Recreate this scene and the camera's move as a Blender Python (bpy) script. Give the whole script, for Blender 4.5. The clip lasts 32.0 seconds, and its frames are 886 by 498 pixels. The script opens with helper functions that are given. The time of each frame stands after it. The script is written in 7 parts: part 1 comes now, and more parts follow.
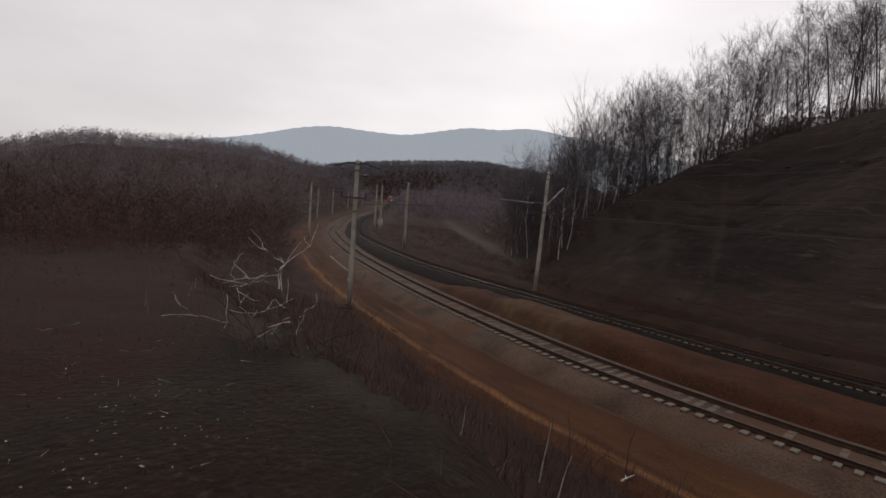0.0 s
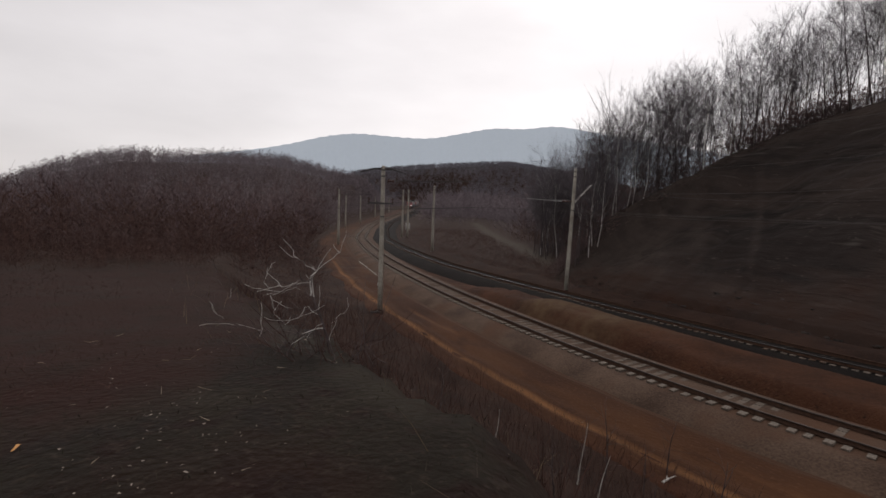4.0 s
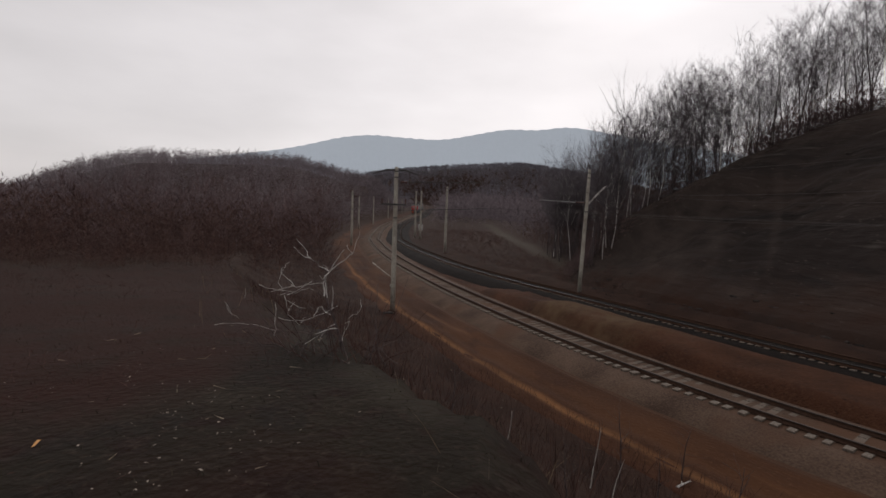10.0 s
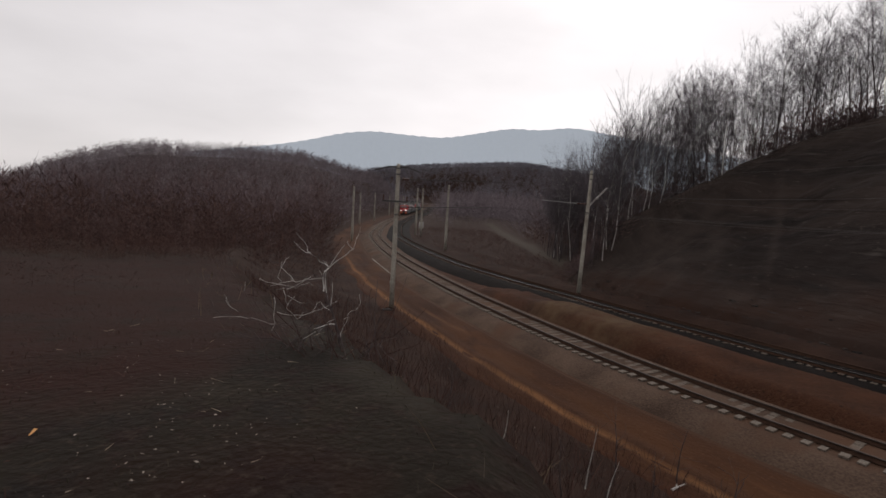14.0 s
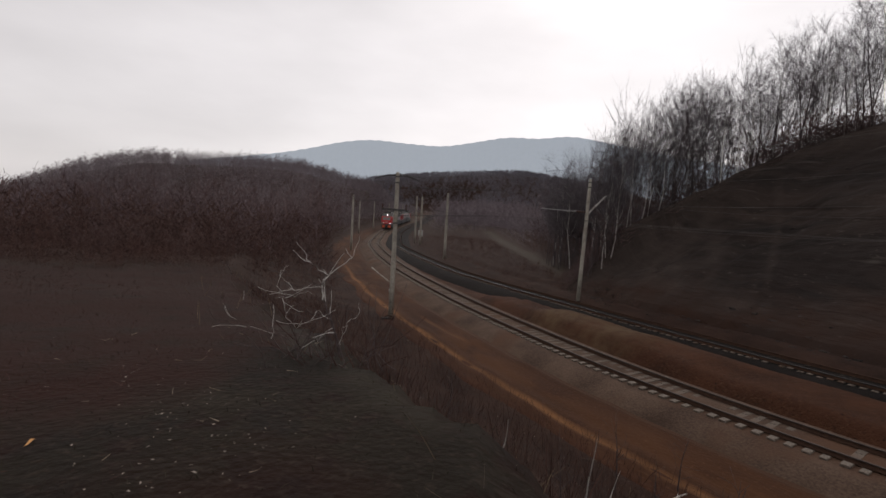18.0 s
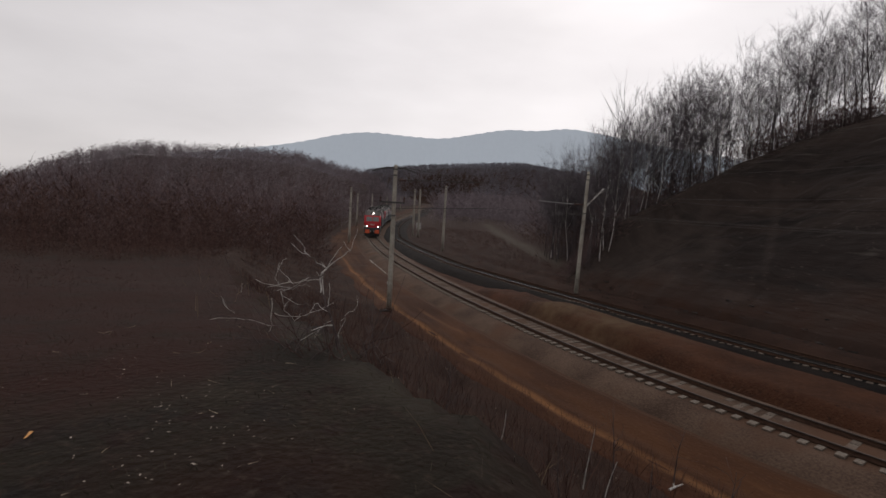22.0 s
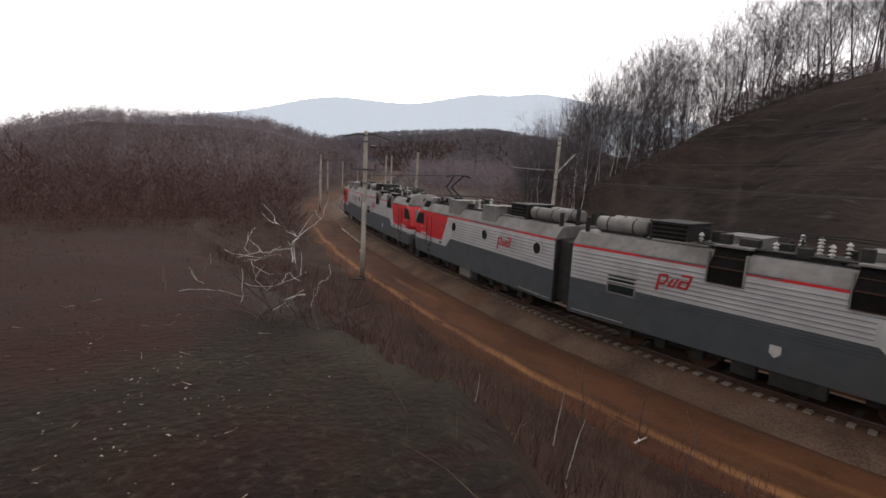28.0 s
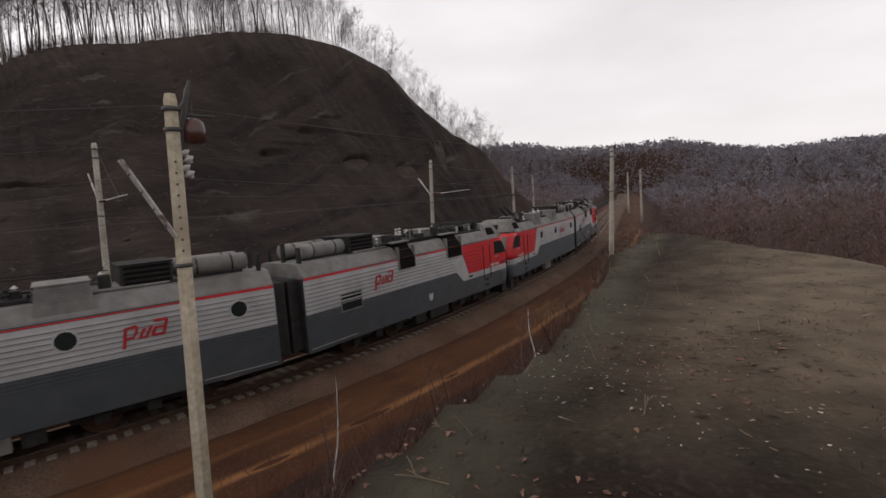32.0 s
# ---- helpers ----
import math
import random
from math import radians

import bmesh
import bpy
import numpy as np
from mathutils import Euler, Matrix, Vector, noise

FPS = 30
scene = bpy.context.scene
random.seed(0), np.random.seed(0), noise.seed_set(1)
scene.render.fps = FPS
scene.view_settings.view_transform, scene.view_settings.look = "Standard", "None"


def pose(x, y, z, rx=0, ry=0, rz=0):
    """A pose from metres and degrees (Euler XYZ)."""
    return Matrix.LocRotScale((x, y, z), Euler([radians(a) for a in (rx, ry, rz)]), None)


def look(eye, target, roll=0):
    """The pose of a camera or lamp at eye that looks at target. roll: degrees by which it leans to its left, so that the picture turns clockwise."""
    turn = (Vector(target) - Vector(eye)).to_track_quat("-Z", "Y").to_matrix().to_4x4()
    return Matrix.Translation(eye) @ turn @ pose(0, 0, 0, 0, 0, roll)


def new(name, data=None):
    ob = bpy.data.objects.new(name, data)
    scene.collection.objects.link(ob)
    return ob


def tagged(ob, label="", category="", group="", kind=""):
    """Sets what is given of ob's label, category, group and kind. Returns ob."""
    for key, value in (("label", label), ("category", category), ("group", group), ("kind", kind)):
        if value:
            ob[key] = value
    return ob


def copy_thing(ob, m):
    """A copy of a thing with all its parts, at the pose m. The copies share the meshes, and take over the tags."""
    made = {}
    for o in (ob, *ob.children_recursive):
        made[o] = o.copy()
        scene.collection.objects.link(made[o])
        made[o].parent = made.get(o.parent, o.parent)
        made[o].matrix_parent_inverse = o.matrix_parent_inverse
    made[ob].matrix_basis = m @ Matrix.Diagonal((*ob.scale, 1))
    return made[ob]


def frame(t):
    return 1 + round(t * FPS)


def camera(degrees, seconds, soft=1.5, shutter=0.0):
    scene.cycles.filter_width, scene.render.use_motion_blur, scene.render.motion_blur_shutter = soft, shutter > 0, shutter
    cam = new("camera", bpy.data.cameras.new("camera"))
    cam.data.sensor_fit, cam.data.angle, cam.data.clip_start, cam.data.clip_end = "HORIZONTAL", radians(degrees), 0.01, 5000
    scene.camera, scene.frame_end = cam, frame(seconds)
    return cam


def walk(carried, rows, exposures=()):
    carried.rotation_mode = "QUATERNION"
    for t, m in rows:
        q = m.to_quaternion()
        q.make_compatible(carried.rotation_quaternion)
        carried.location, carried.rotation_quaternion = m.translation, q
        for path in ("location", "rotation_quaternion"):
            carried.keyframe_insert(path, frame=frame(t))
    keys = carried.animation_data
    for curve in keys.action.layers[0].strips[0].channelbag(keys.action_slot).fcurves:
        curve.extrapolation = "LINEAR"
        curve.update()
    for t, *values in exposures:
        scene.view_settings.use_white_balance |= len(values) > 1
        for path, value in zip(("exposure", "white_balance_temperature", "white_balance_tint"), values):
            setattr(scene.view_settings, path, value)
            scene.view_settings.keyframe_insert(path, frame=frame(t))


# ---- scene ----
# ---------------------------------------------------------------- camera
EYE = (0.0, 0.0, 6.75)


def aim(yaw, pitch, roll):
    """The camera's pose: yaw to the left from +y, pitch up, roll to its left, in degrees."""
    a, b = radians(yaw), radians(pitch)
    way = Vector((-math.sin(a) * math.cos(b), math.cos(a) * math.cos(b), math.sin(b)))
    return look(EYE, Vector(EYE) + way, roll)


cam = camera(83.4, 32.0, soft=1.55, shutter=0.08)
PATH = [
    (0, 0.69, -5.16, 4.39), (0.5, 1.05, -5.40, 4.42), (1, 1.28, -5.41, 4.05), (1.5, 1.65, -5.74, 3.82),
    (2, 1.87, -5.23, 3.67), (2.5, 2.21, -5.34, 3.14), (3, 2.52, -5.26, 2.88), (3.5, 3.27, -5.02, 2.22),
    (4, 3.95, -5.07, 2.07), (4.5, 4.74, -5.01, 2.15), (6.5, 4.91, -4.94, 2.09), (7, 4.85, -4.91, 2.16),
    (7.5, 4.93, -5.07, 2.24), (8, 4.97, -5.14, 1.84), (8.5, 5.36, -4.66, 1.77), (9, 5.26, -4.53, 2.01),
    (9.5, 5.43, -4.73, 1.99), (10, 5.42, -4.99, 2.15), (10.5, 5.62, -5.00, 2.17), (11, 5.53, -5.16, 2.18),
    (11.5, 5.72, -5.20, 2.09), (12, 5.57, -5.19, 2.24), (12.5, 5.43, -5.04, 2.74), (13, 6.21, -5.24, 2.88),
    (13.5, 5.92, -5.65, 3.04), (14, 5.44, -5.22, 3.42), (14.5, 5.52, -5.22, 3.46), (16.5, 6.11, -5.21, 2.72),
    (17, 6.29, -5.90, 4.61), (17.5, 5.58, -4.93, 4.51), (18, 5.41, -4.27, 3.34), (18.5, 5.58, -4.37, 2.90),
    (19, 5.80, -4.45, 3.03), (19.5, 5.97, -4.55, 3.09), (20, 6.13, -4.59, 2.97), (20.5, 6.02, -4.47, 2.91),
    (21, 6.11, -4.72, 2.75), (21.5, 5.72, -5.39, 3.34), (22, 5.14, -5.10, 3.32), (22.5, 4.89, -5.53, 3.61),
    (23, 4.98, -5.40, 3.97), (23.5, 4.92, -5.82, 4.04), (24, 4.13, -6.43, 4.12), (24.5, 3.58, -7.08, 4.36),
    (25, 2.93, -7.82, 4.20), (25.5, 2.30, -8.95, 4.24), (27.5, 1.96, -9.11, 3.19), (28, 1.79, -8.69, 2.98),
    (28.5, -0.34, -8.94, 2.90), (29, -10.60, -7.52, 1.72), (29.2, -17.92, -6.92, 1.21), (29.5, -29.82, -6.5, -0.2),
    (29.6, -33.96, -6.83, -0.51), (30, -50.2, -5.52, -1.43), (30.4, -67.53, -5.57, -1.50), (30.6, -75.35, -5.50, -1.95),
    (31, -88.25, -7.75, -3.55), (31.2, -90.90, -7.32, -3.50), (31.5, -90.65, -6.25, -3.62), (32, -84.80, -5.85, -4.12),
]
walk(cam, [(t, aim(a, b, c)) for t, a, b, c in PATH], exposures=[(t, e, 6600, 15) for t, e in ((0, -0.2), (2, -0.1), (4.4, -0.08), (6.6, -0.2), (13, -0.2), (14, -0.08), (18, -0.1), (19, -0.2), (22, -0.22), (23, -0.1), (24, -0.06), (25, 0.3), (25.5, 0.45), (28, 0.68), (29, 0.5), (29.6, 0.85), (30, 1.47), (30.6, 1.2), (31, 0.7), (31.5, 0.6), (32, 0.38))])

# ---------------------------------------------------------------- light
SUN_AZ, SUN_EL = radians(10), radians(38)      # behind thick haze, over the valley
world = bpy.data.worlds.new("hazy_sky")
scene.world = world
world.use_nodes = True
wn, wl = world.node_tree.nodes, world.node_tree.links
wn.clear()
sky = wn.new("ShaderNodeTexSky")
sky.sky_type, sky.sun_disc = "NISHITA", False
sky.sun_elevation, sky.sun_rotation = SUN_EL, SUN_AZ
sky.air_density, sky.dust_density, sky.ozone_density, sky.altitude = 1.2, 1.5, 1.0, 100
veil = wn.new("ShaderNodeHueSaturation")
veil.inputs["Saturation"].default_value = 0.10
veil.inputs["Value"].default_value = 1.0
bg = wn.new("ShaderNodeBackground")
wout = wn.new("ShaderNodeOutputWorld")
wl.new(sky.outputs[0], veil.inputs["Color"])
cloud = wn.new("ShaderNodeMix")                 # an even layer of high cloud over the clear sky
cloud.data_type = "RGBA"
cloud.inputs["Factor"].default_value = 0.5
cloud.inputs["B"].default_value = (7.9, 7.75, 7.65, 1)
wl.new(veil.outputs[0], cloud.inputs["A"])
spread = wn.new("ShaderNodeTexCoord")
squash = wn.new("ShaderNodeMapping")
squash.inputs["Scale"].default_value = (1.6, 1.6, 5.0)
drift = wn.new("ShaderNodeTexNoise")               # thin and thick places in the cloud layer
drift.inputs["Scale"].default_value, drift.inputs["Detail"].default_value = 1.7, 6
thick = wn.new("ShaderNodeMapRange")
thick.inputs["From Min"].default_value, thick.inputs["From Max"].default_value = 0.3, 0.7
thick.inputs["To Min"].default_value, thick.inputs["To Max"].default_value = 0.1, 0.117
wl.new(spread.outputs["Generated"], squash.inputs["Vector"]), wl.new(squash.outputs[0], drift.inputs["Vector"])
wl.new(drift.outputs["Fac"], thick.inputs["Value"]), wl.new(thick.outputs[0], bg.inputs["Strength"])
wl.new(cloud.outputs["Result"], bg.inputs["Color"])
wl.new(bg.outputs[0], wout.inputs["Surface"])

sun = new("sun", bpy.data.lights.new("sun", "SUN"))
sun.data.energy, sun.data.angle, sun.data.color = 0.5, radians(25), (1.0, 0.95, 0.88)
sun.matrix_world = look((math.sin(-SUN_AZ) * 50, math.cos(SUN_AZ) * 50, 50 * math.tan(SUN_EL)), (0, 0, 0))


# ---------------------------------------------------------------- materials
def material(name, dark, light, scale=3.0, rough=0.9, bump=0.3, metal=0.0, fine=8.0, island=0.0, wear=None, bump_scale=None):
    """Two tones over coarse and fine noise, with relief; wear: a third tone in blotches; island: a shade for each piece."""
    m = bpy.data.materials.new(name)
    m.use_nodes = True
    n, l = m.node_tree.nodes, m.node_tree.links
    b = n["Principled BSDF"]
    b.inputs["Roughness"].default_value, b.inputs["Metallic"].default_value = rough, metal
    if rough >= 0.9:
        b.inputs["Specular IOR Level"].default_value = 0.12
    co = n.new("ShaderNodeTexCoord")
    big, small = n.new("ShaderNodeTexNoise"), n.new("ShaderNodeTexNoise")
    for t, s in ((big, scale), (small, scale * fine)):
        t.inputs["Scale"].default_value, t.inputs["Detail"].default_value = s, 5
        l.new(co.outputs["Object"], t.inputs["Vector"])
    add = n.new("ShaderNodeMath")
    add.operation = "ADD"
    l.new(big.outputs["Fac"], add.inputs[0]), l.new(small.outputs["Fac"], add.inputs[1])
    ramp = n.new("ShaderNodeMapRange")
    ramp.inputs["From Min"].default_value, ramp.inputs["From Max"].default_value = 0.7, 1.3
    l.new(add.outputs[0], ramp.inputs["Value"])
    mix = n.new("ShaderNodeMix")
    mix.data_type = "RGBA"
    mix.inputs["A"].default_value, mix.inputs["B"].default_value = (*dark, 1), (*light, 1)
    l.new(ramp.outputs[0], mix.inputs["Factor"])
    last = mix.outputs["Result"]
    if wear:
        spot, gate, mix2 = n.new("ShaderNodeTexNoise"), n.new("ShaderNodeMapRange"), n.new("ShaderNodeMix")
        spot.inputs["Scale"].default_value, spot.inputs["Detail"].default_value = scale * 0.45, 8
        gate.inputs["From Min"].default_value, gate.inputs["From Max"].default_value = 0.52, 0.68
        mix2.data_type = "RGBA"
        mix2.inputs["B"].default_value = (*wear, 1)
        l.new(co.outputs["Object"], spot.inputs["Vector"]), l.new(spot.outputs["Fac"], gate.inputs["Value"])
        l.new(gate.outputs[0], mix2.inputs["Factor"]), l.new(last, mix2.inputs["A"])
        last = mix2.outputs["Result"]
    if island:
        geo, hue, val = n.new("ShaderNodeNewGeometry"), n.new("ShaderNodeHueSaturation"), n.new("ShaderNodeMapRange")
        val.inputs["To Min"].default_value, val.inputs["To Max"].default_value = 1 - island, 1 + island
        l.new(geo.outputs["Random Per Island"], val.inputs["Value"])
        l.new(val.outputs[0], hue.inputs["Value"]), l.new(last, hue.inputs["Color"])
        last = hue.outputs["Color"]
    l.new(last, b.inputs["Base Color"])
    if bump:
        bp = n.new("ShaderNodeBump")
        bp.inputs["Strength"].default_value, bp.inputs["Distance"].default_value = bump, 0.03
        if bump_scale:
            extra = n.new("ShaderNodeTexNoise")
            extra.inputs["Scale"].default_value = bump_scale
            l.new(co.outputs["Object"], extra.inputs["Vector"]), l.new(extra.outputs["Fac"], bp.inputs["Height"])
        else:
            l.new(add.outputs[0], bp.inputs["Height"])
        l.new(bp.outputs[0], b.inputs["Normal"])
    return m


def earthy(n, l, col, saturation, value):
    """Scales the saturation and value of an earth or rock colour."""
    hue = n.new("ShaderNodeHueSaturation")
    hue.inputs["Saturation"].default_value, hue.inputs["Value"].default_value = saturation, value
    l.new(col, hue.inputs["Color"])
    return hue.outputs["Color"]


def glowing(name, color, strength):
    m = bpy.data.materials.new(name)
    m.use_nodes = True
    b = m.node_tree.nodes["Principled BSDF"]
    b.inputs["Base Color"].default_value = (*color, 1)
    b.inputs["Emission Color"].default_value, b.inputs["Emission Strength"].default_value = (*color, 1), strength
    return m


CONCRETE = material("weathered concrete", (0.24, 0.22, 0.19), (0.46, 0.43, 0.37), 1.2, 0.9, 0.25, wear=(0.2, 0.17, 0.14))
SLEEPER = material("dusty concrete sleepers", (0.13, 0.105, 0.085), (0.3, 0.262, 0.222), 2.0, 0.9, 0.3, wear=(0.16, 0.1, 0.07))
DUSTY_SLEEPER = material("dust-covered sleepers", (0.09, 0.07, 0.056), (0.22, 0.185, 0.155), 2.0, 0.9, 0.3, wear=(0.12, 0.078, 0.056))
RUST = material("rusty steel", (0.035, 0.02, 0.015), (0.085, 0.048, 0.032), 6, 0.92, 0.3)
STEEL = material("worn rail steel", (0.03, 0.026, 0.024), (0.05, 0.045, 0.042), 4, 0.2, 0.0)
DULL_STEEL = material("brown rail head", (0.045, 0.031, 0.024), (0.09, 0.066, 0.054), 3, 0.7, 0.05)
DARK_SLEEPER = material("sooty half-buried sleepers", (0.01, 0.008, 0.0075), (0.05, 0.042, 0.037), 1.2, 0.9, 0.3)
IRON = material("dark painted iron", (0.03, 0.03, 0.03), (0.07, 0.065, 0.06), 5, 0.7, 0.2)
GALV = material("galvanised steel", (0.3, 0.3, 0.29), (0.5, 0.5, 0.48), 5, 0.6, 0.1, metal=0.3)
CERAMIC = material("brown glazed porcelain", (0.05, 0.02, 0.015), (0.09, 0.04, 0.03), 8, 0.25, 0.0)
PORCELAIN = material("pale porcelain", (0.36, 0.35, 0.33), (0.52, 0.5, 0.48), 8, 0.35, 0.0)
WIRE = material("dull copper wire", (0.03, 0.025, 0.022), (0.06, 0.05, 0.045), 5, 0.6, 0.0)
BALLAST = material("dusty crushed stone", (0.05, 0.031, 0.0225), (0.13, 0.086, 0.062), 0.6, 0.95, 0.9, fine=22, wear=(0.095, 0.05, 0.031))
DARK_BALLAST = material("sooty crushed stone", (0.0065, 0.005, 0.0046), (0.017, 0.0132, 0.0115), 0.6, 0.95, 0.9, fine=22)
STONES = material("loose ballast stones", (0.09, 0.075, 0.06), (0.26, 0.22, 0.18), 3, 0.95, 0.3, island=0.4)
BARK = material("grey bark", (0.055, 0.042, 0.041), (0.15, 0.12, 0.118), 2.5, 0.95, 0.4)
HILL_BARK = material("pale grey hilltop bark", (0.045, 0.037, 0.038), (0.125, 0.105, 0.106), 2.5, 0.95, 0.4)
BIRCH = material("white birch bark", (0.3, 0.28, 0.26), (0.72, 0.69, 0.65), 4, 0.8, 0.2, wear=(0.08, 0.07, 0.06))
TWIG = material("bare grey twigs", (0.085, 0.075, 0.083), (0.185, 0.165, 0.18), 1.0, 0.95, 0.0, island=0.4)
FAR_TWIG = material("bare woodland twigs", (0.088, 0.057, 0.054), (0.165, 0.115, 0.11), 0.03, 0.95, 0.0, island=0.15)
# the next three put aerial haze into the twigs' base colour
MID_HAZE_TWIG = material("grey-brown woodland twigs, slight haze tint", (0.115, 0.082, 0.083), (0.205, 0.157, 0.16), 0.025, 0.95, 0.0, island=0.15)
LILAC_HAZE_TWIG = material("woodland twigs, lilac haze tint", (0.15, 0.122, 0.13), (0.25, 0.212, 0.227), 0.02, 0.95, 0.0, island=0.15)
RIDGE_HAZE_TWIG = material("distant twigs, pale haze tint", (0.13, 0.12, 0.137), (0.22, 0.205, 0.232), 0.02, 0.95, 0.0, island=0.15)
WHITE_IRON = material("white-painted iron", (0.3, 0.29, 0.27), (0.6, 0.58, 0.55), 7, 0.7, 0.2, wear=(0.12, 0.08, 0.06))
CREAM = material("cream weathered concrete", (0.34, 0.29, 0.21), (0.56, 0.5, 0.39), 1.1, 0.9, 0.25, wear=(0.3, 0.25, 0.18))
SHALE = material("flaked grey shale", (0.022, 0.018, 0.0165), (0.055, 0.046, 0.041), 1.5, 0.95, 0.4, island=0.4)
BRUSH = material("reddish dry brush", (0.046, 0.025, 0.0215), (0.115, 0.066, 0.054), 0.3, 0.95, 0.0, island=0.4)
STRAW = material("dry straw grass", (0.12, 0.09, 0.06), (0.26, 0.2, 0.14), 0.6, 0.95, 0.0, island=0.4)
LEAF = material("dry fallen leaves", (0.17, 0.14, 0.115), (0.48, 0.41, 0.34), 9, 0.8, 0.0, island=0.4)
ORANGE_LEAF = material("orange dry leaf", (0.5, 0.22, 0.06), (0.7, 0.36, 0.12), 20, 0.8, 0.0)


# ---------------------------------------------------------------- mesh helpers
def part(name, bm, mat, parent=None, label=""):
    """Links a bmesh as one mesh object, under a thing or a part."""
    me = bpy.data.meshes.new(name)
    bm.normal_update()
    bm.to_mesh(me)
    bm.free()
    me.materials.append(mat)
    ob = new(name, me)
    if parent:
        ob.parent = parent
    return tagged(ob, label) if label else ob


def bare(name, verts, faces, mat, smooth=False):
    """One mesh object from arrays of corners and of faces that all have as many corners."""
    me = bpy.data.meshes.new(name)
    v, f = np.asarray(verts, np.float32), np.asarray(faces, np.int32)
    me.vertices.add(len(v))
    me.vertices.foreach_set("co", v.ravel())
    me.loops.add(f.size)
    me.loops.foreach_set("vertex_index", f.ravel())
    me.polygons.add(len(f))
    me.polygons.foreach_set("loop_start", np.arange(0, f.size, f.shape[1], dtype=np.int32))
    me.update(calc_edges=True)
    me.validate()
    if smooth:
        me.polygons.foreach_set("use_smooth", np.ones(len(f), bool))
    me.materials.append(mat)
    return new(name, me)


def box(bm, x0, x1, y0, y1, z0, z1, bevel=0.0, turn=None):
    """A block, with rounded edges if bevel is given; turn: a matrix."""
    vs = [bm.verts.new(Vector(p) if turn is None else turn @ Vector(p)) for p in (
        (x0, y0, z0), (x1, y0, z0), (x1, y1, z0), (x0, y1, z0), (x0, y0, z1), (x1, y0, z1), (x1, y1, z1), (x0, y1, z1))]
    fs = [bm.faces.new([vs[i] for i in q]) for q in ((3, 2, 1, 0), (4, 5, 6, 7), (0, 1, 5, 4), (1, 2, 6, 5), (2, 3, 7, 6), (3, 0, 4, 7))]
    if bevel:
        bmesh.ops.bevel(bm, geom=list({e for f in fs for e in f.edges}), offset=bevel, segments=2, affect="EDGES", profile=0.6)
    return bm


def tube(bm, points, radii, sides=8, cap=True):
    """A tapered tube along points."""
    rings = []
    for i, p in enumerate(points):
        p = Vector(p)
        a, b = Vector(points[max(i - 1, 0)]), Vector(points[min(i + 1, len(points) - 1)])
        q = (b - a).to_track_quat("Z", "Y")
        r = radii[i] if hasattr(radii, "__len__") else radii
        rings.append([bm.verts.new(p + q @ Vector((r * math.cos(2 * math.pi * k / sides), r * math.sin(2 * math.pi * k / sides), 0))) for k in range(sides)])
    for u, v in zip(rings, rings[1:]):
        for k in range(sides):
            bm.faces.new((u[k], u[(k + 1) % sides], v[(k + 1) % sides], v[k])).smooth = sides > 6
    if cap:
        bm.faces.new(rings[0][::-1]), bm.faces.new(rings[-1])
    return bm


def prism(bm, outline, y0, y1):
    """An outline of (x, z) drawn out from y0 to y1."""
    a, b = [bm.verts.new((x, y0, z)) for x, z in outline], [bm.verts.new((x, y1, z)) for x, z in outline]
    n = len(outline)
    bm.faces.new(a), bm.faces.new(b[::-1])
    for i in range(n):
        bm.faces.new((a[i], b[i], b[(i + 1) % n], a[(i + 1) % n]))
    bmesh.ops.recalc_face_normals(bm, faces=bm.faces)
    return bm


def thing(name, label, category, m=None, group="", kind=""):
    ob = new(name)
    ob.empty_display_size = 0.3
    if m is not None:
        ob.matrix_basis = m
    return tagged(ob, label, category, group, kind)


# ---------------------------------------------------------------- the plan: two curving tracks
# centre of the near track, in the train's direction of travel: x, y, height of the rail top
NEAR = [(-55, 520, 6.8), (-52, 450, 5.6), (-50, 397, 4.7), (-46.8, 331, 3.5), (-40.5, 269, 2.2), (-35.6, 194, 1.0), (-32.9, 159, 0.5), (-29.3, 131, 0.2),
        (-22.9, 95.5, 0), (-16, 73, 0), (-10.1, 56.8, 0), (-2.3, 39.2, 0), (6.5, 23.1, 0), (11.9, 16.1, 0), (16.8, 11.3, 0), (25.5, 4.8, 0),
        (32, 1.4, 0), (38.7, -2.0, 0), (47.1, -5.8, 0), (58.6, -10.2, 0.1), (81, -17.5, 0.4), (120, -29, 0.8), (170, -44, 1.2), (230, -62, 1.5), (300, -80, 2)]


def smooth_line(points, step=1.0, sigma=5.0):
    p = np.array(points, float)
    s = np.r_[0, np.cumsum(np.linalg.norm(np.diff(p, axis=0), axis=1))]
    n = int(s[-1] / step)
    u = np.linspace(0, s[-1], n)
    q = np.stack([np.interp(u, s, p[:, k]) for k in range(3)], 1)
    k = np.exp(-0.5 * (np.arange(-20, 21) * step / sigma) ** 2)
    pad = np.r_[np.repeat(q[:1], 20, 0) + np.arange(-20, 0)[:, None] * (q[1] - q[0]), q, np.repeat(q[-1:], 20, 0) + np.arange(1, 21)[:, None] * (q[-1] - q[-2])]
    return np.stack([np.convolve(pad[:, i], k / k.sum(), "valid") for i in range(3)], 1)


LINE = smooth_line(NEAR)
ARC = np.r_[0, np.cumsum(np.linalg.norm(np.diff(LINE, axis=0), axis=1))]
TANG = np.gradient(LINE[:, :2], axis=0)
TANG /= np.linalg.norm(TANG, axis=1)[:, None]
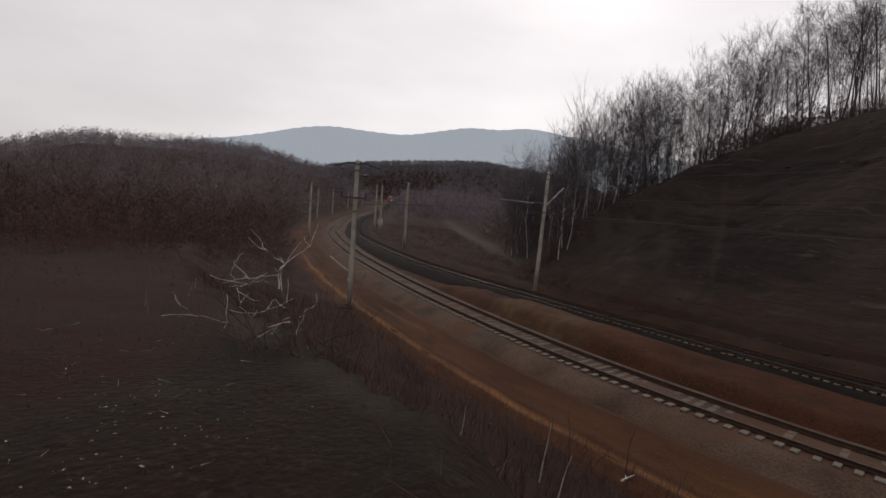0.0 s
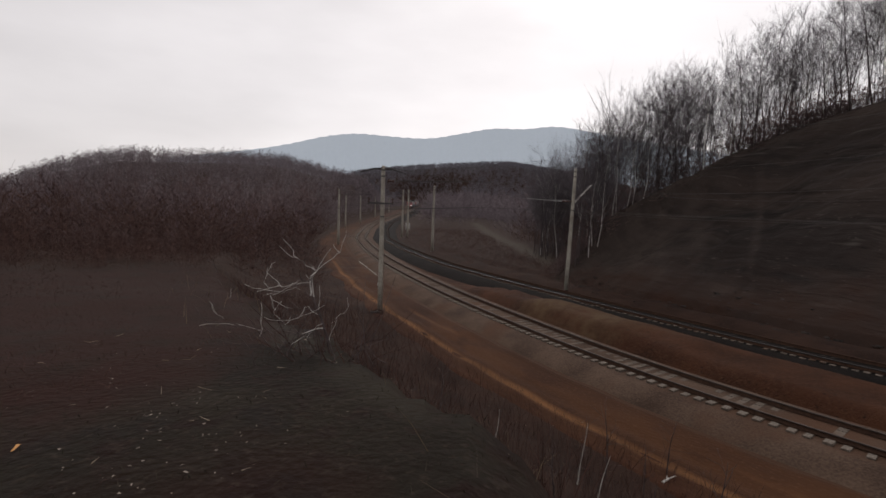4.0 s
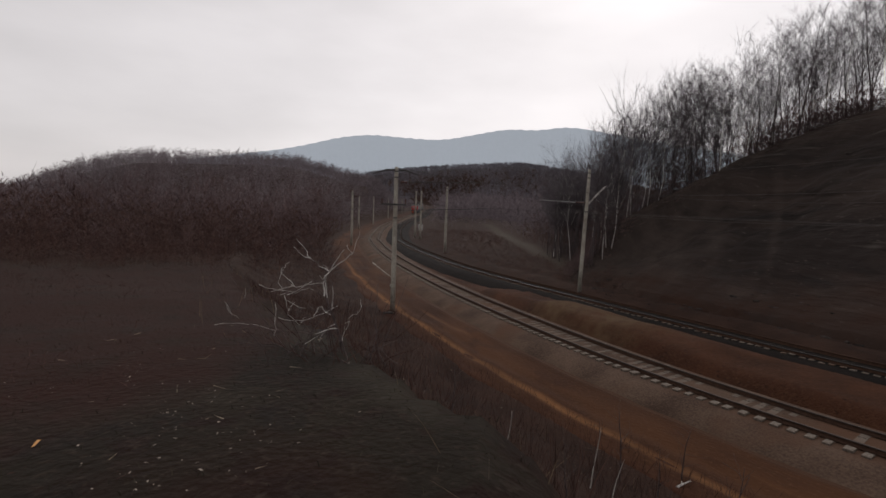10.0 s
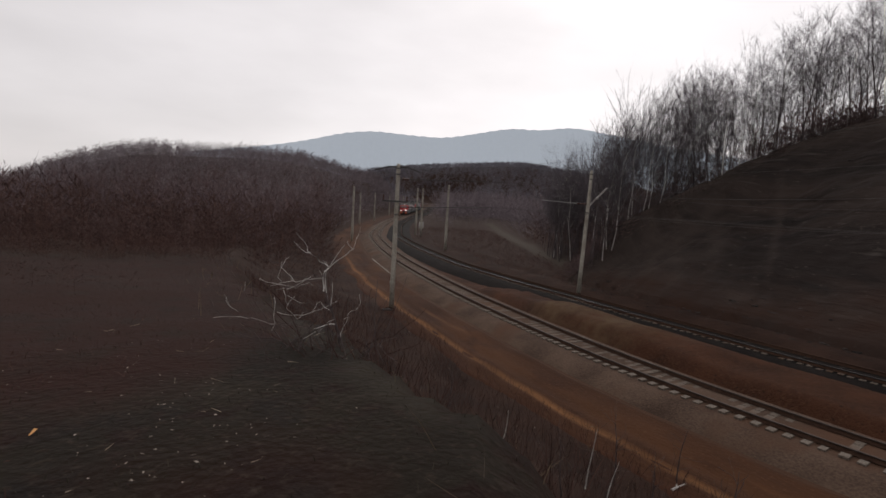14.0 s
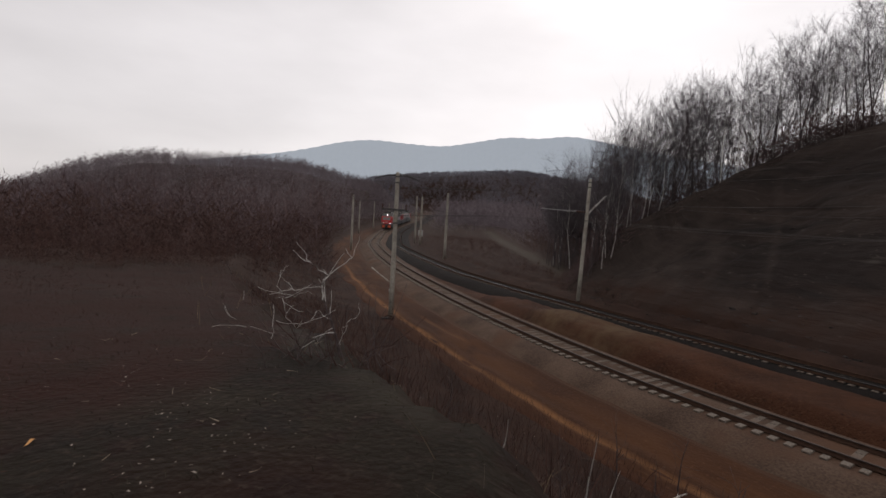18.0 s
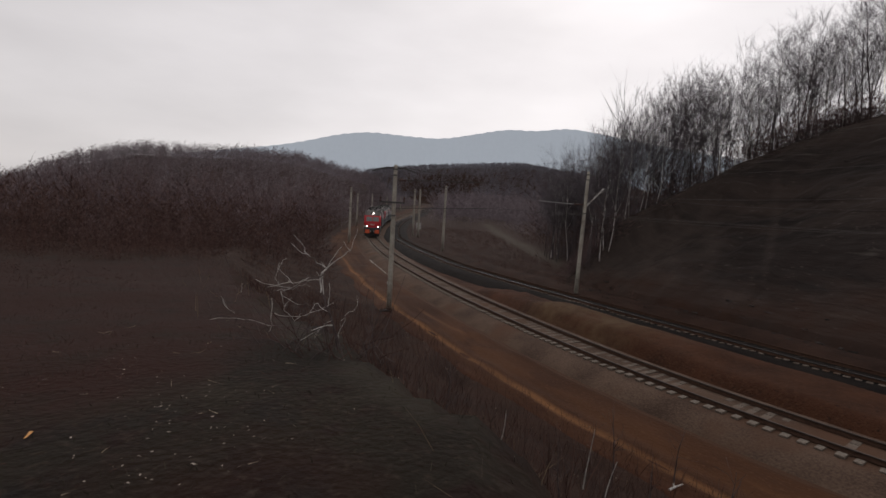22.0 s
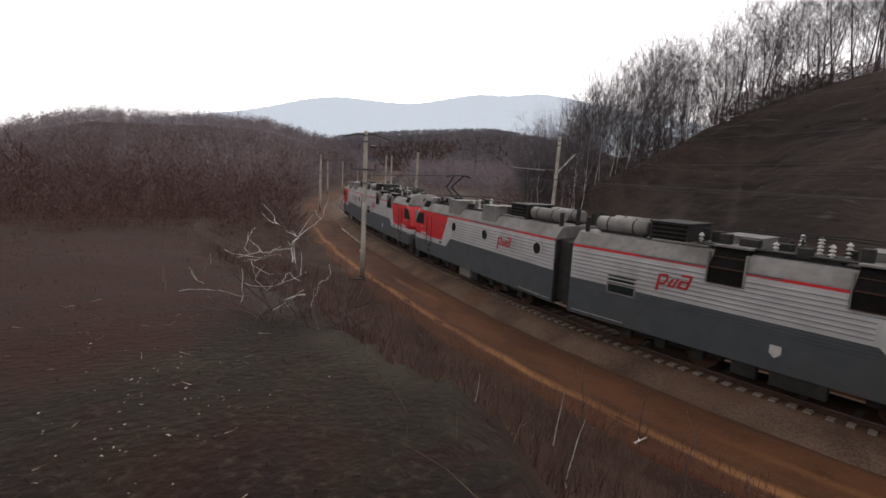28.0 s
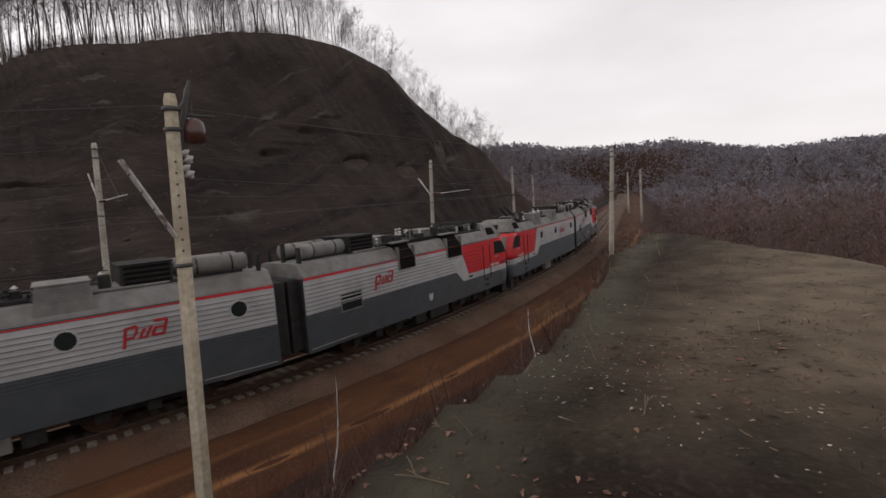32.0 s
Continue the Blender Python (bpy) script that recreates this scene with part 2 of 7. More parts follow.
# distance from the near to the far track, by the near track's y
SEP_Y, SEP = [-80, -20, 0, 15, 25, 30, 37, 46, 54, 75, 95, 130, 500], [6, 8, 9.6, 10.2, 10.1, 9.6, 8.9, 7.6, 6.5, 5.5, 4.7, 4.5, 4.5]


def on_line(s, side=0.0, dz=0.0):
    """The point at arc length s, side metres towards the camera's bank."""
    i = np.clip(np.interp(s, ARC, np.arange(len(ARC))), 0, len(ARC) - 1)
    k = np.arange(len(ARC))
    c = np.stack([np.interp(i, k, LINE[:, j]) for j in range(3)], -1)
    t = np.stack([np.interp(i, k, TANG[:, j]) for j in range(2)], -1)
    t /= np.linalg.norm(t, axis=-1, keepdims=True)
    n = np.stack([t[..., 1], -t[..., 0]], -1)
    out = c.copy()
    out[..., :2] += n * np.asarray(side)[..., None]
    out[..., 2] += dz
    return out, t


def track_frame(x, y):
    """Signed distance to the near track (towards the camera positive), arc length, rail height and spacing of the tracks there."""
    x, y = np.atleast_1d(np.asarray(x, float)), np.atleast_1d(np.asarray(y, float))
    best = np.empty(len(x), int)
    coarse = LINE[::2]
    for a in range(0, len(x), 20000):
        dd = (x[a:a + 20000, None] - coarse[None, :, 0]) ** 2 + (y[a:a + 20000, None] - coarse[None, :, 1]) ** 2
        best[a:a + 20000] = dd.argmin(1) * 2
    c, t = LINE[best], TANG[best]
    along = (x - c[:, 0]) * t[:, 0] + (y - c[:, 1]) * t[:, 1]
    d = (x - c[:, 0]) * t[:, 1] - (y - c[:, 1]) * t[:, 0]
    far = np.hypot(x - c[:, 0], y - c[:, 1])
    d = np.where(np.abs(along) > 3, np.sign(d) * far, d)
    return d, ARC[best] + along, c[:, 2], np.interp(c[:, 1], SEP_Y, SEP)


# crest of the rock cutting: bearing from the camera (degrees right of +y), distance, height
CREST = [(8, 52, 0.5), (12, 53, 4.8), (15.5, 57, 7.6), (19.6, 60, 10.2), (24.6, 62, 12.7), (29, 64, 15.2), (35.5, 65, 18.1), (45, 66, 23), (55, 67, 26.7), (64, 69, 29.3),
         (70, 72, 30), (75, 75, 29.4), (80, 79, 26.6), (82.6, 82, 22.6), (87, 87, 17.2), (90, 92, 14.5), (95, 105, 9), (102, 130, 2)]
crest_xy = np.array([(r * math.sin(radians(a)), r * math.cos(radians(a)), z) for a, r, z in CREST])
crest_d, crest_s, _, _ = track_frame(crest_xy[:, 0], crest_xy[:, 1])
order = np.argsort(crest_s)
crest_s, crest_o, crest_z = crest_s[order], -crest_d[order], crest_xy[order, 2]


def lumps(x, y, scale, seed=0.0):
    """Smooth unevenness, about -1 to 1."""
    x, y = x / scale + seed, y / scale - seed * 1.7
    return (np.sin(x * 1.3 + 1.7 * np.sin(y * 0.9 + seed)) + np.sin(y * 1.7 + 1.3 * np.sin(x * 1.1)) + np.sin((x + y) * 0.83 + 2.1 * np.sin(x * 0.47 - y * 0.6))) / 3


def ramp01(v, a, b):
    t = np.clip((v - a) / (b - a), 0, 1)
    return t * t * (3 - 2 * t)


# how far the bank's edge keeps from the near track, along the bank
BANK_Q = [-12, -5.2, -2.5, 0, 0.7, 1.4, 3.1, 5, 8.5, 17.7]
BANK_EDGE = [16.5, 17, 17.2, 18.2, 18.1, 17.7, 16.9, 16.5, 14.8, 12.9]


HILL_AZ = [-60, -52, -46.5, -44.7, -42.7, -38.4, -36.6, -33.7, -25.8, -21.7, -19.3, -16.9, -14.4, -10]
HILL_EL = [-1.5, -0.8, 0.8, 1.7, 2.65, 3.9, 4.3, 4.35, 4.5, 4.5, 4.1, 3.7, 3.3, 2.6]
RIDGE_AZ = [84, 90.5, 95, 99, 104, 110, 115.5, 120, 126.6, 140]
RIDGE_EL = [5.2, 5.1, 4.9, 4.1, 3.8, 4.0, 2.8, 2.3, 2.4, 2.6]


def terrain(x, y, masks=False):
    x, y = np.atleast_1d(np.asarray(x, float)), np.atleast_1d(np.asarray(y, float))
    d, s, zt, sep = track_frame(x, y)
    r = np.hypot(x, y)
    # plateau of the bank under the camera, falling away ahead and to the sides
    ahead = np.clip(y + 0.25 * np.abs(x), 0, None)
    plateau = 5.08 - 0.078 * np.clip(ahead - 3, 0, 75) - 0.13 * np.clip(x - 17, 0, 40) - 0.05 * np.clip(-y - 10, 0, 60)
    plateau = np.maximum(plateau + 0.09 * lumps(x, y, 3.1) + 0.02 * lumps(x, y, 0.8, 3)  + 0.3 * lumps(x, y, 14, 5) * ramp01(r, 6, 20), zt - 0.8)
    plateau = plateau - np.clip(0.42 * (-y - 6.3 + 0.3 * lumps(x, y, 2.0, 71)), 0, 4.2) * ramp01(x, 2.0, 6.0)
    road = zt - 0.5 + 0.05 * lumps(x, y, 1.5, 2) - 0.06 * np.exp(-((d - 5.3) / 0.3) ** 2) - 0.05 * np.exp(-((d - 7.0) / 0.3) ** 2)
    edge = np.interp((x - y) * 0.7071, BANK_Q, BANK_EDGE) + 0.3 * lumps(x, y, 1.6, 1) + 0.15 * lumps(x, y, 0.6, 4)
    t = np.clip((d - 8.4) / (edge - 8.4), 0, 1)
    bank = road + (plateau - road) * (0.74 * t + 0.26 * t ** 7) + 0.18 * lumps(x, y, 1.1, 7) * np.sin(np.pi * t)
    z = np.where(d > 8.4, bank, road)
    z = np.where(d < 3.6, zt - 0.8 + (road - zt + 0.8) * ramp01(d, 2.9, 3.6), z)
    # between the tracks and beyond the far one
    berm = zt - 0.8 + (0.95 + 0.15 * lumps(x, y, 2.5, 9)) * ramp01(-d, 1.7, 3.0) * ramp01(sep + d, 2.2, 4.0) * ramp01(sep, 7.6, 9.0)
    berm = berm + (0.35 + 0.12 * lumps(x, y, 1.2, 57)) * np.exp(-((d + 4.3) / 1.7) ** 2) * ramp01(y, 19, 26) * (1 - ramp01(y, 34.0, 37))
    z = np.where(d < 0, berm, z)
    foot = sep + 6.5
    out = -d - sep
    z = np.where(out > 2.4, zt - 0.8 + 0.5 * ramp01(out, 2.6, 4.5) + 0.1 * lumps(x, y, 1.7, 11) * ramp01(out, 3, 5), z)
    # rock cutting
    co, cz = np.interp(s, crest_s, crest_o), np.interp(s, crest_s, crest_z, left=0, right=0)
    u = np.clip((-d - foot) / np.maximum(co - foot, 5), 0, 1)
    rough = 0.9 * lumps(x, y, 5, 13) + 0.5 * lumps(x, y, 2.1, 17) + 0.25 * lumps(x, y, 0.9, 19)
    face = cz * (0.78 * u + 0.5 * u * u - 0.28 * u ** 3)
    hill = face + rough * np.sin(np.pi * np.clip(u, 0, 1)) * np.clip(cz / 12, 0, 1) + 0.07 * np.clip(-d - co, 0, 40) * np.clip(cz / 10, 0, 1)
    hill *= 1 - ramp01(-d - co, 70, 220)
    z = np.where(-d > foot, np.maximum(z, 0) + hill, z)
    # wooded hills farther out
    far_hills = ((-100, 660, 24, 260, 130), (60, 640, 30, 220, 130), (30, 560, 9, 45, 60), (-40, -420, 25, 300, 150))
    for cx, cy, h, wx, wy in far_hills:
        z = z + h * np.exp(-((x - cx) / wx) ** 2 - ((y - cy) / wy) ** 2) * ramp01(np.abs(d), 12, 60)
    # the wooded hill across the field: height by bearing
    turn = np.degrees(np.arctan2(x, y))
    top = 6.75 - 7.6 + 270 * np.tan(np.radians(np.interp(turn, HILL_AZ, HILL_EL))) + 0.8 * lumps(x, y, 16, 29)
    w = np.exp(-(np.clip(np.abs(r - 270) - 12, 0, None) / 85) ** 2) * ramp01(turn, -75, -58) * (1 - ramp01(turn, -13, -8))
    z = z + np.clip(top - z, 0, None) * w * ramp01(d, 6, 24)
    # the ridge that closes the valley down the line: height by bearing
    turn = np.degrees(np.arctan2(x, y))
    top = 2.5 + 400 * np.tan(np.radians(np.interp(turn, RIDGE_AZ, RIDGE_EL))) + 1.2 * lumps(x, y, 22, 27)
    w = np.exp(-(np.clip(np.abs(r - 400) - 15, 0, None) / 95) ** 2) * ramp01(turn, 80, 88) * (1 - ramp01(turn, 150, 170))
    z = z + (top - z) * w * ramp01(np.abs(d), 10, 45)
    z = z + 3.0 * lumps(x, y, 60, 23) * (1 - w) * ramp01(r, 150, 300) * ramp01(np.abs(d), 15, 60)
    if not masks:
        return z
    dirt = ramp01(d, 2.6, 3.6) * (1 - ramp01(d, 6.0, 7.6)) + ramp01(-d, 1.6, 2.4) * ramp01(sep + d, 2.0, 3.2)
    rock = ramp01(-d - foot, -1.0, 2.0) * (1 - ramp01(-d - co, -3, 2)) * np.clip(cz / 6, 0, 1)
    grass = ramp01(d - edge, -0.5, 0.05) * (1 - ramp01(r + 3 * lumps(x, y, 6, 31), 22, 34))
    rut = np.exp(-((d - 5.5 - 0.25 * lumps(x, y, 4, 41)) / 0.28) ** 2) * ramp01(lumps(x, y, 5, 43), -0.8, 0.1)
    across = x * 0.42 + y * 0.91                   # a worn path along the top of the bank
    path = np.exp(-((across + 1.6 + 0.7 * lumps(x, y, 4, 45)) / 2.4) ** 2) * ramp01(x, 1.0, 5.0) * grass
    path = path + 0.17 * np.exp(-(((x + 0.9) * 0.78 + (y - 2.6) * 0.62 + 0.5 * lumps(x, y, 3, 46)) / 0.75) ** 2) * ramp01(y, 1.0, 2.5) * (1 - ramp01(r, 9, 14)) * grass
    turn = np.degrees(np.arctan2(x, y))
    chute = sum(k * np.exp(-((turn - a - 0.5 * lumps(x, y, 7, 51)) / w) ** 2) for a, w, k in ((27.6, 0.55, 0.9), (17.5, 0.7, 0.6), (31.5, 0.5, 0.4), (23, 0.9, 0.5), (39, 0.5, 0.3), (78, 0.8, 0.35)))
    path = path + 0.25 * chute * rock * ramp01(u, 0.04, 0.2) * (1 - ramp01(u, 0.55, 0.95))
    return z, np.stack([np.clip(dirt, 0, 1), rock, grass, np.clip(0.8 * rut + path, 0, 1)], 1)


TRAIL = [(-1.5, 185), (0.7, 160), (3.2, 122), (6.6, 90), (8.6, 72), (10.2, 60)]


def trail_gap(x, y):
    """Distance to the trail up the valley."""
    best = np.full(np.shape(x), 1e9)
    for (ax, ay), (bx, by) in zip(TRAIL, TRAIL[1:]):
        t = np.clip(((x - ax) * (bx - ax) + (y - ay) * (by - ay)) / ((bx - ax) ** 2 + (by - ay) ** 2), 0, 1)
        best = np.minimum(best, np.hypot(x - ax - t * (bx - ax), y - ay - t * (by - ay)))
    return best


def ground_at(x, y):
    return float(terrain(x, y)[0])


# ground: one sheet, fine near the camera and coarse towards the horizon
def ground_material():
    m = bpy.data.materials.new("earth, dirt road and shale")
    m.use_nodes = True
    n, l = m.node_tree.nodes, m.node_tree.links
    b = n["Principled BSDF"]
    b.inputs["Roughness"].default_value = 0.95
    b.inputs["Specular IOR Level"].default_value = 0.15
    co, zone, sep = n.new("ShaderNodeTexCoord"), n.new("ShaderNodeAttribute"), n.new("ShaderNodeSeparateColor")
    zone.attribute_name = "zone"
    l.new(zone.outputs["Color"], sep.inputs[0])

    def noise_of(scale, detail=6, stretch=None):
        t = n.new("ShaderNodeTexNoise")
        t.inputs["Scale"].default_value, t.inputs["Detail"].default_value = scale, detail
        if stretch:
            mp = n.new("ShaderNodeMapping")
            mp.inputs["Scale"].default_value = stretch
            l.new(co.outputs["Object"], mp.inputs["Vector"]), l.new(mp.outputs[0], t.inputs["Vector"])
        else:
            l.new(co.outputs["Object"], t.inputs["Vector"])
        return t.outputs["Fac"]

    def blend(fac, a, c, lo=0.35, hi=0.65):
        mr, mx = n.new("ShaderNodeMapRange"), n.new("ShaderNodeMix")
        mr.inputs["From Min"].default_value, mr.inputs["From Max"].default_value = lo, hi
        mx.data_type = "RGBA"
        l.new(fac, mr.inputs["Value"]), l.new(mr.outputs[0], mx.inputs["Factor"])
        for key, v in (("A", a), ("B", c)):
            if isinstance(v, tuple):
                mx.inputs[key].default_value = (*v, 1)
            else:
                l.new(v, mx.inputs[key])
        return mx.outputs["Result"]

    floor = blend(noise_of(0.5), (0.023, 0.0145, 0.012), (0.047, 0.03, 0.0245))
    floor = blend(noise_of(9), floor, (0.055, 0.035, 0.027), 0.5, 0.75)
    turf = blend(noise_of(0.35), (0.012, 0.0092, 0.0068), (0.021, 0.0162, 0.0112))
    turf = blend(noise_of(0.42, 6), turf, (0.0205, 0.0105, 0.0082), 0.52, 0.66)
    turf = blend(noise_of(0.3, 4), turf, (0.036, 0.0275, 0.0175), 0.56, 0.74)
    turf = blend(noise_of(0.8, 6), turf, (0.0095, 0.0075, 0.007), 0.52, 0.68)
    turf = blend(noise_of(2.4, 8), turf, (0.0155, 0.0083, 0.0067), 0.53, 0.67)
    turf = blend(noise_of(14), turf, (0.046, 0.036, 0.029), 0.54, 0.8)
    dirt = blend(noise_of(0.4), (0.036, 0.0198, 0.0145), (0.074, 0.0395, 0.028))
    dirt = blend(noise_of(7), dirt, (0.086, 0.05, 0.036), 0.5, 0.8)
    shale = blend(noise_of(0.25, 8, (1, 1, 3.2)), (0.04, 0.034, 0.031), (0.075, 0.062, 0.055))
    col = blend(sep.outputs[2], floor, turf, 0, 1)
    col = blend(sep.outputs[1], col, shale, 0.2, 0.8)
    wob = n.new("ShaderNodeMath")
    wob.operation = "MULTIPLY_ADD"
    wob.inputs[1].default_value = 0.5
    l.new(noise_of(1.1), wob.inputs[0]), l.new(sep.outputs[0], wob.inputs[2])
    col = blend(wob.outputs[0], col, dirt, 0.6, 1.0)
    worn = n.new("ShaderNodeMath")
    worn.operation = "MULTIPLY"
    l.new(zone.outputs["Alpha"], worn.inputs[0]), l.new(noise_of(1.7), worn.inputs[1])
    col = blend(worn.outputs[0], col, (0.145, 0.12, 0.094), 0.08, 0.6)
    col = blend(noise_of(5.5, 8), col, (0.02, 0.0125, 0.0095), 0.6, 0.72)       # dark crumbs of soil
    lip, lip_sep = n.new("ShaderNodeAttribute"), n.new("ShaderNodeSeparateXYZ")
    lip.attribute_name = "lip"
    l.new(lip.outputs["Vector"], lip_sep.inputs[0])
    lip_mix = n.new("ShaderNodeMath")
    lip_mix.operation = "MULTIPLY"
    l.new(lip_sep.outputs[0], lip_mix.inputs[0]), l.new(noise_of(0.9), lip_mix.inputs[1])
    col = blend(lip_mix.outputs[0], col, (0.056, 0.051, 0.04), 0.15, 0.55)      # paler grass along the edge
    weed_mix = n.new("ShaderNodeMath")
    weed_mix.operation = "MULTIPLY"
    l.new(lip_sep.outputs[2], weed_mix.inputs[0]), l.new(noise_of(1.3, 8), weed_mix.inputs[1])
    col = blend(weed_mix.outputs[0], col, (0.028, 0.0135, 0.0105), 0.2, 0.55)    # reddish weeds over the field
    col = blend(lip_sep.outputs[1], col, (0.062, 0.051, 0.042), 0.1, 0.9)
    heap, heap_mix = n.new("ShaderNodeAttribute"), n.new("ShaderNodeMath")
    heap.attribute_name = "heap"
    heap_mix.operation = "MULTIPLY"
    l.new(heap.outputs["Fac"], heap_mix.inputs[0]), l.new(noise_of(1.5, 7), heap_mix.inputs[1])
    col = blend(heap_mix.outputs[0], col, (0.098, 0.068, 0.047), 0.15, 0.5)          # tan soil heaped between the tracks
    l.new(earthy(n, l, col, 1.3, 0.93), b.inputs["Base Color"])
    bp = n.new("ShaderNodeBump")
    bp.inputs["Strength"].default_value, bp.inputs["Distance"].default_value = 0.8, 0.05
    l.new(noise_of(13, 9), bp.inputs["Height"])
    clod = n.new("ShaderNodeBump")
    clod.inputs["Strength"].default_value, clod.inputs["Distance"].default_value = 0.35, 0.1
    l.new(noise_of(3.2, 7), clod.inputs["Height"]), l.new(bp.outputs[0], clod.inputs["Normal"])
    crag = n.new("ShaderNodeBump")
    crag.inputs["Distance"].default_value = 0.35
    l.new(sep.outputs[1], crag.inputs["Strength"]), l.new(noise_of(0.55, 9, (1, 1, 2.2)), crag.inputs["Height"])
    l.new(clod.outputs[0], crag.inputs["Normal"]), l.new(crag.outputs[0], b.inputs["Normal"])
    return m


def build_ground():
    n = 530
    u = np.linspace(-1, 1, n)
    ax = 7.65 * np.sinh(6.75 * u)
    gx, gy = np.meshgrid(ax + 14, ax + 14)
    x, y = gx.ravel(), gy.ravel()
    z, zone = terrain(x, y, True)
    z = z - 1.1 * zone[:, 1]                       # the rock face stands in front of it
    i = np.arange(n * n).reshape(n, n)
    faces = np.stack([i[:-1, :-1], i[:-1, 1:], i[1:, 1:], i[1:, :-1]], -1).reshape(-1, 4)
    ob = bare("ground", np.stack([x, y, z], 1), faces, ground_material(), smooth=True)
    at = ob.data.color_attributes.new("zone", "FLOAT_COLOR", "POINT")
    at.data.foreach_set("color", zone.astype(np.float32).ravel())
    d, _, _, _ = track_frame(x, y)
    edge = np.interp((x - y) * 0.7071, BANK_Q, BANK_EDGE)
    lip = np.exp(-((d - edge - 0.35) / 0.55) ** 2) * zone[:, 2] * (0.5 + 0.75 * ramp01(x, 1.2, 3.0))
    trail = np.exp(-(trail_gap(x, y) / (1.9 + 0.7 * lumps(x, y, 5, 93))) ** 2)
    weedy = ramp01(-x - 0.1 * y + 1.2 * lumps(x, y, 2.4, 81) + 0.5 * lumps(x, y, 0.9, 82), 1.3, 3.6) * zone[:, 2]
    heap = ramp01(-d, 1.5, 2.3) * (1 - ramp01(-d, 5.6, 6.8)) * ramp01(y + 1.5 * lumps(x, y, 3, 58), 23, 30) * (1 - ramp01(y, 34.6, 36.5)) * np.clip(0.85 + 0.5 * lumps(x, y, 1.6, 59), 0, 1)
    at = ob.data.attributes.new("heap", "FLOAT", "POINT")
    at.data.foreach_set("value", heap.astype(np.float32))
    at = ob.data.attributes.new("lip", "FLOAT_VECTOR", "POINT")
    at.data.foreach_set("vector", np.stack([lip, trail, weedy], 1).astype(np.float32).ravel())
    tagged(ob, "dry autumn earth bank, dirt road and grey shale cutting", "ground", kind="structure")


build_ground()


def shale_material():
    """Grey-brown shale: beds along the face, wash streaks down it, dark cracks and pale soil."""
    m = bpy.data.materials.new("bedded grey-brown shale")
    m.use_nodes = True
    n, l = m.node_tree.nodes, m.node_tree.links
    b = n["Principled BSDF"]
    b.inputs["Roughness"].default_value, b.inputs["Specular IOR Level"].default_value = 0.95, 0.15
    at = n.new("ShaderNodeAttribute")
    at.attribute_name = "beds"                       # metres along the face, up it, and height

    def noise_of(scale, stretch, detail=6):
        t, mp = n.new("ShaderNodeTexNoise"), n.new("ShaderNodeMapping")
        t.inputs["Scale"].default_value, t.inputs["Detail"].default_value = scale, detail
        mp.inputs["Scale"].default_value = stretch
        l.new(at.outputs["Vector"], mp.inputs["Vector"]), l.new(mp.outputs[0], t.inputs["Vector"])
        return t.outputs["Fac"]

    def blend(fac, a, c, lo, hi):
        mr, mx = n.new("ShaderNodeMapRange"), n.new("ShaderNodeMix")
        mr.inputs["From Min"].default_value, mr.inputs["From Max"].default_value = lo, hi
        mx.data_type = "RGBA"
        l.new(fac, mr.inputs["Value"]), l.new(mr.outputs[0], mx.inputs["Factor"])
        for key, v in (("A", a), ("B", c)):
            if isinstance(v, tuple):
                mx.inputs[key].default_value = (*v, 1)
            else:
                l.new(v, mx.inputs[key])
        return mx.outputs["Result"]

    col = blend(noise_of(0.09, (1, 1, 1), 4), (0.026, 0.0213, 0.0196), (0.0435, 0.0348, 0.0312), 0.38, 0.64)
    col = blend(noise_of(0.3, (0.12, 1.8, 0), 9), col, (0.019, 0.0163, 0.0154), 0.5, 0.66)        # darker beds
    col = blend(noise_of(0.22, (1.0, 0.16, 0), 7), col, (0.054, 0.0455, 0.042), 0.56, 0.9)         # pale wash down the slope
    col = blend(noise_of(0.6, (1.0, 0.2, 0), 8), col, (0.029, 0.0245, 0.0228), 0.54, 0.8)             # dark wash
    col = blend(noise_of(0.5, (0.22, 1.8, 0), 9), col, (0.082, 0.074, 0.067), 0.63, 0.74)         # fresh pale rock in broken ledges
    col = blend(noise_of(2.2, (0.22, 1.6, 0), 9), col, (0.018, 0.0155, 0.015), 0.65, 0.78)           # cracks along the beds
    col = blend(noise_of(3.5, (0.4, 1, 0.6), 8), col, (0.1, 0.088, 0.079), 0.64, 0.78)
    zone = n.new("ShaderNodeAttribute")
    zone.attribute_name = "soil"
    gate = n.new("ShaderNodeSeparateColor")
    l.new(zone.outputs["Color"], gate.inputs[0])
    soft = n.new("ShaderNodeMath")
    soft.operation = "MULTIPLY"
    l.new(gate.outputs[0], soft.inputs[0]), l.new(noise_of(0.7, (1, 0.5, 0), 8), soft.inputs[1])
    col = blend(soft.outputs[0], col, (0.068, 0.0565, 0.051), 0.15, 0.62)                           # loose soil under the crest and in the chutes
    red = n.new("ShaderNodeMath")
    red.operation = "MULTIPLY"
    l.new(gate.outputs[1], red.inputs[0]), l.new(noise_of(0.5, (0.5, 1, 0)), red.inputs[1])
    col = blend(red.outputs[0], col, (0.042, 0.027, 0.022), 0.2, 0.6)                             # reddish weeds near the foot
    l.new(earthy(n, l, col, 1.35, 0.95), b.inputs["Base Color"])
    b1, b2 = n.new("ShaderNodeBump"), n.new("ShaderNodeBump")
    b1.inputs["Strength"].default_value, b1.inputs["Distance"].default_value = 0.6, 0.12
    b2.inputs["Strength"].default_value, b2.inputs["Distance"].default_value = 0.9, 0.35
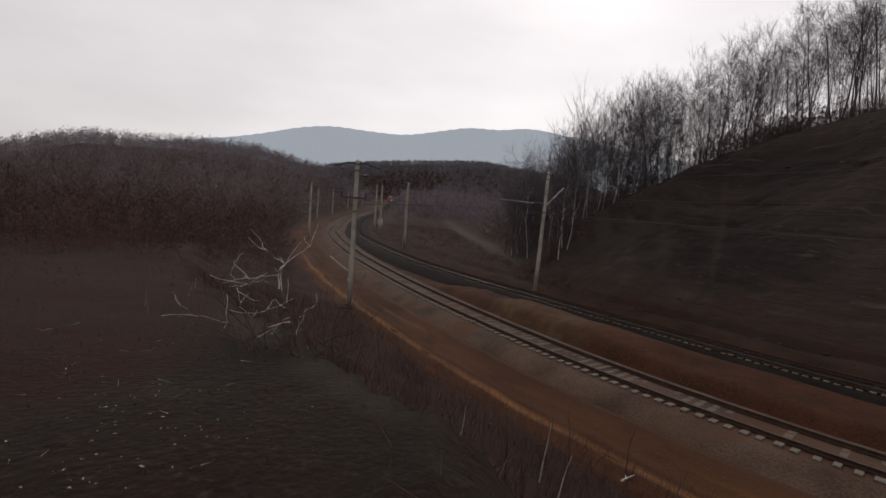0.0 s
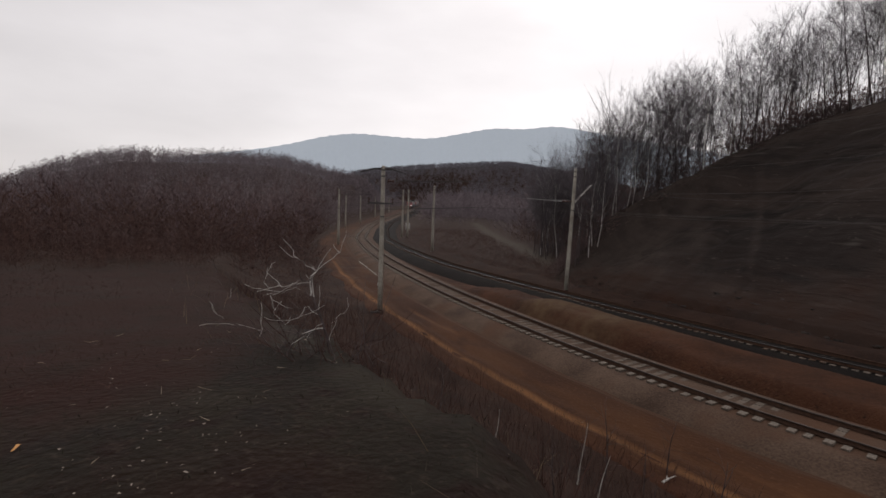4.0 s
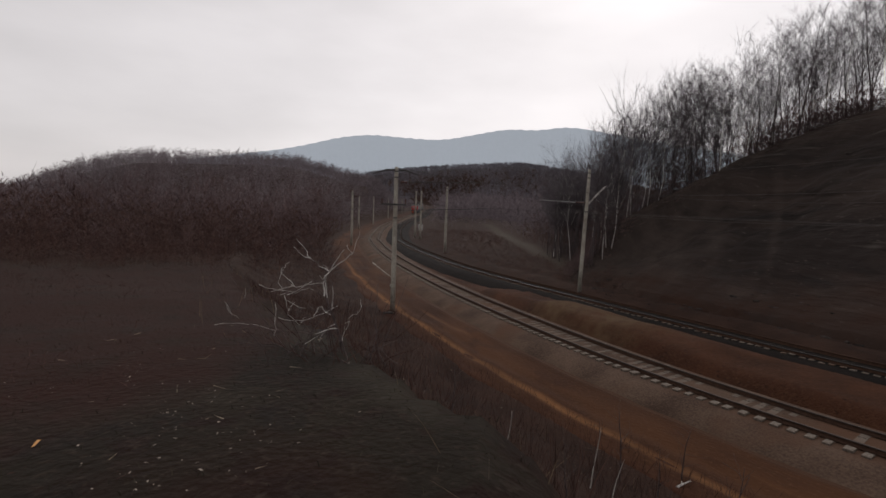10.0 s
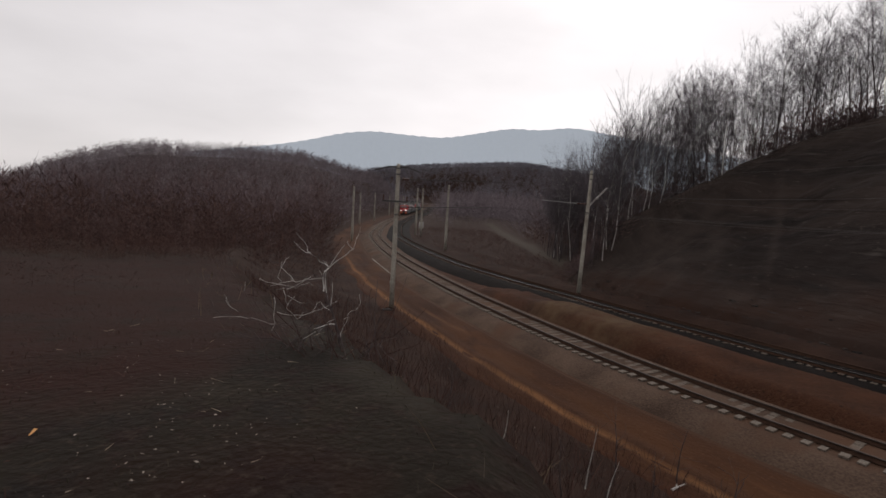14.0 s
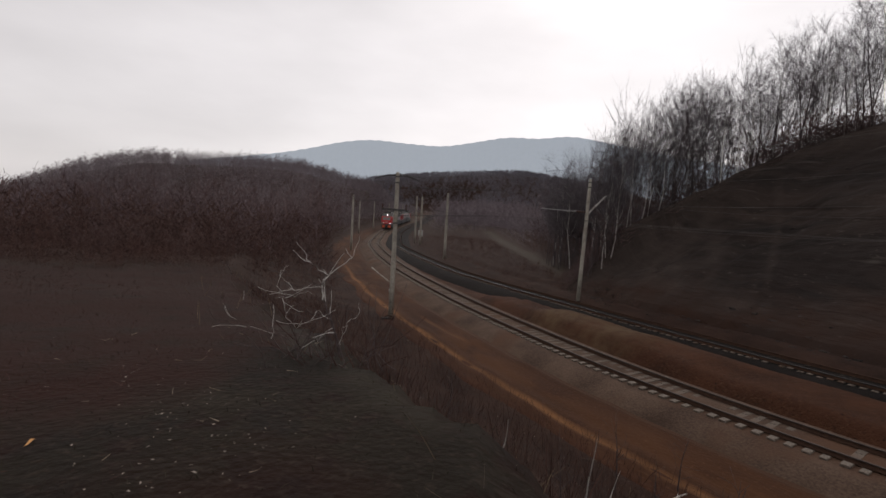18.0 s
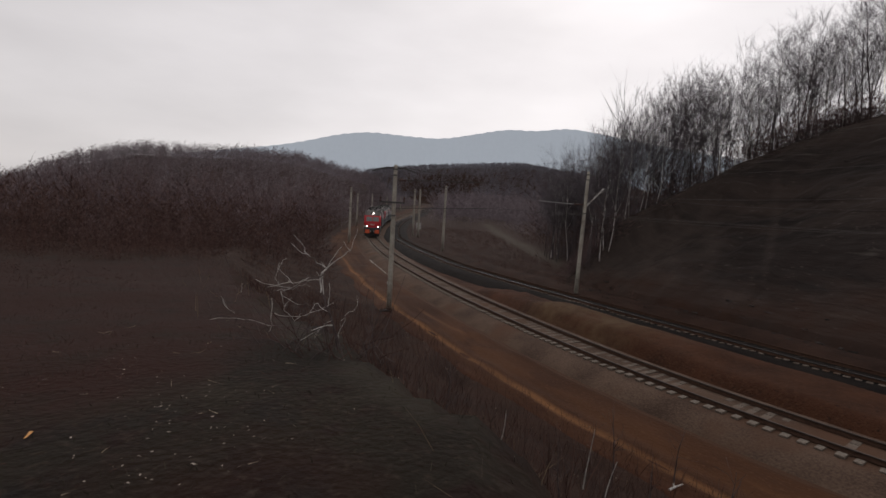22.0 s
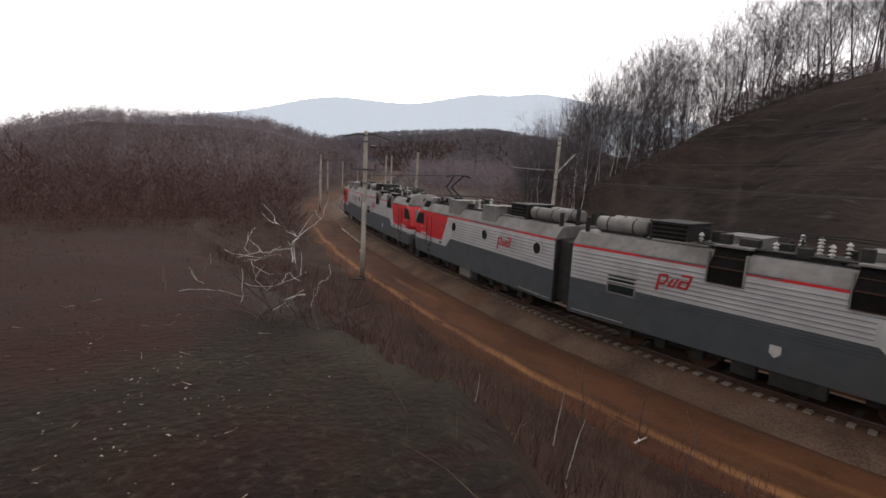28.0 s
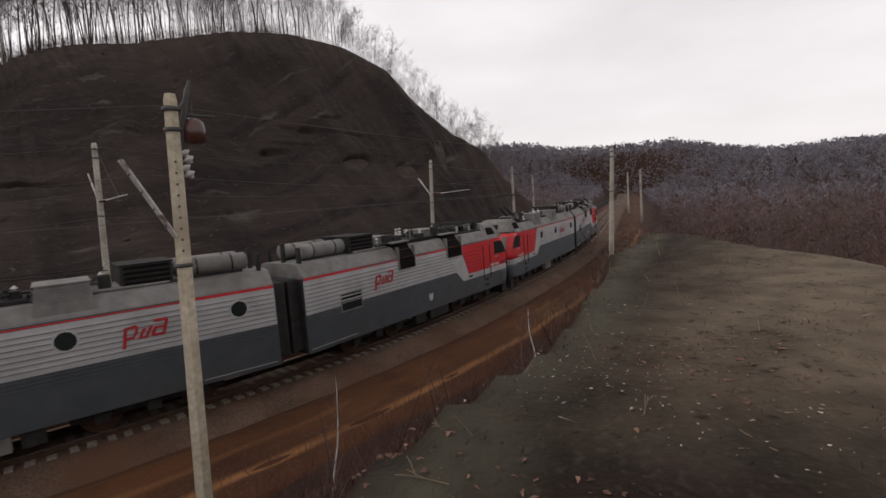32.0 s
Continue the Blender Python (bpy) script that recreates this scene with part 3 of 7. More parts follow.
    l.new(noise_of(3.0, (0.4, 1.2, 0.4), 9), b1.inputs["Height"]), l.new(noise_of(0.9, (0.35, 1.4, 0), 9), b2.inputs["Height"])
    l.new(b1.outputs[0], b2.inputs["Normal"]), l.new(b2.outputs[0], b.inputs["Normal"])
    return m


def build_face():
    """The cut rock face: beds that stand proud and shadowed cracks beneath them, gullies and two hollows."""
    s0, s1 = float(crest_s[0]) + 1, float(crest_s[-1]) - 1
    s = np.arange(max(s0, S_NEAR - 75), min(s1, S_NEAR + 85), 0.3)
    v = np.linspace(0, 1, 190)
    ss, vv = np.meshgrid(s, v, indexing="ij")
    sf, vf = ss.ravel(), vv.ravel()
    base, _ = on_line(sf)
    sep = np.interp(base[:, 1], SEP_Y, SEP)
    foot, co = sep + 5.3, np.interp(sf, crest_s, crest_o) + 1.2
    off = foot + (co - foot) * vf
    p, t = on_line(sf, -off)
    z = terrain(p[:, 0], p[:, 1])
    cz = np.interp(sf, crest_s, crest_z)
    inward = np.sin(np.pi * np.clip(vf, 0, 1)) ** 0.5 * np.clip(cz / 9, 0, 1)
    up = (co - foot) * vf * 1.2
    warp = 1.1 * lumps(sf, up, 13, 3) + 0.35 * lumps(sf, up, 4, 5)
    layer = z * 0.4 + 0.015 * sf + 0.8 * warp
    saw = layer - np.floor(layer)                      # 0 under a bed, 1 at its top
    lip = np.where(saw < 0.1, -1 + saw / 0.1 * 1.6, 0.6 - (saw - 0.1) / 0.9 * 0.6)
    some = ramp01(lumps(sf, up * 2.2, 6, 9) + 0.5 * lumps(sf, up * 2, 2.2, 11), 0.2, 0.8)
    fine = layer * 3.1 + 0.6 * lumps(sf, up, 3, 21)
    fine = np.abs(fine - np.floor(fine) - 0.5) * 2 - 0.5
    out = 0.26 * lip * some * (1 - ramp01(vf, 0.82, 0.95)) + 0.1 * fine * (0.3 + some) + 0.3 * lumps(sf, up * 0.3, 3.2, 13) + 0.2 * lumps(sf, up * 0.6, 1.2, 15) + 0.1 * lumps(sf, up, 0.45, 17)
    turn, rise = np.degrees(np.arctan2(p[:, 0], p[:, 1])), np.degrees(np.arctan2(z - 6.75, np.hypot(p[:, 0], p[:, 1])))
    hollow = sum(k * np.exp(-(((turn - a + 0.25 * (rise - e)) / wa) ** 2 + ((rise - e) / we) ** 2) ** 2) for a, e, wa, we, k in
                 ((76.1, 4.6, 1.3, 0.7, 2.6), (81.5, 3.5, 1.0, 0.7, 2.3), (85.6, 4.8, 0.6, 1.9, 1.8), (66.9, 6.0, 1.6, 0.3, 0.9), (45.0, 3.6, 3.4, 0.16, 0.8), (30, 2.2, 3.4, 0.12, 0.5), (71, 8.2, 1.1, 0.3, 0.7)))
    out = out * inward - hollow * np.clip(0.75 + 0.6 * lumps(sf, up, 0.9, 23), 0.2, 1.3)
    n = np.stack([t[:, 1], -t[:, 0]], 1)
    p[:, :2] += n * out[:, None] * 0.8
    z = z + 0.35 * out * (inward > 0) - 1.0 * np.clip(1 - vf / 0.04, 0, 1) - 1.4 * np.clip((vf - 0.95) / 0.05, 0, 1) + 0.05
    z = np.where(cz < 2, z - 1.5 * np.clip(1 - cz / 2, 0, 1), z)
    i = np.arange(len(sf)).reshape(ss.shape)
    f = np.stack([i[:-1, :-1], i[1:, :-1], i[1:, 1:], i[:-1, 1:]], -1).reshape(-1, 4)
    ob = bare("rock_face", np.stack([p[:, 0], p[:, 1], z], 1), f, shale_material(), smooth=True)
    chute = sum(k * np.exp(-((turn - a - 0.5 * lumps(p[:, 0], p[:, 1], 7, 51)) / w) ** 2) for a, w, k in ((27.8, 0.5, 1.0), (17.5, 0.7, 0.7), (31.5, 0.5, 0.5), (23, 0.9, 0.6), (39, 0.5, 0.4), (79.6, 0.9, 0.8), (20, 0.5, 0.6)))
    soil = np.clip(ramp01(vf, 0.72, 0.97) * 0.9 + 0.35 * chute * ramp01(vf, 0.02, 0.2) * (1 - ramp01(vf, 0.5, 0.9)) + ramp01(22 - turn, -12, 8) * 0.85 + 0.75 * np.exp(-((vf - 0.13 - 0.03 * lumps(sf, sf * 0.4, 11, 53)) / 0.022) ** 2) * ramp01(lumps(sf, sf * 0.7, 3.2, 54), -0.2, 0.4), 0, 1)
    weeds = (1 - ramp01(vf + 0.05 * lumps(sf, up, 4, 56), 0.05, 0.3)) * 0.9
    for name, a in (("beds", (sf, up, z)), ("soil", (soil, weeds, 0 * z))):
        at = ob.data.attributes.new(name, "FLOAT_VECTOR", "POINT")
        at.data.foreach_set("vector", np.stack(a, 1).astype(np.float32).ravel())
    tagged(ob, "bedded grey-brown shale face of the railway cutting", "rock face", kind="structure")


S_NEAR = float(track_frame(12.5, 16.0)[1][0])
build_face()


def build_mountains():
    """Two blue ranges far behind everything, haze put into their colour and glow."""
    def range_mesh(name, profile, dist, color, glow):
        az = np.linspace(profile[0][0], profile[-1][0], 240)
        el = np.interp(az, [p[0] for p in profile], [p[1] for p in profile])
        el = np.convolve(np.r_[[el[0]] * 5, el, [el[-1]] * 5], np.ones(11) / 11, "valid")
        el = el + 0.03 * np.sin(az * 5.1) + 0.012 * np.sin(az * 13.7 + 1)
        v, f = [], []
        for k in range(7):
            rr = dist + 90 * k
            zz = 6.75 + rr * np.tan(np.radians(el)) * (k / 6) - 40 * (1 - k / 6)
            wig = 25 * np.sin(az * 3.1 + k) * np.sin(np.pi * k / 6)
            v.append(np.stack([np.sin(np.radians(az)) * (rr + wig), np.cos(np.radians(az)) * (rr + wig), zz], 1))
        i = np.arange(7 * 240).reshape(7, 240)
        f = np.stack([i[:-1, :-1], i[:-1, 1:], i[1:, 1:], i[1:, :-1]], -1).reshape(-1, 4)
        # aerial haze as a pale blue base colour and an emission of its own
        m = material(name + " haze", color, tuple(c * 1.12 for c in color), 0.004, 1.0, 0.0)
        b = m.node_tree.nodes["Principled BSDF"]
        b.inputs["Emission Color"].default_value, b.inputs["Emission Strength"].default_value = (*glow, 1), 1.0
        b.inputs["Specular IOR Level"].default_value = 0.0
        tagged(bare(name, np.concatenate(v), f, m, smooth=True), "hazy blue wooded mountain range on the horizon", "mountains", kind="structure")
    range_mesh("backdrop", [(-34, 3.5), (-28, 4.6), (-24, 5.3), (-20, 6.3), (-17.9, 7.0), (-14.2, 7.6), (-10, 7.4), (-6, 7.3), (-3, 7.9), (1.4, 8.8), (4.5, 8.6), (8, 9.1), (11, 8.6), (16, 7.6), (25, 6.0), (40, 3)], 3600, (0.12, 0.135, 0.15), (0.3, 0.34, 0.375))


build_mountains()


# ---------------------------------------------------------------- permanent way
def sweep(name, s0, s1, step, section, offset, mat, closed=True):
    """A cross-section of (side, up) swept along the line; offset: metres to the side, or a function of s."""
    s = np.arange(s0, s1, step)
    off = np.array([offset(v) for v in s]) if callable(offset) else np.full(len(s), float(offset))
    rings = np.stack([on_line(s, off + a, b)[0] for a, b in section], 1)
    n, k = len(s), len(section)
    i = np.arange(n * k).reshape(n, k)
    j = np.roll(i, -1, 1) if closed else i[:, 1:]
    i0 = i if closed else i[:, :-1]
    f = np.stack([i0[:-1], j[:-1], j[1:], i0[1:]], -1).reshape(-1, 4)
    return bare(name, rings.reshape(-1, 3), f, mat)


def build_road():
    """The dirt road beside the near track: an uneven strip with pale wheel ruts."""
    m = bpy.data.materials.new("orange-brown road dirt")
    m.use_nodes = True
    n, l = m.node_tree.nodes, m.node_tree.links
    b = n["Principled BSDF"]
    b.inputs["Roughness"].default_value, b.inputs["Specular IOR Level"].default_value = 0.95, 0.15
    at = n.new("ShaderNodeAttribute")
    at.attribute_name = "road"                       # metres along, metres across, how much of a rut
    sep = n.new("ShaderNodeSeparateXYZ")
    l.new(at.outputs["Vector"], sep.inputs[0])

    def noise_of(scale, stretch, detail=6):
        t, mp = n.new("ShaderNodeTexNoise"), n.new("ShaderNodeMapping")
        t.inputs["Scale"].default_value, t.inputs["Detail"].default_value = scale, detail
        mp.inputs["Scale"].default_value = stretch
        l.new(at.outputs["Vector"], mp.inputs["Vector"]), l.new(mp.outputs[0], t.inputs["Vector"])
        return t.outputs["Fac"]

    def blend(fac, a, c, lo, hi):
        mr, mx = n.new("ShaderNodeMapRange"), n.new("ShaderNodeMix")
        mr.inputs["From Min"].default_value, mr.inputs["From Max"].default_value = lo, hi
        mx.data_type = "RGBA"
        l.new(fac, mr.inputs["Value"]), l.new(mr.outputs[0], mx.inputs["Factor"])
        for key, v in (("A", a), ("B", c)):
            if isinstance(v, tuple):
                mx.inputs[key].default_value = (*v, 1)
            else:
                l.new(v, mx.inputs[key])
        return mx.outputs["Result"]
    col = blend(noise_of(0.35, (0.35, 1, 0)), (0.041, 0.0215, 0.015), (0.084, 0.045, 0.029), 0.36, 0.64)
    col = blend(noise_of(0.8, (0.5, 1, 0), 8), col, (0.042, 0.022, 0.016), 0.54, 0.72)
    col = blend(noise_of(9, (1, 1, 0), 8), col, (0.12, 0.072, 0.05), 0.56, 0.8)
    col = blend(sep.outputs[1], col, (0.052, 0.025, 0.0185), 6.7, 8.0)
    col = blend(sep.outputs[1], (0.068, 0.041, 0.029), col, 2.7, 3.8)
    rut = n.new("ShaderNodeMath")
    rut.operation = "MULTIPLY"
    l.new(sep.outputs[2], rut.inputs[0]), l.new(noise_of(1.2, (0.25, 1, 0)), rut.inputs[1])
    col = blend(rut.outputs[0], col, (0.21, 0.12, 0.074), 0.1, 0.55)
    l.new(earthy(n, l, col, 1.25, 0.98), b.inputs["Base Color"])
    bp = n.new("ShaderNodeBump")
    bp.inputs["Strength"].default_value, bp.inputs["Distance"].default_value = 0.8, 0.05
    l.new(noise_of(8, (0.7, 1, 0), 9), bp.inputs["Height"]), l.new(bp.outputs[0], b.inputs["Normal"])
    s = np.arange(S_NEAR - 130, S_NEAR + 75, 0.35)
    w = np.linspace(2.5, 8.9, 40)
    sf, wf = [q.ravel() for q in np.meshgrid(s, w, indexing="ij")]
    p, t = on_line(sf, wf)
    z = terrain(p[:, 0], p[:, 1])
    wave = 0.22 * lumps(sf, sf * 0.3, 9, 41) + 0.1 * lumps(sf, sf, 3, 42)
    rut = 0.95 * np.exp(-((wf - 6.2 - wave) / 0.24) ** 2) + 0.45 * np.exp(-((wf - 4.6 - wave) / 0.26) ** 2) * ramp01(lumps(sf, sf, 7, 43), -0.2, 0.4)
    rut = rut * (0.25 + 0.75 * ramp01(sf, S_NEAR - 70, S_NEAR - 35))
    z = z + 0.05 + 0.035 * lumps(sf, wf, 0.7, 44) - 0.05 * rut - 0.35 * np.clip((wf - 7.3 - 0.6 * lumps(sf, wf, 1.6, 45)) / 0.7, 0, 1) + 0.1 * np.exp(-((wf - 3.0) / 0.5) ** 2)
    i = np.arange(len(sf)).reshape(len(s), len(w))
    f = np.stack([i[:-1, :-1], i[1:, :-1], i[1:, 1:], i[:-1, 1:]], -1).reshape(-1, 4)
    ob = bare("road", np.stack([p[:, 0], p[:, 1], z], 1), f, m, smooth=True)
    at = ob.data.attributes.new("road", "FLOAT_VECTOR", "POINT")
    at.data.foreach_set("vector", np.stack([sf, wf, rut], 1).astype(np.float32).ravel())
    tagged(ob, "rutted orange-brown dirt road beside the railway", "dirt road", kind="structure")


build_road()

S_CAM = float(track_frame(12.5, 16.0)[1][0])        # arc length beside the camera
S_END = float(ARC[-1])


def far_off(s):
    p, _ = on_line(np.array([s]))
    return -float(np.interp(p[0, 1], SEP_Y, SEP))


BED = [(2.95, -0.85), (2.75, -0.7), (2.2, -0.42), (1.7, -0.25), (0.95, -0.225), (0.6, -0.195), (-0.6, -0.195), (-0.95, -0.215), (-1.7, -0.24), (-2.2, -0.42), (-2.75, -0.7), (-2.95, -0.85)]
RAIL_FOOT = [(0.075, -0.18), (0.075, -0.165), (0.012, -0.14), (0.012, -0.045), (-0.012, -0.045), (-0.012, -0.14), (-0.075, -0.165), (-0.075, -0.18)]
RAIL_HEAD = [(0.037, -0.045), (0.037, -0.008), (0.028, 0.0), (-0.028, 0.0), (-0.037, -0.008), (-0.037, -0.045)]


def build_track(name, label, offset, bed_mat, heads, s0, s1):
    track = thing(name, label, "railway track", kind="structure")
    off = offset if callable(offset) else (lambda s: offset)
    bed = sweep("ballast_bed", s0, s1, 1.0, BED, off, bed_mat, closed=False)
    bed.parent = track
    tagged(bed, "dusty crushed-stone ballast")
    for side, head_mat in ((-0.76, heads[0]), (0.76, heads[1])):
        rail = sweep("rail", s0, s1, 1.0, RAIL_FOOT, lambda s: off(s) + side, RUST)
        rail.parent = track
        head = sweep("rail_head", s0, s1, 1.0, RAIL_HEAD, lambda s: off(s) + side, head_mat)
        head.parent = rail
    return track


near_track = build_track("railway_track", "curving single track with concrete sleepers on dusty ballast", 0.0, BALLAST, (DULL_STEEL, DULL_STEEL), 2, S_END - 2)
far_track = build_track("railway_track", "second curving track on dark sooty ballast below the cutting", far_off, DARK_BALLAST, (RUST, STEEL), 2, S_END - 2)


def sleeper_mesh(half):
    """A sleeper sunk in ballast; its outer end on the side of the bank keeps its own tone."""
    bm = bmesh.new()
    box(bm, -0.13, 0.13, -half, half, -0.32, -0.2)
    for y in (0.45, -0.45):
        box(bm, -0.11, 0.11, y - 0.18, y + 0.18, -0.2, -0.187)
    box(bm, -0.12, 0.12, 0.9, half, -0.2, -0.165)
    n = len(bm.faces)
    box(bm, -0.125, 0.125, -half - 0.003, -0.9, -0.2, -0.163)
    bm.faces.ensure_lookup_table()
    for k in range(n, len(bm.faces)):
        bm.faces[k].material_index = 1
    me = bpy.data.meshes.new("sleeper")
    bm.to_mesh(me)
    bm.free()
    return me


def build_sleepers(track, offset, s0, s1, own0, own1, mat, end_mat, half, lift, uneven):
    me = sleeper_mesh(half)
    me.materials.append(mat), me.materials.append(end_mat)
    v0 = np.array([v.co[:] for v in me.vertices])
    f0 = np.array([p.vertices[:] for p in me.polygons])
    slots = np.array([p.material_index for p in me.polygons])
    off = offset if callable(offset) else (lambda s: offset)
    rng = np.random.default_rng(5)
    vs, fs = [], []
    for s in np.arange(s0, s1, 0.5):
        p, t = on_line(np.array([s]), np.array([off(s)]))
        a = math.atan2(t[0, 1], t[0, 0]) + rng.normal(0, 0.02)
        c = p[0] + (0, 0, lift + rng.normal(0, uneven))
        if own0 <= s < own1:
            ob = new("sleeper", me)
            ob.matrix_basis = Matrix.Translation(c) @ Matrix.Rotation(a, 4, "Z") @ Matrix.Diagonal((rng.uniform(0.8, 1.05), 1, 1, 1))
            ob.parent = track
        else:
            ca, sa = math.cos(a), math.sin(a)
            fs.append(f0 + len(vs) * len(v0))
            vs.append(np.stack([v0[:, 0] * ca - v0[:, 1] * sa + c[0], v0[:, 0] * sa + v0[:, 1] * ca + c[1], v0[:, 2] + c[2]], 1))
    rest = bare("sleepers", np.concatenate(vs), np.concatenate(fs), mat)
    rest.data.materials.append(end_mat)
    rest.data.polygons.foreach_set("material_index", np.tile(slots, len(vs)).astype(np.int32))
    rest.parent = track
    tagged(rest, "rows of concrete sleepers running into the distance", kind="stuff")


# ---------------------------------------------------------------- masts of the overhead line
def insulator(bm, base, top, r, discs):
    base, top = Vector(base), Vector(top)
    n = discs * 4
    pts = [base.lerp(top, i / n) for i in range(n + 1)]
    tube(bm, pts, [r * (1.0 if i % 4 == 1 else 0.8 if i % 4 == 2 else 0.4) for i in range(n + 1)], 10)


MASTS = []


def mast(x, y, z0, z1, lean=(0, 0), kind="plain", toward=None, group="overhead line masts"):
    """A concrete mast with its brackets; toward: the point of the track to which its arm reaches."""
    label = {"near": "cream concrete mast with a hanging brown canister", "cross": "grey concrete mast with dark cross-arms at its head", "brace": "concrete mast with a white lattice strut below the cutting", "arm": "concrete overhead-line mast with a cantilever arm"}.get(kind, "weathered concrete overhead-line mast beside the railway")
    m = thing("overhead_line_mast", label, "mast", pose(x, y, z0), group)
    h = z1 - z0
    slim = {"near": 0.86, "brace": 0.85, "cross": 0.8}.get(kind, 1.0)
    top = Vector((lean[0], lean[1], h))
    bm = bmesh.new()
    tube(bm, [top * k for k in (0, 0.25, 0.5, 0.75, 0.985, 1.0)], [w * slim for w in (0.22, 0.205, 0.19, 0.175, 0.16, 0.12)], 6 if kind == "near" else 12)
    shaft = part("shaft", bm, CREAM if kind == "near" else CONCRETE, m)
    if toward is not None:
        v = Vector((toward[0] - x, toward[1] - y, 0))
        reach, v = v.length, v.normalized()
    else:
        reach, v = 3.2, Vector((1, 0, 0))
    for k in (0.66, 0.93, 0.97):
        bm = bmesh.new()
        tube(bm, [top * k - Vector((0, 0, 0.04)), top * k + Vector((0, 0, 0.04))], 0.185 * slim, 12)
        part("clamp", bm, IRON, m)
    if kind in ("brace", "near"):
        # a lattice strut of two flats that leans out from the mast
        out = Vector((-v.y, v.x, 0)) if kind == "near" else -v
        a, b = top * 0.72 + out * 0.12, top * 0.87 + out * (0.95 if kind == "near" else 1.7)
        side = v
        bm = bmesh.new()
        for w in (-0.06, 0.06):
            tube(bm, [a + side * w, b + side * w], 0.028, 6)
        part("brace", bm, WHITE_IRON, m, "white lattice strut")
        for k in range(9):
            p = a.lerp(b, (k + 0.5) / 9)
            bm = bmesh.new()
            tube(bm, [p - side * 0.07 + Vector((0, 0, 0.04)), p + side * 0.07 - Vector((0, 0, 0.04))], 0.02, 4)
            part("lattice_bar", bm, IRON if k % 2 else WHITE_IRON, m)
    if kind == "brace":
        a = top * 0.73 + v * 0.15
        bm = bmesh.new()
        tube(bm, [a + v * 1.0, a + v * 4.4 + Vector((0, 0, 0.1))], [0.035, 0.025], 6)
        part("registration_tube", bm, GALV, m)
        bm = bmesh.new()
        insulator(bm, a, a + v * 1.0, 0.09, 4)
        part("insulator", bm, CERAMIC, m)
        bm = bmesh.new()
        tube(bm, [top * 0.985, a + v * 3.2], 0.012, 4)
        part("stay_rod", bm, IRON, m)
    if kind == "near":
        v = Vector((v.y, -v.x, 0))
        bm = bmesh.new()
        tube(bm, [top * 0.9 + v * 0.14, top * 1.0 + v * 0.33 + Vector((0, 0, 0.1)), top * 1.0 + v * 0.4 + Vector((0, 0, 0.3))], [0.06, 0.05, 0.03], 6)
        tube(bm, [top * 0.97 + v * 0.14, top * 1.0 + v * 0.38 + Vector((0, 0, 0.05))], 0.035, 6)
        tube(bm, [top * 0.935 + v * 0.14, top * 0.99 + v * 0.3], 0.035, 6)
        tube(bm, [top * 0.962 + v * 0.2, top * 0.962 + v * 0.85], 0.025, 6)
        part("bracket", bm, IRON, m, "dark iron bracket")
        bm = bmesh.new()
        tube(bm, [top * 1.0 + v * 0.38 + Vector((0, 0, 0.2)), top * 0.953 + v * 0.4], 0.014, 6)
        part("hanger", bm, IRON, m)
        bm = bmesh.new()
        tube(bm, [top * 0.956 + v * 0.4, top * 0.95 + v * 0.4, top * 0.935 + v * 0.4, top * 0.908 + v * 0.4, top * 0.903 + v * 0.4], [0.07, 0.17, 0.22, 0.22, 0.1], 14)
        part("transformer_pot", bm, CERAMIC, m, "brown rounded canister hanging from the bracket")
        for k in (0.86, 0.89):
            bm = bmesh.new()
            insulator(bm, top * k + v * 0.16, top * (k - 0.025) + v * 0.3, 0.11, 2)
            part("insulator", bm, PORCELAIN, m)
        for k in range(9):
            bm = bmesh.new()
            p = top * (0.69 + 0.022 * k) - Vector((0.0, 0.0, 0))
            away = Vector((-x, -y, 0)).normalized() * 0.158
            tube(bm, [p + away * 0.9, p + away * 1.06], 0.025, 8)
            part("hole", bm, IRON, m)
    if kind in ("cross", "arm"):
        a, b = top * 0.9, top * 0.9 + v * reach + Vector((0, 0, 0.25))
        bm = bmesh.new()
        tube(bm, [a, b], [0.035, 0.025], 6)
        part("cantilever_arm", bm, IRON, m)
        bm = bmesh.new()
        tube(bm, [top * 0.995, a.lerp(b, 0.75)], 0.014, 5)
        part("stay_rod", bm, IRON, m)
        bm = bmesh.new()
        tube(bm, [top * 0.71, a.lerp(b, 0.85) - Vector((0, 0, 1.75))], [0.025, 0.02], 6)
        part("registration_arm", bm, IRON, m)
        bm = bmesh.new()
        insulator(bm, a + v * 0.3, a + v * 0.75, 0.1, 3)
        part("insulator", bm, CERAMIC, m)
    if kind == "cross":
        side = Vector((0.97, 0.24, 0))
        part("cross_bar", box(bmesh.new(), -0.9, 0.75, -0.28, -0.2, h * 0.744, h * 0.755, 0.01), IRON, m, "dark cross-bar on the mast")
        for k in (-0.85, 0.7):
            bm = bmesh.new()
            insulator(bm, (k, -0.24, h * 0.75), (k, -0.24, h * 0.79), 0.07, 2)
            part("insulator", bm, CERAMIC, m)
        for w in (-1, 1):
            bm = bmesh.new()
            tube(bm, [top * 0.98, top * 0.985 + side * w * 0.6 - Vector((0, 0, 0.06)), top * 0.955 + side * w * 1.5 - Vector((0, 0, 0.05))], [0.06, 0.06, 0.035], 6)
            part("cross_arm", bm, IRON, m)
    if kind == "arm":
        bm = bmesh.new()
        insulator(bm, top * 0.99 - v * 0.2, top * 1.02 - v * 0.2, 0.09, 2)
        part("insulator", bm, CERAMIC, m)
    MASTS.append(m)
    return m


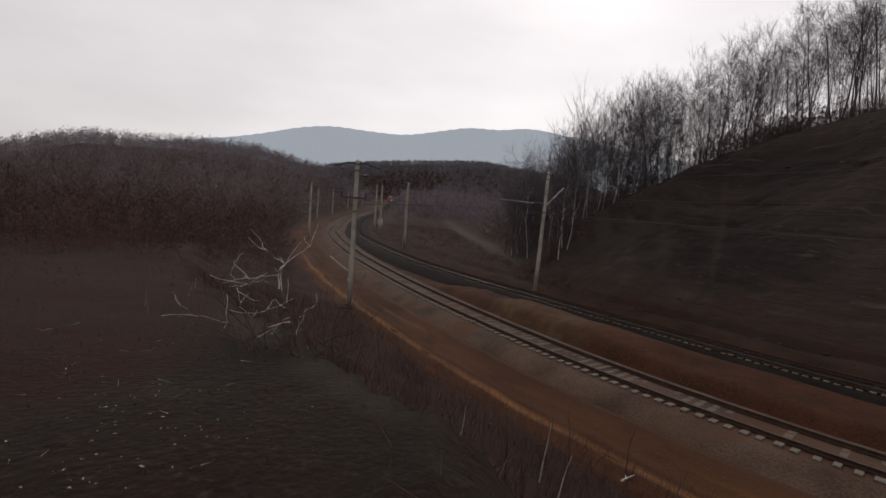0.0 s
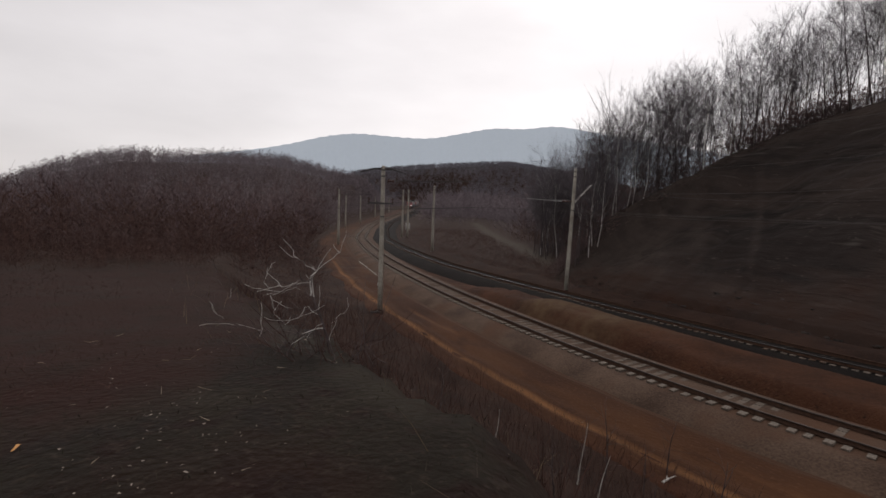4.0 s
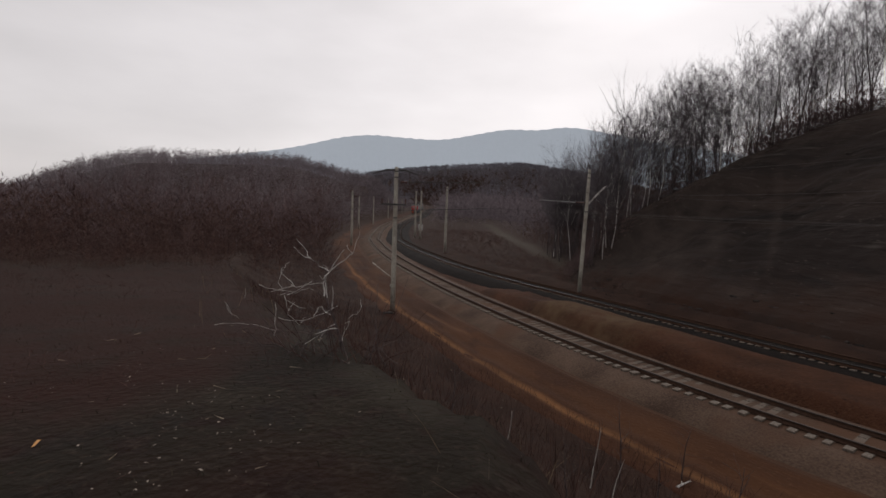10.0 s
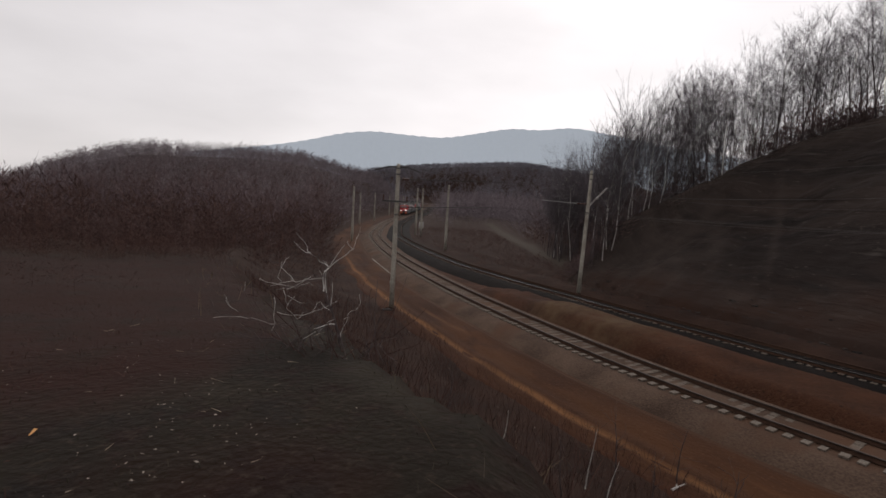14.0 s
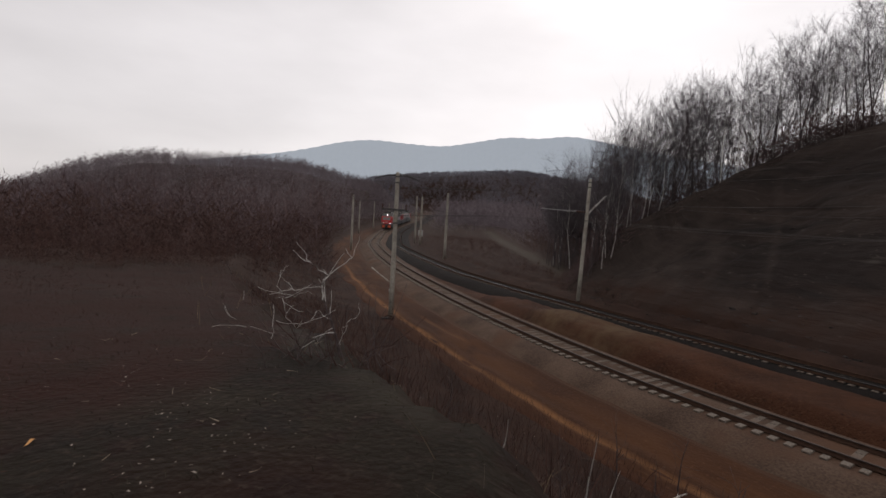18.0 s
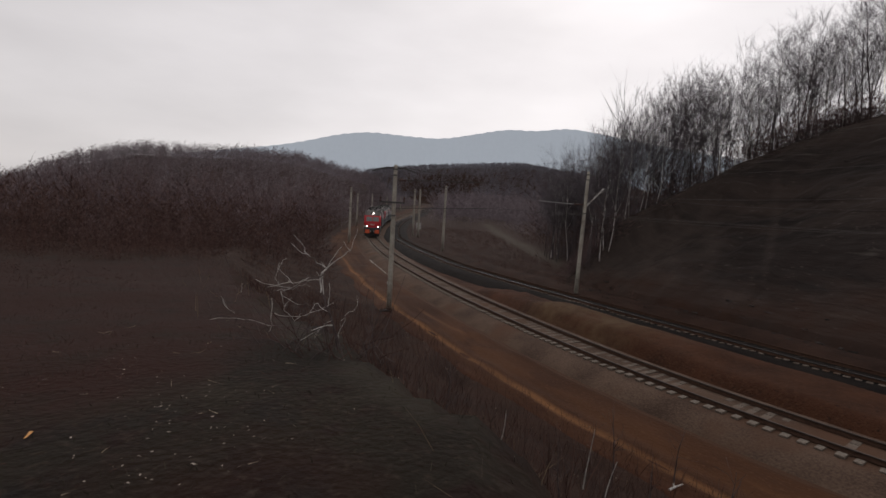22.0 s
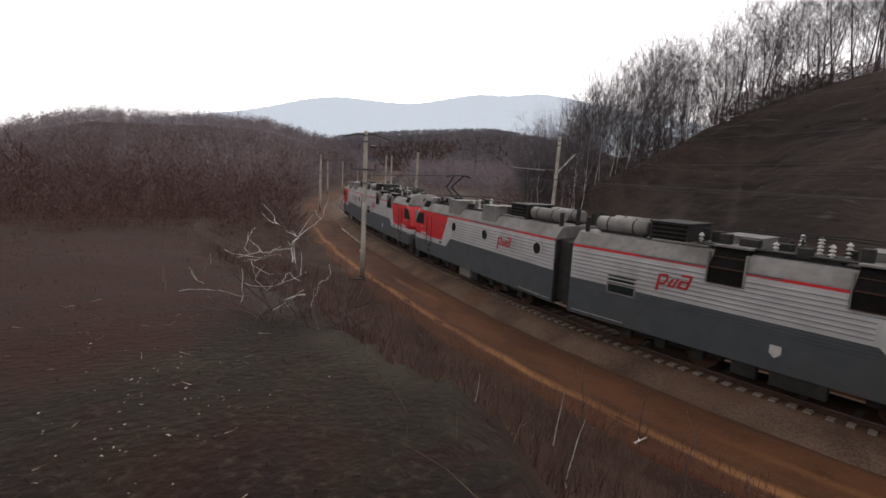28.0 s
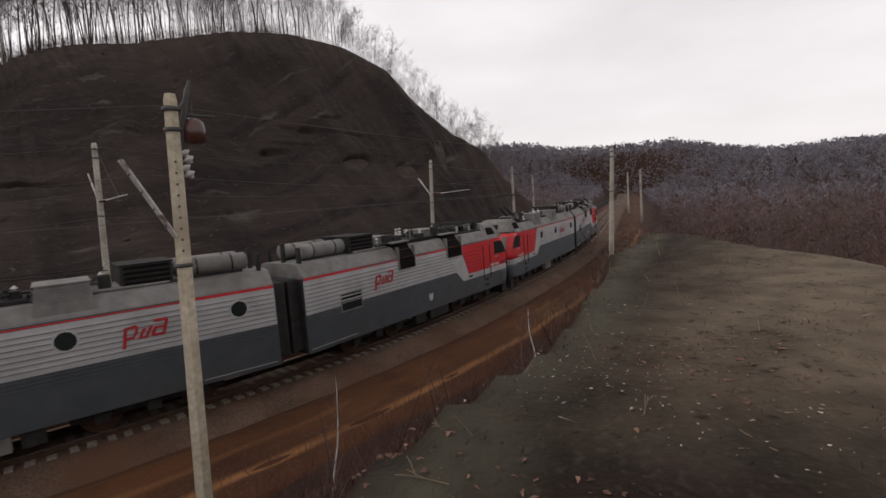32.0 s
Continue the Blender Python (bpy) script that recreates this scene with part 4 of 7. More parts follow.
mast(-6.3, 32.3, -0.6, 9.15, kind="cross", toward=(0.8, 34.5))
mast(9.14, 6.16, -0.6, 9.1, lean=(0.18, -0.28), kind="near", toward=(14.3, 13.7))
mast(42.5, -10.2, -0.6, 9.85, lean=(-0.1, -0.4), kind="arm", toward=(44.2, -4.4))
mast(8.15, 45.2, -0.5, 10.4, lean=(0.25, 0), kind="brace", toward=(3.0, 43.2))
mast(-6.9, 76.0, -0.6, 9.65, kind="arm", toward=(-11, 74))
mast(-14.5, 101.8, -0.6, 9.6, kind="arm", toward=(-18, 100))
mast(-16.4, 107.0, -0.6, 9.7, kind="plain")
mast(-23.1, 81.1, -0.6, 8.7, kind="arm", toward=(-18, 82))
mast(-35.0, 129.4, -0.6, 8.45, kind="plain")
mast(-37.6, 156.5, -0.4, 8.85, kind="plain")
mast(-42.8, 204.0, 0.2, 9.0, kind="plain")
mast(-47.6, 262.2, 1.2, 9.3, kind="plain")
mast(25.15, 20.9, -0.5, 11.0, lean=(0.25, -0.3), kind="brace", toward=(23, 18))
mast(42.55, 4.8, -0.5, 10.0, lean=(0.05, -0.4), kind="brace", toward=(40, 2))
mast(73.0, -4.1, -0.5, 10.5, kind="arm", toward=(70, -8))
mast(94.6, -9.0, -0.3, 9.8, kind="plain")
mast(111.0, -30.8, 0.2, 9.4, kind="plain")
mast(86.2, -26.0, 0.0, 9.1, kind="plain")


def wire(points, r, sag, label):
    bm = bmesh.new()
    pts = []
    for a, b in zip(points, points[1:]):
        a, b = Vector(a), Vector(b)
        for k in range(12):
            u = k / 12
            pts.append(a.lerp(b, u) - Vector((0, 0, sag * 4 * u * (1 - u))))
    pts.append(Vector(points[-1]))
    tube(bm, pts, r, 4)
    tagged(part("overhead_wire", bm, WIRE), label, "wire", "overhead wires")


def build_wires():
    ys = [float(track_frame(*p)[1][0]) for p in ((-42, 262), (-37, 204), (-33, 156), (-28, 129), (-18, 81), (0.8, 34), (16.8, 11.8), (43, -4), (86, -19), (150, -38))]
    for off, name in ((0.0, "near"), (1, "far")):
        o = [0.0 if off == 0 else far_off(s) for s in ys]
        p = [on_line(np.array([s]), np.array([w]))[0][0] for s, w in zip(ys, o)]
        wire([(*q[:2], q[2] + 6.66) for q in p], 0.007, 0.04, "thin contact wire above the %s track" % name)
        wire([(*q[:2], q[2] + 8.3) for q in p], 0.007, 0.7, "sagging messenger wire above the %s track" % name)
    wire([(-23.1, 81.1, 8.3), (-6.9, 32.3, 8.9), (8.9, 5.7, 8.8), (41.9, -10.8, 9.9), (86.2, -26, 8.8)], 0.0045, 0.5, "feeder wire along the mast heads")
    wire([(-14.5, 102, 9.5), (-6.9, 76, 9.5), (7.9, 42.8, 9.9), (25.4, 20.6, 10.8), (42.8, 4.6, 9.8), (73, -4, 10.3)], 0.008, 0.5, "feeder wire along the masts below the cutting")
    wire([(-14.5, 102, 6.5), (-6.9, 76, 6.5), (7.9, 42.8, 6.6), (25.6, 20.8, 7.0), (42.8, 4.6, 6.8), (73, -4, 7)], 0.008, 0.4, "lower line wire along the masts below the cutting")


build_wires()


# ---------------------------------------------------------------- the electric locomotives
LOCO_GREY = material("dusty slate-grey paint", (0.038, 0.046, 0.054), (0.056, 0.065, 0.073), 0.8, 0.55, 0.03, wear=(0.05, 0.049, 0.048), fine=2.5)
LOCO_WHITE = material("dusty white paint", (0.3, 0.295, 0.295), (0.4, 0.395, 0.395), 0.9, 0.55, 0.03, wear=(0.25, 0.24, 0.23), fine=2.5)
LOCO_RED = material("bright red paint", (0.42, 0.01, 0.015), (0.53, 0.016, 0.023), 1.0, 0.45, 0.02, fine=2.5)
LOCO_ROOF = material("dusty pale grey roof paint", (0.115, 0.11, 0.104), (0.2, 0.19, 0.18), 1.3, 0.75, 0.08, wear=(0.1, 0.092, 0.082), fine=2.5)
LOCO_DARK = material("grimy black metal", (0.012, 0.012, 0.012), (0.035, 0.032, 0.03), 3, 0.7, 0.2)
LOCO_ORANGE = material("red-orange buffer paint", (0.6, 0.09, 0.03), (0.75, 0.13, 0.05), 2, 0.5, 0.02)
GLASS = material("dark tinted glass", (0.012, 0.016, 0.016), (0.02, 0.026, 0.026), 1, 0.06, 0.0)
# the windscreens' pale reflection is put into the base colour
SCREEN = material("windscreen glass, pale reflection in its colour", (0.13, 0.14, 0.135), (0.2, 0.21, 0.2), 1, 0.08, 0.0)
LOUVRE = material("black louvres", (0.005, 0.004, 0.004), (0.013, 0.01, 0.01), 4, 1.0, 0.1)
LOUVRE.node_tree.nodes["Principled BSDF"].inputs["Specular IOR Level"].default_value = 0.1
LOCO_DARK.node_tree.nodes["Principled BSDF"].inputs["Specular IOR Level"].default_value = 0.2
LAMP = glowing("headlamp glow", (1.0, 0.9, 0.85), 12)
TOP_LAMP = glowing("top lamp glow", (1.0, 0.84, 0.77), 30)


EMBLEM_RED = material("deep red emblem paint", (0.3, 0.012, 0.014), (0.38, 0.016, 0.02), 1.0, 0.5, 0.0)
# shadow lines of the side ribs, painted as thin darker strips below them
RIB_SHADE = material("shade painted under the white ribs", (0.11, 0.108, 0.105), (0.17, 0.165, 0.16), 2, 0.8, 0.0)
RED_RIB_SHADE = material("shade painted under the red ribs", (0.16, 0.015, 0.013), (0.22, 0.02, 0.018), 2, 0.8, 0.0)


def plate(name, outline, side, mat, parent, off=0.0, thick=0.012, hw=1.53, label=""):
    """A thin panel on the side wall: an outline of (u, z), u metres from the cab's end; side: -1 or 1."""
    bm = bmesh.new()
    y0, y1 = side * (hw + off), side * (hw + off + thick)
    prism(bm, [(8.75 - u, z) for u, z in outline], y0, y1)
    return part(name, bm, mat, parent, label)


def rect(u0, u1, z0, z1):
    return [(u0, z0), (u1, z0), (u1, z1), (u0, z1)]


def block(name, u0, u1, y0, y1, z0, z1, mat, parent, bevel=0.02, label=""):
    return part(name, box(bmesh.new(), 8.75 - u1, 8.75 - u0, y0, y1, z0, z1, bevel), mat, parent, label)


def logo(side, parent, u0):
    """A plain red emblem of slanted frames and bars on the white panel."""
    # lean with the reading direction on each side
    def shape(pts):
        return [((u0 + a) if side > 0 else (u0 + 1.42 - a), 2.84 + b) for a, b in pts]
    strokes = [
        [(0.0, -0.16), (0.1, -0.16), (0.2, 0.5), (0.1, 0.5)], [(0.1, 0.42), (0.44, 0.46), (0.45, 0.56), (0.11, 0.51)],          # first frame
        [(0.37, 0.22), (0.46, 0.26), (0.5, 0.52), (0.41, 0.5)], [(0.12, 0.12), (0.34, 0.12), (0.44, 0.26), (0.38, 0.28), (0.3, 0.2), (0.13, 0.2)],
        [(0.44, 0.08), (0.54, 0.08), (0.72, 0.4), (0.62, 0.4)], [(0.63, 0.08), (0.73, 0.08), (0.92, 0.44), (0.82, 0.44)], [(0.52, 0.08), (0.66, 0.08), (0.68, 0.15), (0.55, 0.15)],
        [(0.82, 0.14), (0.92, 0.1), (1.02, 0.36), (0.94, 0.4)], [(0.86, 0.08), (1.2, 0.08), (1.24, 0.17), (0.9, 0.17)],
        [(1.14, 0.1), (1.24, 0.1), (1.38, 0.58), (1.28, 0.58)], [(0.94, 0.32), (1.28, 0.32), (1.3, 0.4), (0.98, 0.4)], [(0.94, 0.55), (1.34, 0.55), (1.37, 0.64), (0.97, 0.64)]]
    for st in strokes:
        plate("emblem_bar", shape(st), side, EMBLEM_RED, parent, 0.044, 0.006)


def pantograph(parent, u, raised):
    pan = part("pantograph", box(bmesh.new(), 8.75 - u - 0.9, 8.75 - u + 0.9, -0.6, 0.6, 4.95, 5.0, 0.01), IRON, parent, "raised pantograph" if raised else "folded pantograph")
    x = 8.75 - u
    knee, head = (x + 1.1, 5.75), (x - 0.3, 6.58)
    if not raised:
        knee, head = (x + 1.0, 5.1), (x - 0.8, 5.2)
    for y in (-0.28, 0.28):
        part("lower_arm", tube(bmesh.new(), [(x - 0.5, y, 5.0), (knee[0], y * 0.7, knee[1])], [0.085, 0.07], 6), LOCO_DARK, pan)
        part("upper_arm", tube(bmesh.new(), [(knee[0], y * 0.7, knee[1]), (head[0], y * 1.3, head[1])], [0.055, 0.045], 6), LOCO_DARK, pan)
    for dx in (-0.18, 0.18):
        part("collector_bar", tube(bmesh.new(), [(head[0] + dx, -0.95, head[1] - 0.1), (head[0] + dx, -0.6, head[1] + 0.03), (head[0] + dx, 0.6, head[1] + 0.03), (head[0] + dx, 0.95, head[1] - 0.1)], 0.04, 6), LOCO_DARK, pan)
    for dx, y in ((-0.7, -0.5), (-0.7, 0.5), (0.7, -0.5), (0.7, 0.5)):
        bm = bmesh.new()
        insulator(bm, (x + dx, y, 4.58), (x + dx, y, 4.95), 0.11, 3)
        part("insulator", bm, PORCELAIN, pan)


def wheelset(parent, x):
    for y in (-0.8, 0.8):
        bm = bmesh.new()
        tube(bm, [(x, y - 0.07, 0.625), (x, y + 0.07, 0.625)], 0.625, 20)
        w = part("wheel", bm, RUST, parent)
        part("hub", tube(bmesh.new(), [(x, y - 0.1, 0.625), (x, y + 0.1, 0.625)], 0.16, 10), LOCO_DARK, w)
    part("axle", tube(bmesh.new(), [(x, -0.8, 0.625), (x, 0.8, 0.625)], 0.09, 8), LOCO_DARK, parent)


def nose(parent, name, z0, z1, mat, label):
    """A band of the cab's nose, rounded at the corners in plan."""
    bm = bmesh.new()
    rings = []
    for k in range(7):
        z = z0 + (z1 - z0) * k / 6
        fx = float(np.interp(z, [0.85, 1.1, 1.5, 2.5, 2.8, 3.97], [8.1, 8.26, 8.32, 8.32, 8.27, 7.9]))
        plan = [(7.15, -1.546), (fx - 0.55, -1.546), (fx - 0.3, -1.5), (fx - 0.13, -1.38), (fx - 0.04, -1.15), (fx, -0.6), (fx, 0.6), (fx - 0.04, 1.15), (fx - 0.13, 1.38), (fx - 0.3, 1.5), (fx - 0.55, 1.546), (7.15, 1.546)]
        rings.append([bm.verts.new((x, y, z)) for x, y in plan])
    for a, b in zip(rings, rings[1:]):
        for i in range(len(a) - 1):
            bm.faces.new((a[i], a[i + 1], b[i + 1], b[i])).smooth = True
    bm.faces.new(rings[0][::-1]), bm.faces.new(rings[-1])
    bmesh.ops.recalc_face_normals(bm, faces=bm.faces)
    return part(name, bm, mat, parent, label)


def section(label, raised=False, lit=False):
    """One cab section of a locomotive, cab towards +x; louvred side at -y, porthole side at +y."""
    loco = thing("locomotive_section", label, "locomotive", None, "coupled locomotive sections")
    # body shell with the raked nose
    bm = box(bmesh.new(), -8.6, 7.16, -1.53, 1.53, 0.85, 3.95)
    body = part("body", bm, LOCO_GREY, loco, "slate-grey body shell")
    bm = bmesh.new()
    prof = [(-1.53, 3.952), (-1.5, 4.02), (-1.18, 4.46), (-0.95, 4.54), (0.95, 4.54), (1.18, 4.46), (1.5, 4.02), (1.53, 3.952)]
    a, b = [bm.verts.new((-8.58, y, z)) for y, z in prof], [bm.verts.new((7.2, y, z)) for y, z in prof]
    for i in range(len(prof) - 1):
        bm.faces.new((a[i], a[i + 1], b[i + 1], b[i]))
    bm.faces.new(a[::-1]), bm.faces.new(b), bm.faces.new((a[0], b[0], b[-1], a[-1]))
    bmesh.ops.recalc_face_normals(bm, faces=bm.faces)
    roof = part("roof", bm, LOCO_ROOF, loco, "dusty pale grey roof")
    # rounded, raked nose in three bands of paint
    nose(body, "nose_skirt", 0.85, 1.82, LOCO_GREY, "slate-grey rounded nose skirt")
    nose(body, "nose_band", 1.82, 2.16, LOCO_WHITE, "white band round the nose")
    nose(body, "nose_shell", 2.16, 3.97, LOCO_RED, "bright red raked nose")
    # cab roof dome with its lamp
    bm = bmesh.new()
    lo = [(5.7, -1.46), (5.7, 1.46), (7.9, 1.46), (7.9, -1.46)]
    hi = [(5.95, -1.02), (5.95, 1.02), (7.3, 1.02), (7.3, -1.02)]
    va, vb = [bm.verts.new((x, y, 3.96)) for x, y in lo], [bm.verts.new((x, y, 4.9)) for x, y in hi]
    bm.faces.new(va), bm.faces.new(vb[::-1])
    for i in range(4):
        bm.faces.new((va[i], vb[i], vb[(i + 1) % 4], va[(i + 1) % 4]))
    bmesh.ops.recalc_face_normals(bm, faces=bm.faces)
    bmesh.ops.bevel(bm, geom=bm.edges[:], offset=0.12, segments=3, affect="EDGES")
    dome = part("cab_roof", bm, LOCO_ROOF, loco)
    lamp = part("lamp_housing", box(bmesh.new(), 7.35, 7.75, -0.36, 0.36, 4.15, 4.6, 0.05), LOCO_DARK, dome, "dark recessed lamp housing")
    part("top_lamp", tube(bmesh.new(), [(7.75, 0.12, 4.38), (7.78, 0.12, 4.38)], 0.085, 16), TOP_LAMP if lit else GLASS, lamp, "lit round headlamp" if lit else "unlit round headlamp")
    for sd in (-1, 1):
        bm = bmesh.new()
        k = [Vector((6.1, sd * 1.36, 4.2)), Vector((7.0, sd * 1.36, 4.2)), Vector((6.88, sd * 1.16, 4.62)), Vector((6.15, sd * 1.16, 4.62))]
        f = [bm.verts.new(p) for p in k] + [bm.verts.new(p + Vector((0, sd * 0.03, 0.02))) for p in k]
        bm.faces.new(f[4:]), bm.faces.new(f[3::-1])
        for i in range(4):
            bm.faces.new((f[i], f[(i + 1) % 4], f[4 + (i + 1) % 4], f[4 + i]))
        bmesh.ops.recalc_face_normals(bm, faces=bm.faces)
        part("roof_grille", bm, LOUVRE, dome)
    for sd in (-1, 1):
        white = plate("white_panel", [(1.6, 1.82), (5.95, 1.82), (6.62, 2.44), (17.33, 2.44), (17.33, 3.84), (6.15, 3.84), (5.33, 2.15), (1.6, 2.15)], sd, LOCO_WHITE, body, 0.0, 0.012, label="dusty white corrugated side panel")
        red = plate("red_panel", [(1.6, 2.17), (5.3, 2.17), (6.12, 3.86), (1.6, 3.96)], sd, LOCO_RED, body, 0.002, 0.014, label="bright red cab side")
        for k in range(7):
            z = 2.62 + k * 0.17
            rib = plate("rib", rect(6.3 if z > 3.2 else 6.75, 17.3, z, z + 0.05), sd, LOCO_WHITE, body, 0.012, 0.03)
            plate("rib_shade_strip", rect(6.3 if z > 3.2 else 6.75, 17.3, z - 0.032, z), sd, RIB_SHADE, rib, 0.0125, 0.003)
        for k in range(6):
            z = 2.45 + k * 0.2
            rib = plate("rib", rect(3.85, 5.3 + (z - 2.3) * 0.5, z, z + 0.04), sd, LOCO_RED, body, 0.016, 0.022)
            plate("rib_shade_strip", rect(3.85, 5.28 + (z - 2.3) * 0.5, z - 0.03, z), sd, RED_RIB_SHADE, rib, 0.0165, 0.003)
        for k in range(3):
            z = 2.08 + k * 0.12
            plate("rib", rect(6.5, 17.3, z, z + 0.03), sd, LOCO_GREY, body, 0.0, 0.02)
        for u0, u1 in ((6.35, 9.2), (14.2, 17.3)):
            plate("red_stripe", rect(u0, u1, 3.845, 3.94), sd, LOCO_RED, body, 0.002, 0.016)
        plate("red_stripe", rect(9.2, 14.2, 3.86, 3.9), sd, LOCO_RED, body, 0.002, 0.016)
        # cab window, door and its rails
        win = plate("cab_window", [(0.82, 2.97), (2.26, 2.97), (2.26, 3.74), (1.42, 3.74), (1.2, 3.6)], sd, GLASS, body, 0.018, 0.01, label="dark cab side window")
        plate("window_frame", [(0.74, 2.92), (2.31, 2.92), (2.31, 2.97), (0.82, 2.97)], sd, LOCO_DARK, win, 0.018, 0.016)
        door = plate("cab_door", rect(2.98, 3.6, 1.82, 3.78), sd, LOCO_RED, body, 0.018, 0.012, label="red cab door")
        plate("door_foot", rect(2.98, 3.6, 1.82, 2.15), sd, LOCO_WHITE, door, 0.03, 0.004)
        for u in (2.9, 3.68):
            part("grab_rail", tube(bmesh.new(), [(8.75 - u, sd * 1.6, 1.55), (8.75 - u, sd * 1.6, 3.6)], 0.022, 6), LOCO_DARK, door)
        for z in (1.42, 1.08):
            plate("step_recess", rect(3.1, 3.5, z, z + 0.14), sd, LOCO_DARK, body, 0.001, 0.012)
        part("step", box(bmesh.new(), 5.22, 5.68, sd * 1.5 - 0.1, sd * 1.5 + 0.1, 0.42, 0.46), LOCO_DARK, body)
        for u in (3.05, 3.55):
            part("step_hanger", tube(bmesh.new(), [(8.75 - u, sd * 1.5, 0.44), (8.75 - u, sd * 1.48, 0.9)], 0.018, 5), LOCO_DARK, body)
        plate("vent_label", rect(4.9, 5.4, 1.9, 2.07), sd, PORCELAIN, body, 0.014, 0.008)
        plate("vent_slot", rect(4.94, 5.36, 1.925, 2.045), sd, LOCO_DARK, body, 0.022, 0.004)
        for k, w in enumerate((0.1, 0.14, 0.14, 0.06, 0.14, 0.14, 0.14, 0.1)):
            plate("number_mark", rect(1.75 + k * 0.155, 1.75 + k * 0.155 + w * 0.8, 2.22, 2.38), sd, PORCELAIN, body, 0.018, 0.004)
        for k in range(5):
            plate("depot_mark", rect(1.75 + k * 0.09, 1.81 + k * 0.09, 2.74, 2.81), sd, PORCELAIN, body, 0.018, 0.004)
        plate("skirt_line", rect(14.6, 17.2, 1.0, 1.02), sd, PORCELAIN, body, 0.002, 0.006)
        plate("crew_mark", rect(4.3, 4.33, 1.15, 1.27), sd, PORCELAIN, body, 0.002, 0.006)
    logo(-1, body, 11.95)
    logo(1, body, 12.35)
    # porthole side
    for u in (7.1, 10.96, 16.0):
        bm = bmesh.new()
        tube(bm, [(8.75 - u, 1.54, 3.29), (8.75 - u, 1.58, 3.29)], 0.34, 20)
        ring = part("porthole", bm, GALV, body, "round porthole rim")
        part("porthole_glass", tube(bmesh.new(), [(8.75 - u, 1.575, 3.29), (8.75 - u, 1.592, 3.29)], 0.28, 20), GLASS, ring)
    # louvred side
    for u0, u1 in ((6.06, 7.4), (10.35, 11.5)):
        for k, (z0, z1) in enumerate(((3.4, 3.93), (3.96, 4.3), (4.32, 4.7))):
            bm = bmesh.new()
            y0 = -1.335 if k == 2 else -1.6
            lean = 0.0 if k == 0 else 0.26
            pts = [(8.75 - u1, y0, z0), (8.75 - u0, y0, z0), (8.75 - u0, y0 + lean, z1), (8.75 - u1, y0 + lean, z1)]
            f = [bm.verts.new(p) for p in pts] + [bm.verts.new((p[0], p[1] + 0.35, p[2])) for p in pts]
            for q in ((0, 1, 2, 3), (7, 6, 5, 4), (0, 4, 5, 1), (1, 5, 6, 2), (2, 6, 7, 3), (3, 7, 4, 0)):
                bm.faces.new([f[i] for i in q])
            bmesh.ops.recalc_face_normals(bm, faces=bm.faces)
            lv = part("louvre", bm, LOUVRE, body, "dark louvred air intake")
            part("louvre_rail", box(bmesh.new(), 8.75 - u1, 8.75 - u0, y0 - 0.025, y0 + 0.05, z0 - 0.012, z0 + 0.018), RUST, lv)
        block("louvre_cap", u0 - 0.05, u1 + 0.05, -1.3, -0.3, 4.66, 4.74, LOCO_ROOF, roof, 0.02)
        for u in (u0 - 0.06, u1 + 0.02):
            block("louvre_cheek", u, u + 0.05, -1.615, -1.38, 3.38, 4.5, LOCO_ROOF, body, 0.0)
    for z in (2.2, 2.58):
        plate("square_window", rect(14.25, 15.4, z, z + 0.32), -1, GLASS, body, 0.016, 0.01)
    plate("window_surround", rect(14.17, 15.48, 2.14, 2.96), -1, LOCO_ROOF, body, 0.004, 0.014)
    plate("shield_mark", [(8.95, 1.72), (8.95, 1.45), (9.12, 1.3), (9.29, 1.45), (9.29, 1.72)], -1, PORCELAIN, body, 0.002, 0.006, label="small white shield emblem")
    # roof gear
    for u0, u1 in ((6.05, 7.5), (10.4, 11.75)):
        bm = prism(bmesh.new(), [(8.75 - u1 - 0.1, 4.05), (8.75 - u0 + 0.1, 4.05), (8.75 - u0, 4.98), (8.75 - u1, 4.98)], -0.1, 1.44)
        hood = part("roof_hood", bm, LOCO_ROOF, roof)
        for k in range(5):
            block("hood_slat", u0 + 0.08, u1 - 0.08, 1.44, 1.465, 4.5 + k * 0.09, 4.54 + k * 0.09, LOCO_ROOF, hood, 0.0)
        block("hood_lid", u0 - 0.05, u1 + 0.05, -0.15, 1.49, 4.98, 5.03, LOCO_ROOF, hood, 0.02)
    block("roof_deck", 2.5, 14.3, -1.02, 1.02, 4.535, 4.552, LOCO_DARK, roof, 0.0, "grimy dark roof deck")
    block("roof_walk", 5.7, 12.4, -1.0, -0.55, 4.68, 4.72, LOCO_DARK, roof, 0.0)
    block("roof_hatch", 7.9, 10.2, -0.9, 1.0, 4.54, 4.66, LOCO_DARK, roof, 0.03)
    block("roof_hatch", 2.9, 5.5, -1.0, 1.0, 4.54, 4.62, LOCO_DARK, roof, 0.03)
    block("roof_hatch", 11.8, 14.0, -1.05, 1.05, 4.54, 4.62, LOCO_ROOF, roof, 0.03)
    for u, y, h in ((8.1, 0.75, 0.75), (8.5, 0.3, 0.6), (8.9, 0.8, 0.85), (9.3, 0.2, 0.95), (9.75, 0.75, 0.6), (8.3, -0.4, 0.7), (9.1, -0.5, 0.8), (9.9, -0.3, 0.5), (3.1, 0.8, 0.4), (5.1, 0.85, 0.45), (5.3, -0.85, 0.5), (12.2, -0.8, 0.6)):
        bm = bmesh.new()
        insulator(bm, (8.75 - u, y, 4.62), (8.75 - u, y, 4.62 + h * 0.72), 0.11, max(3, int(h * 6)))
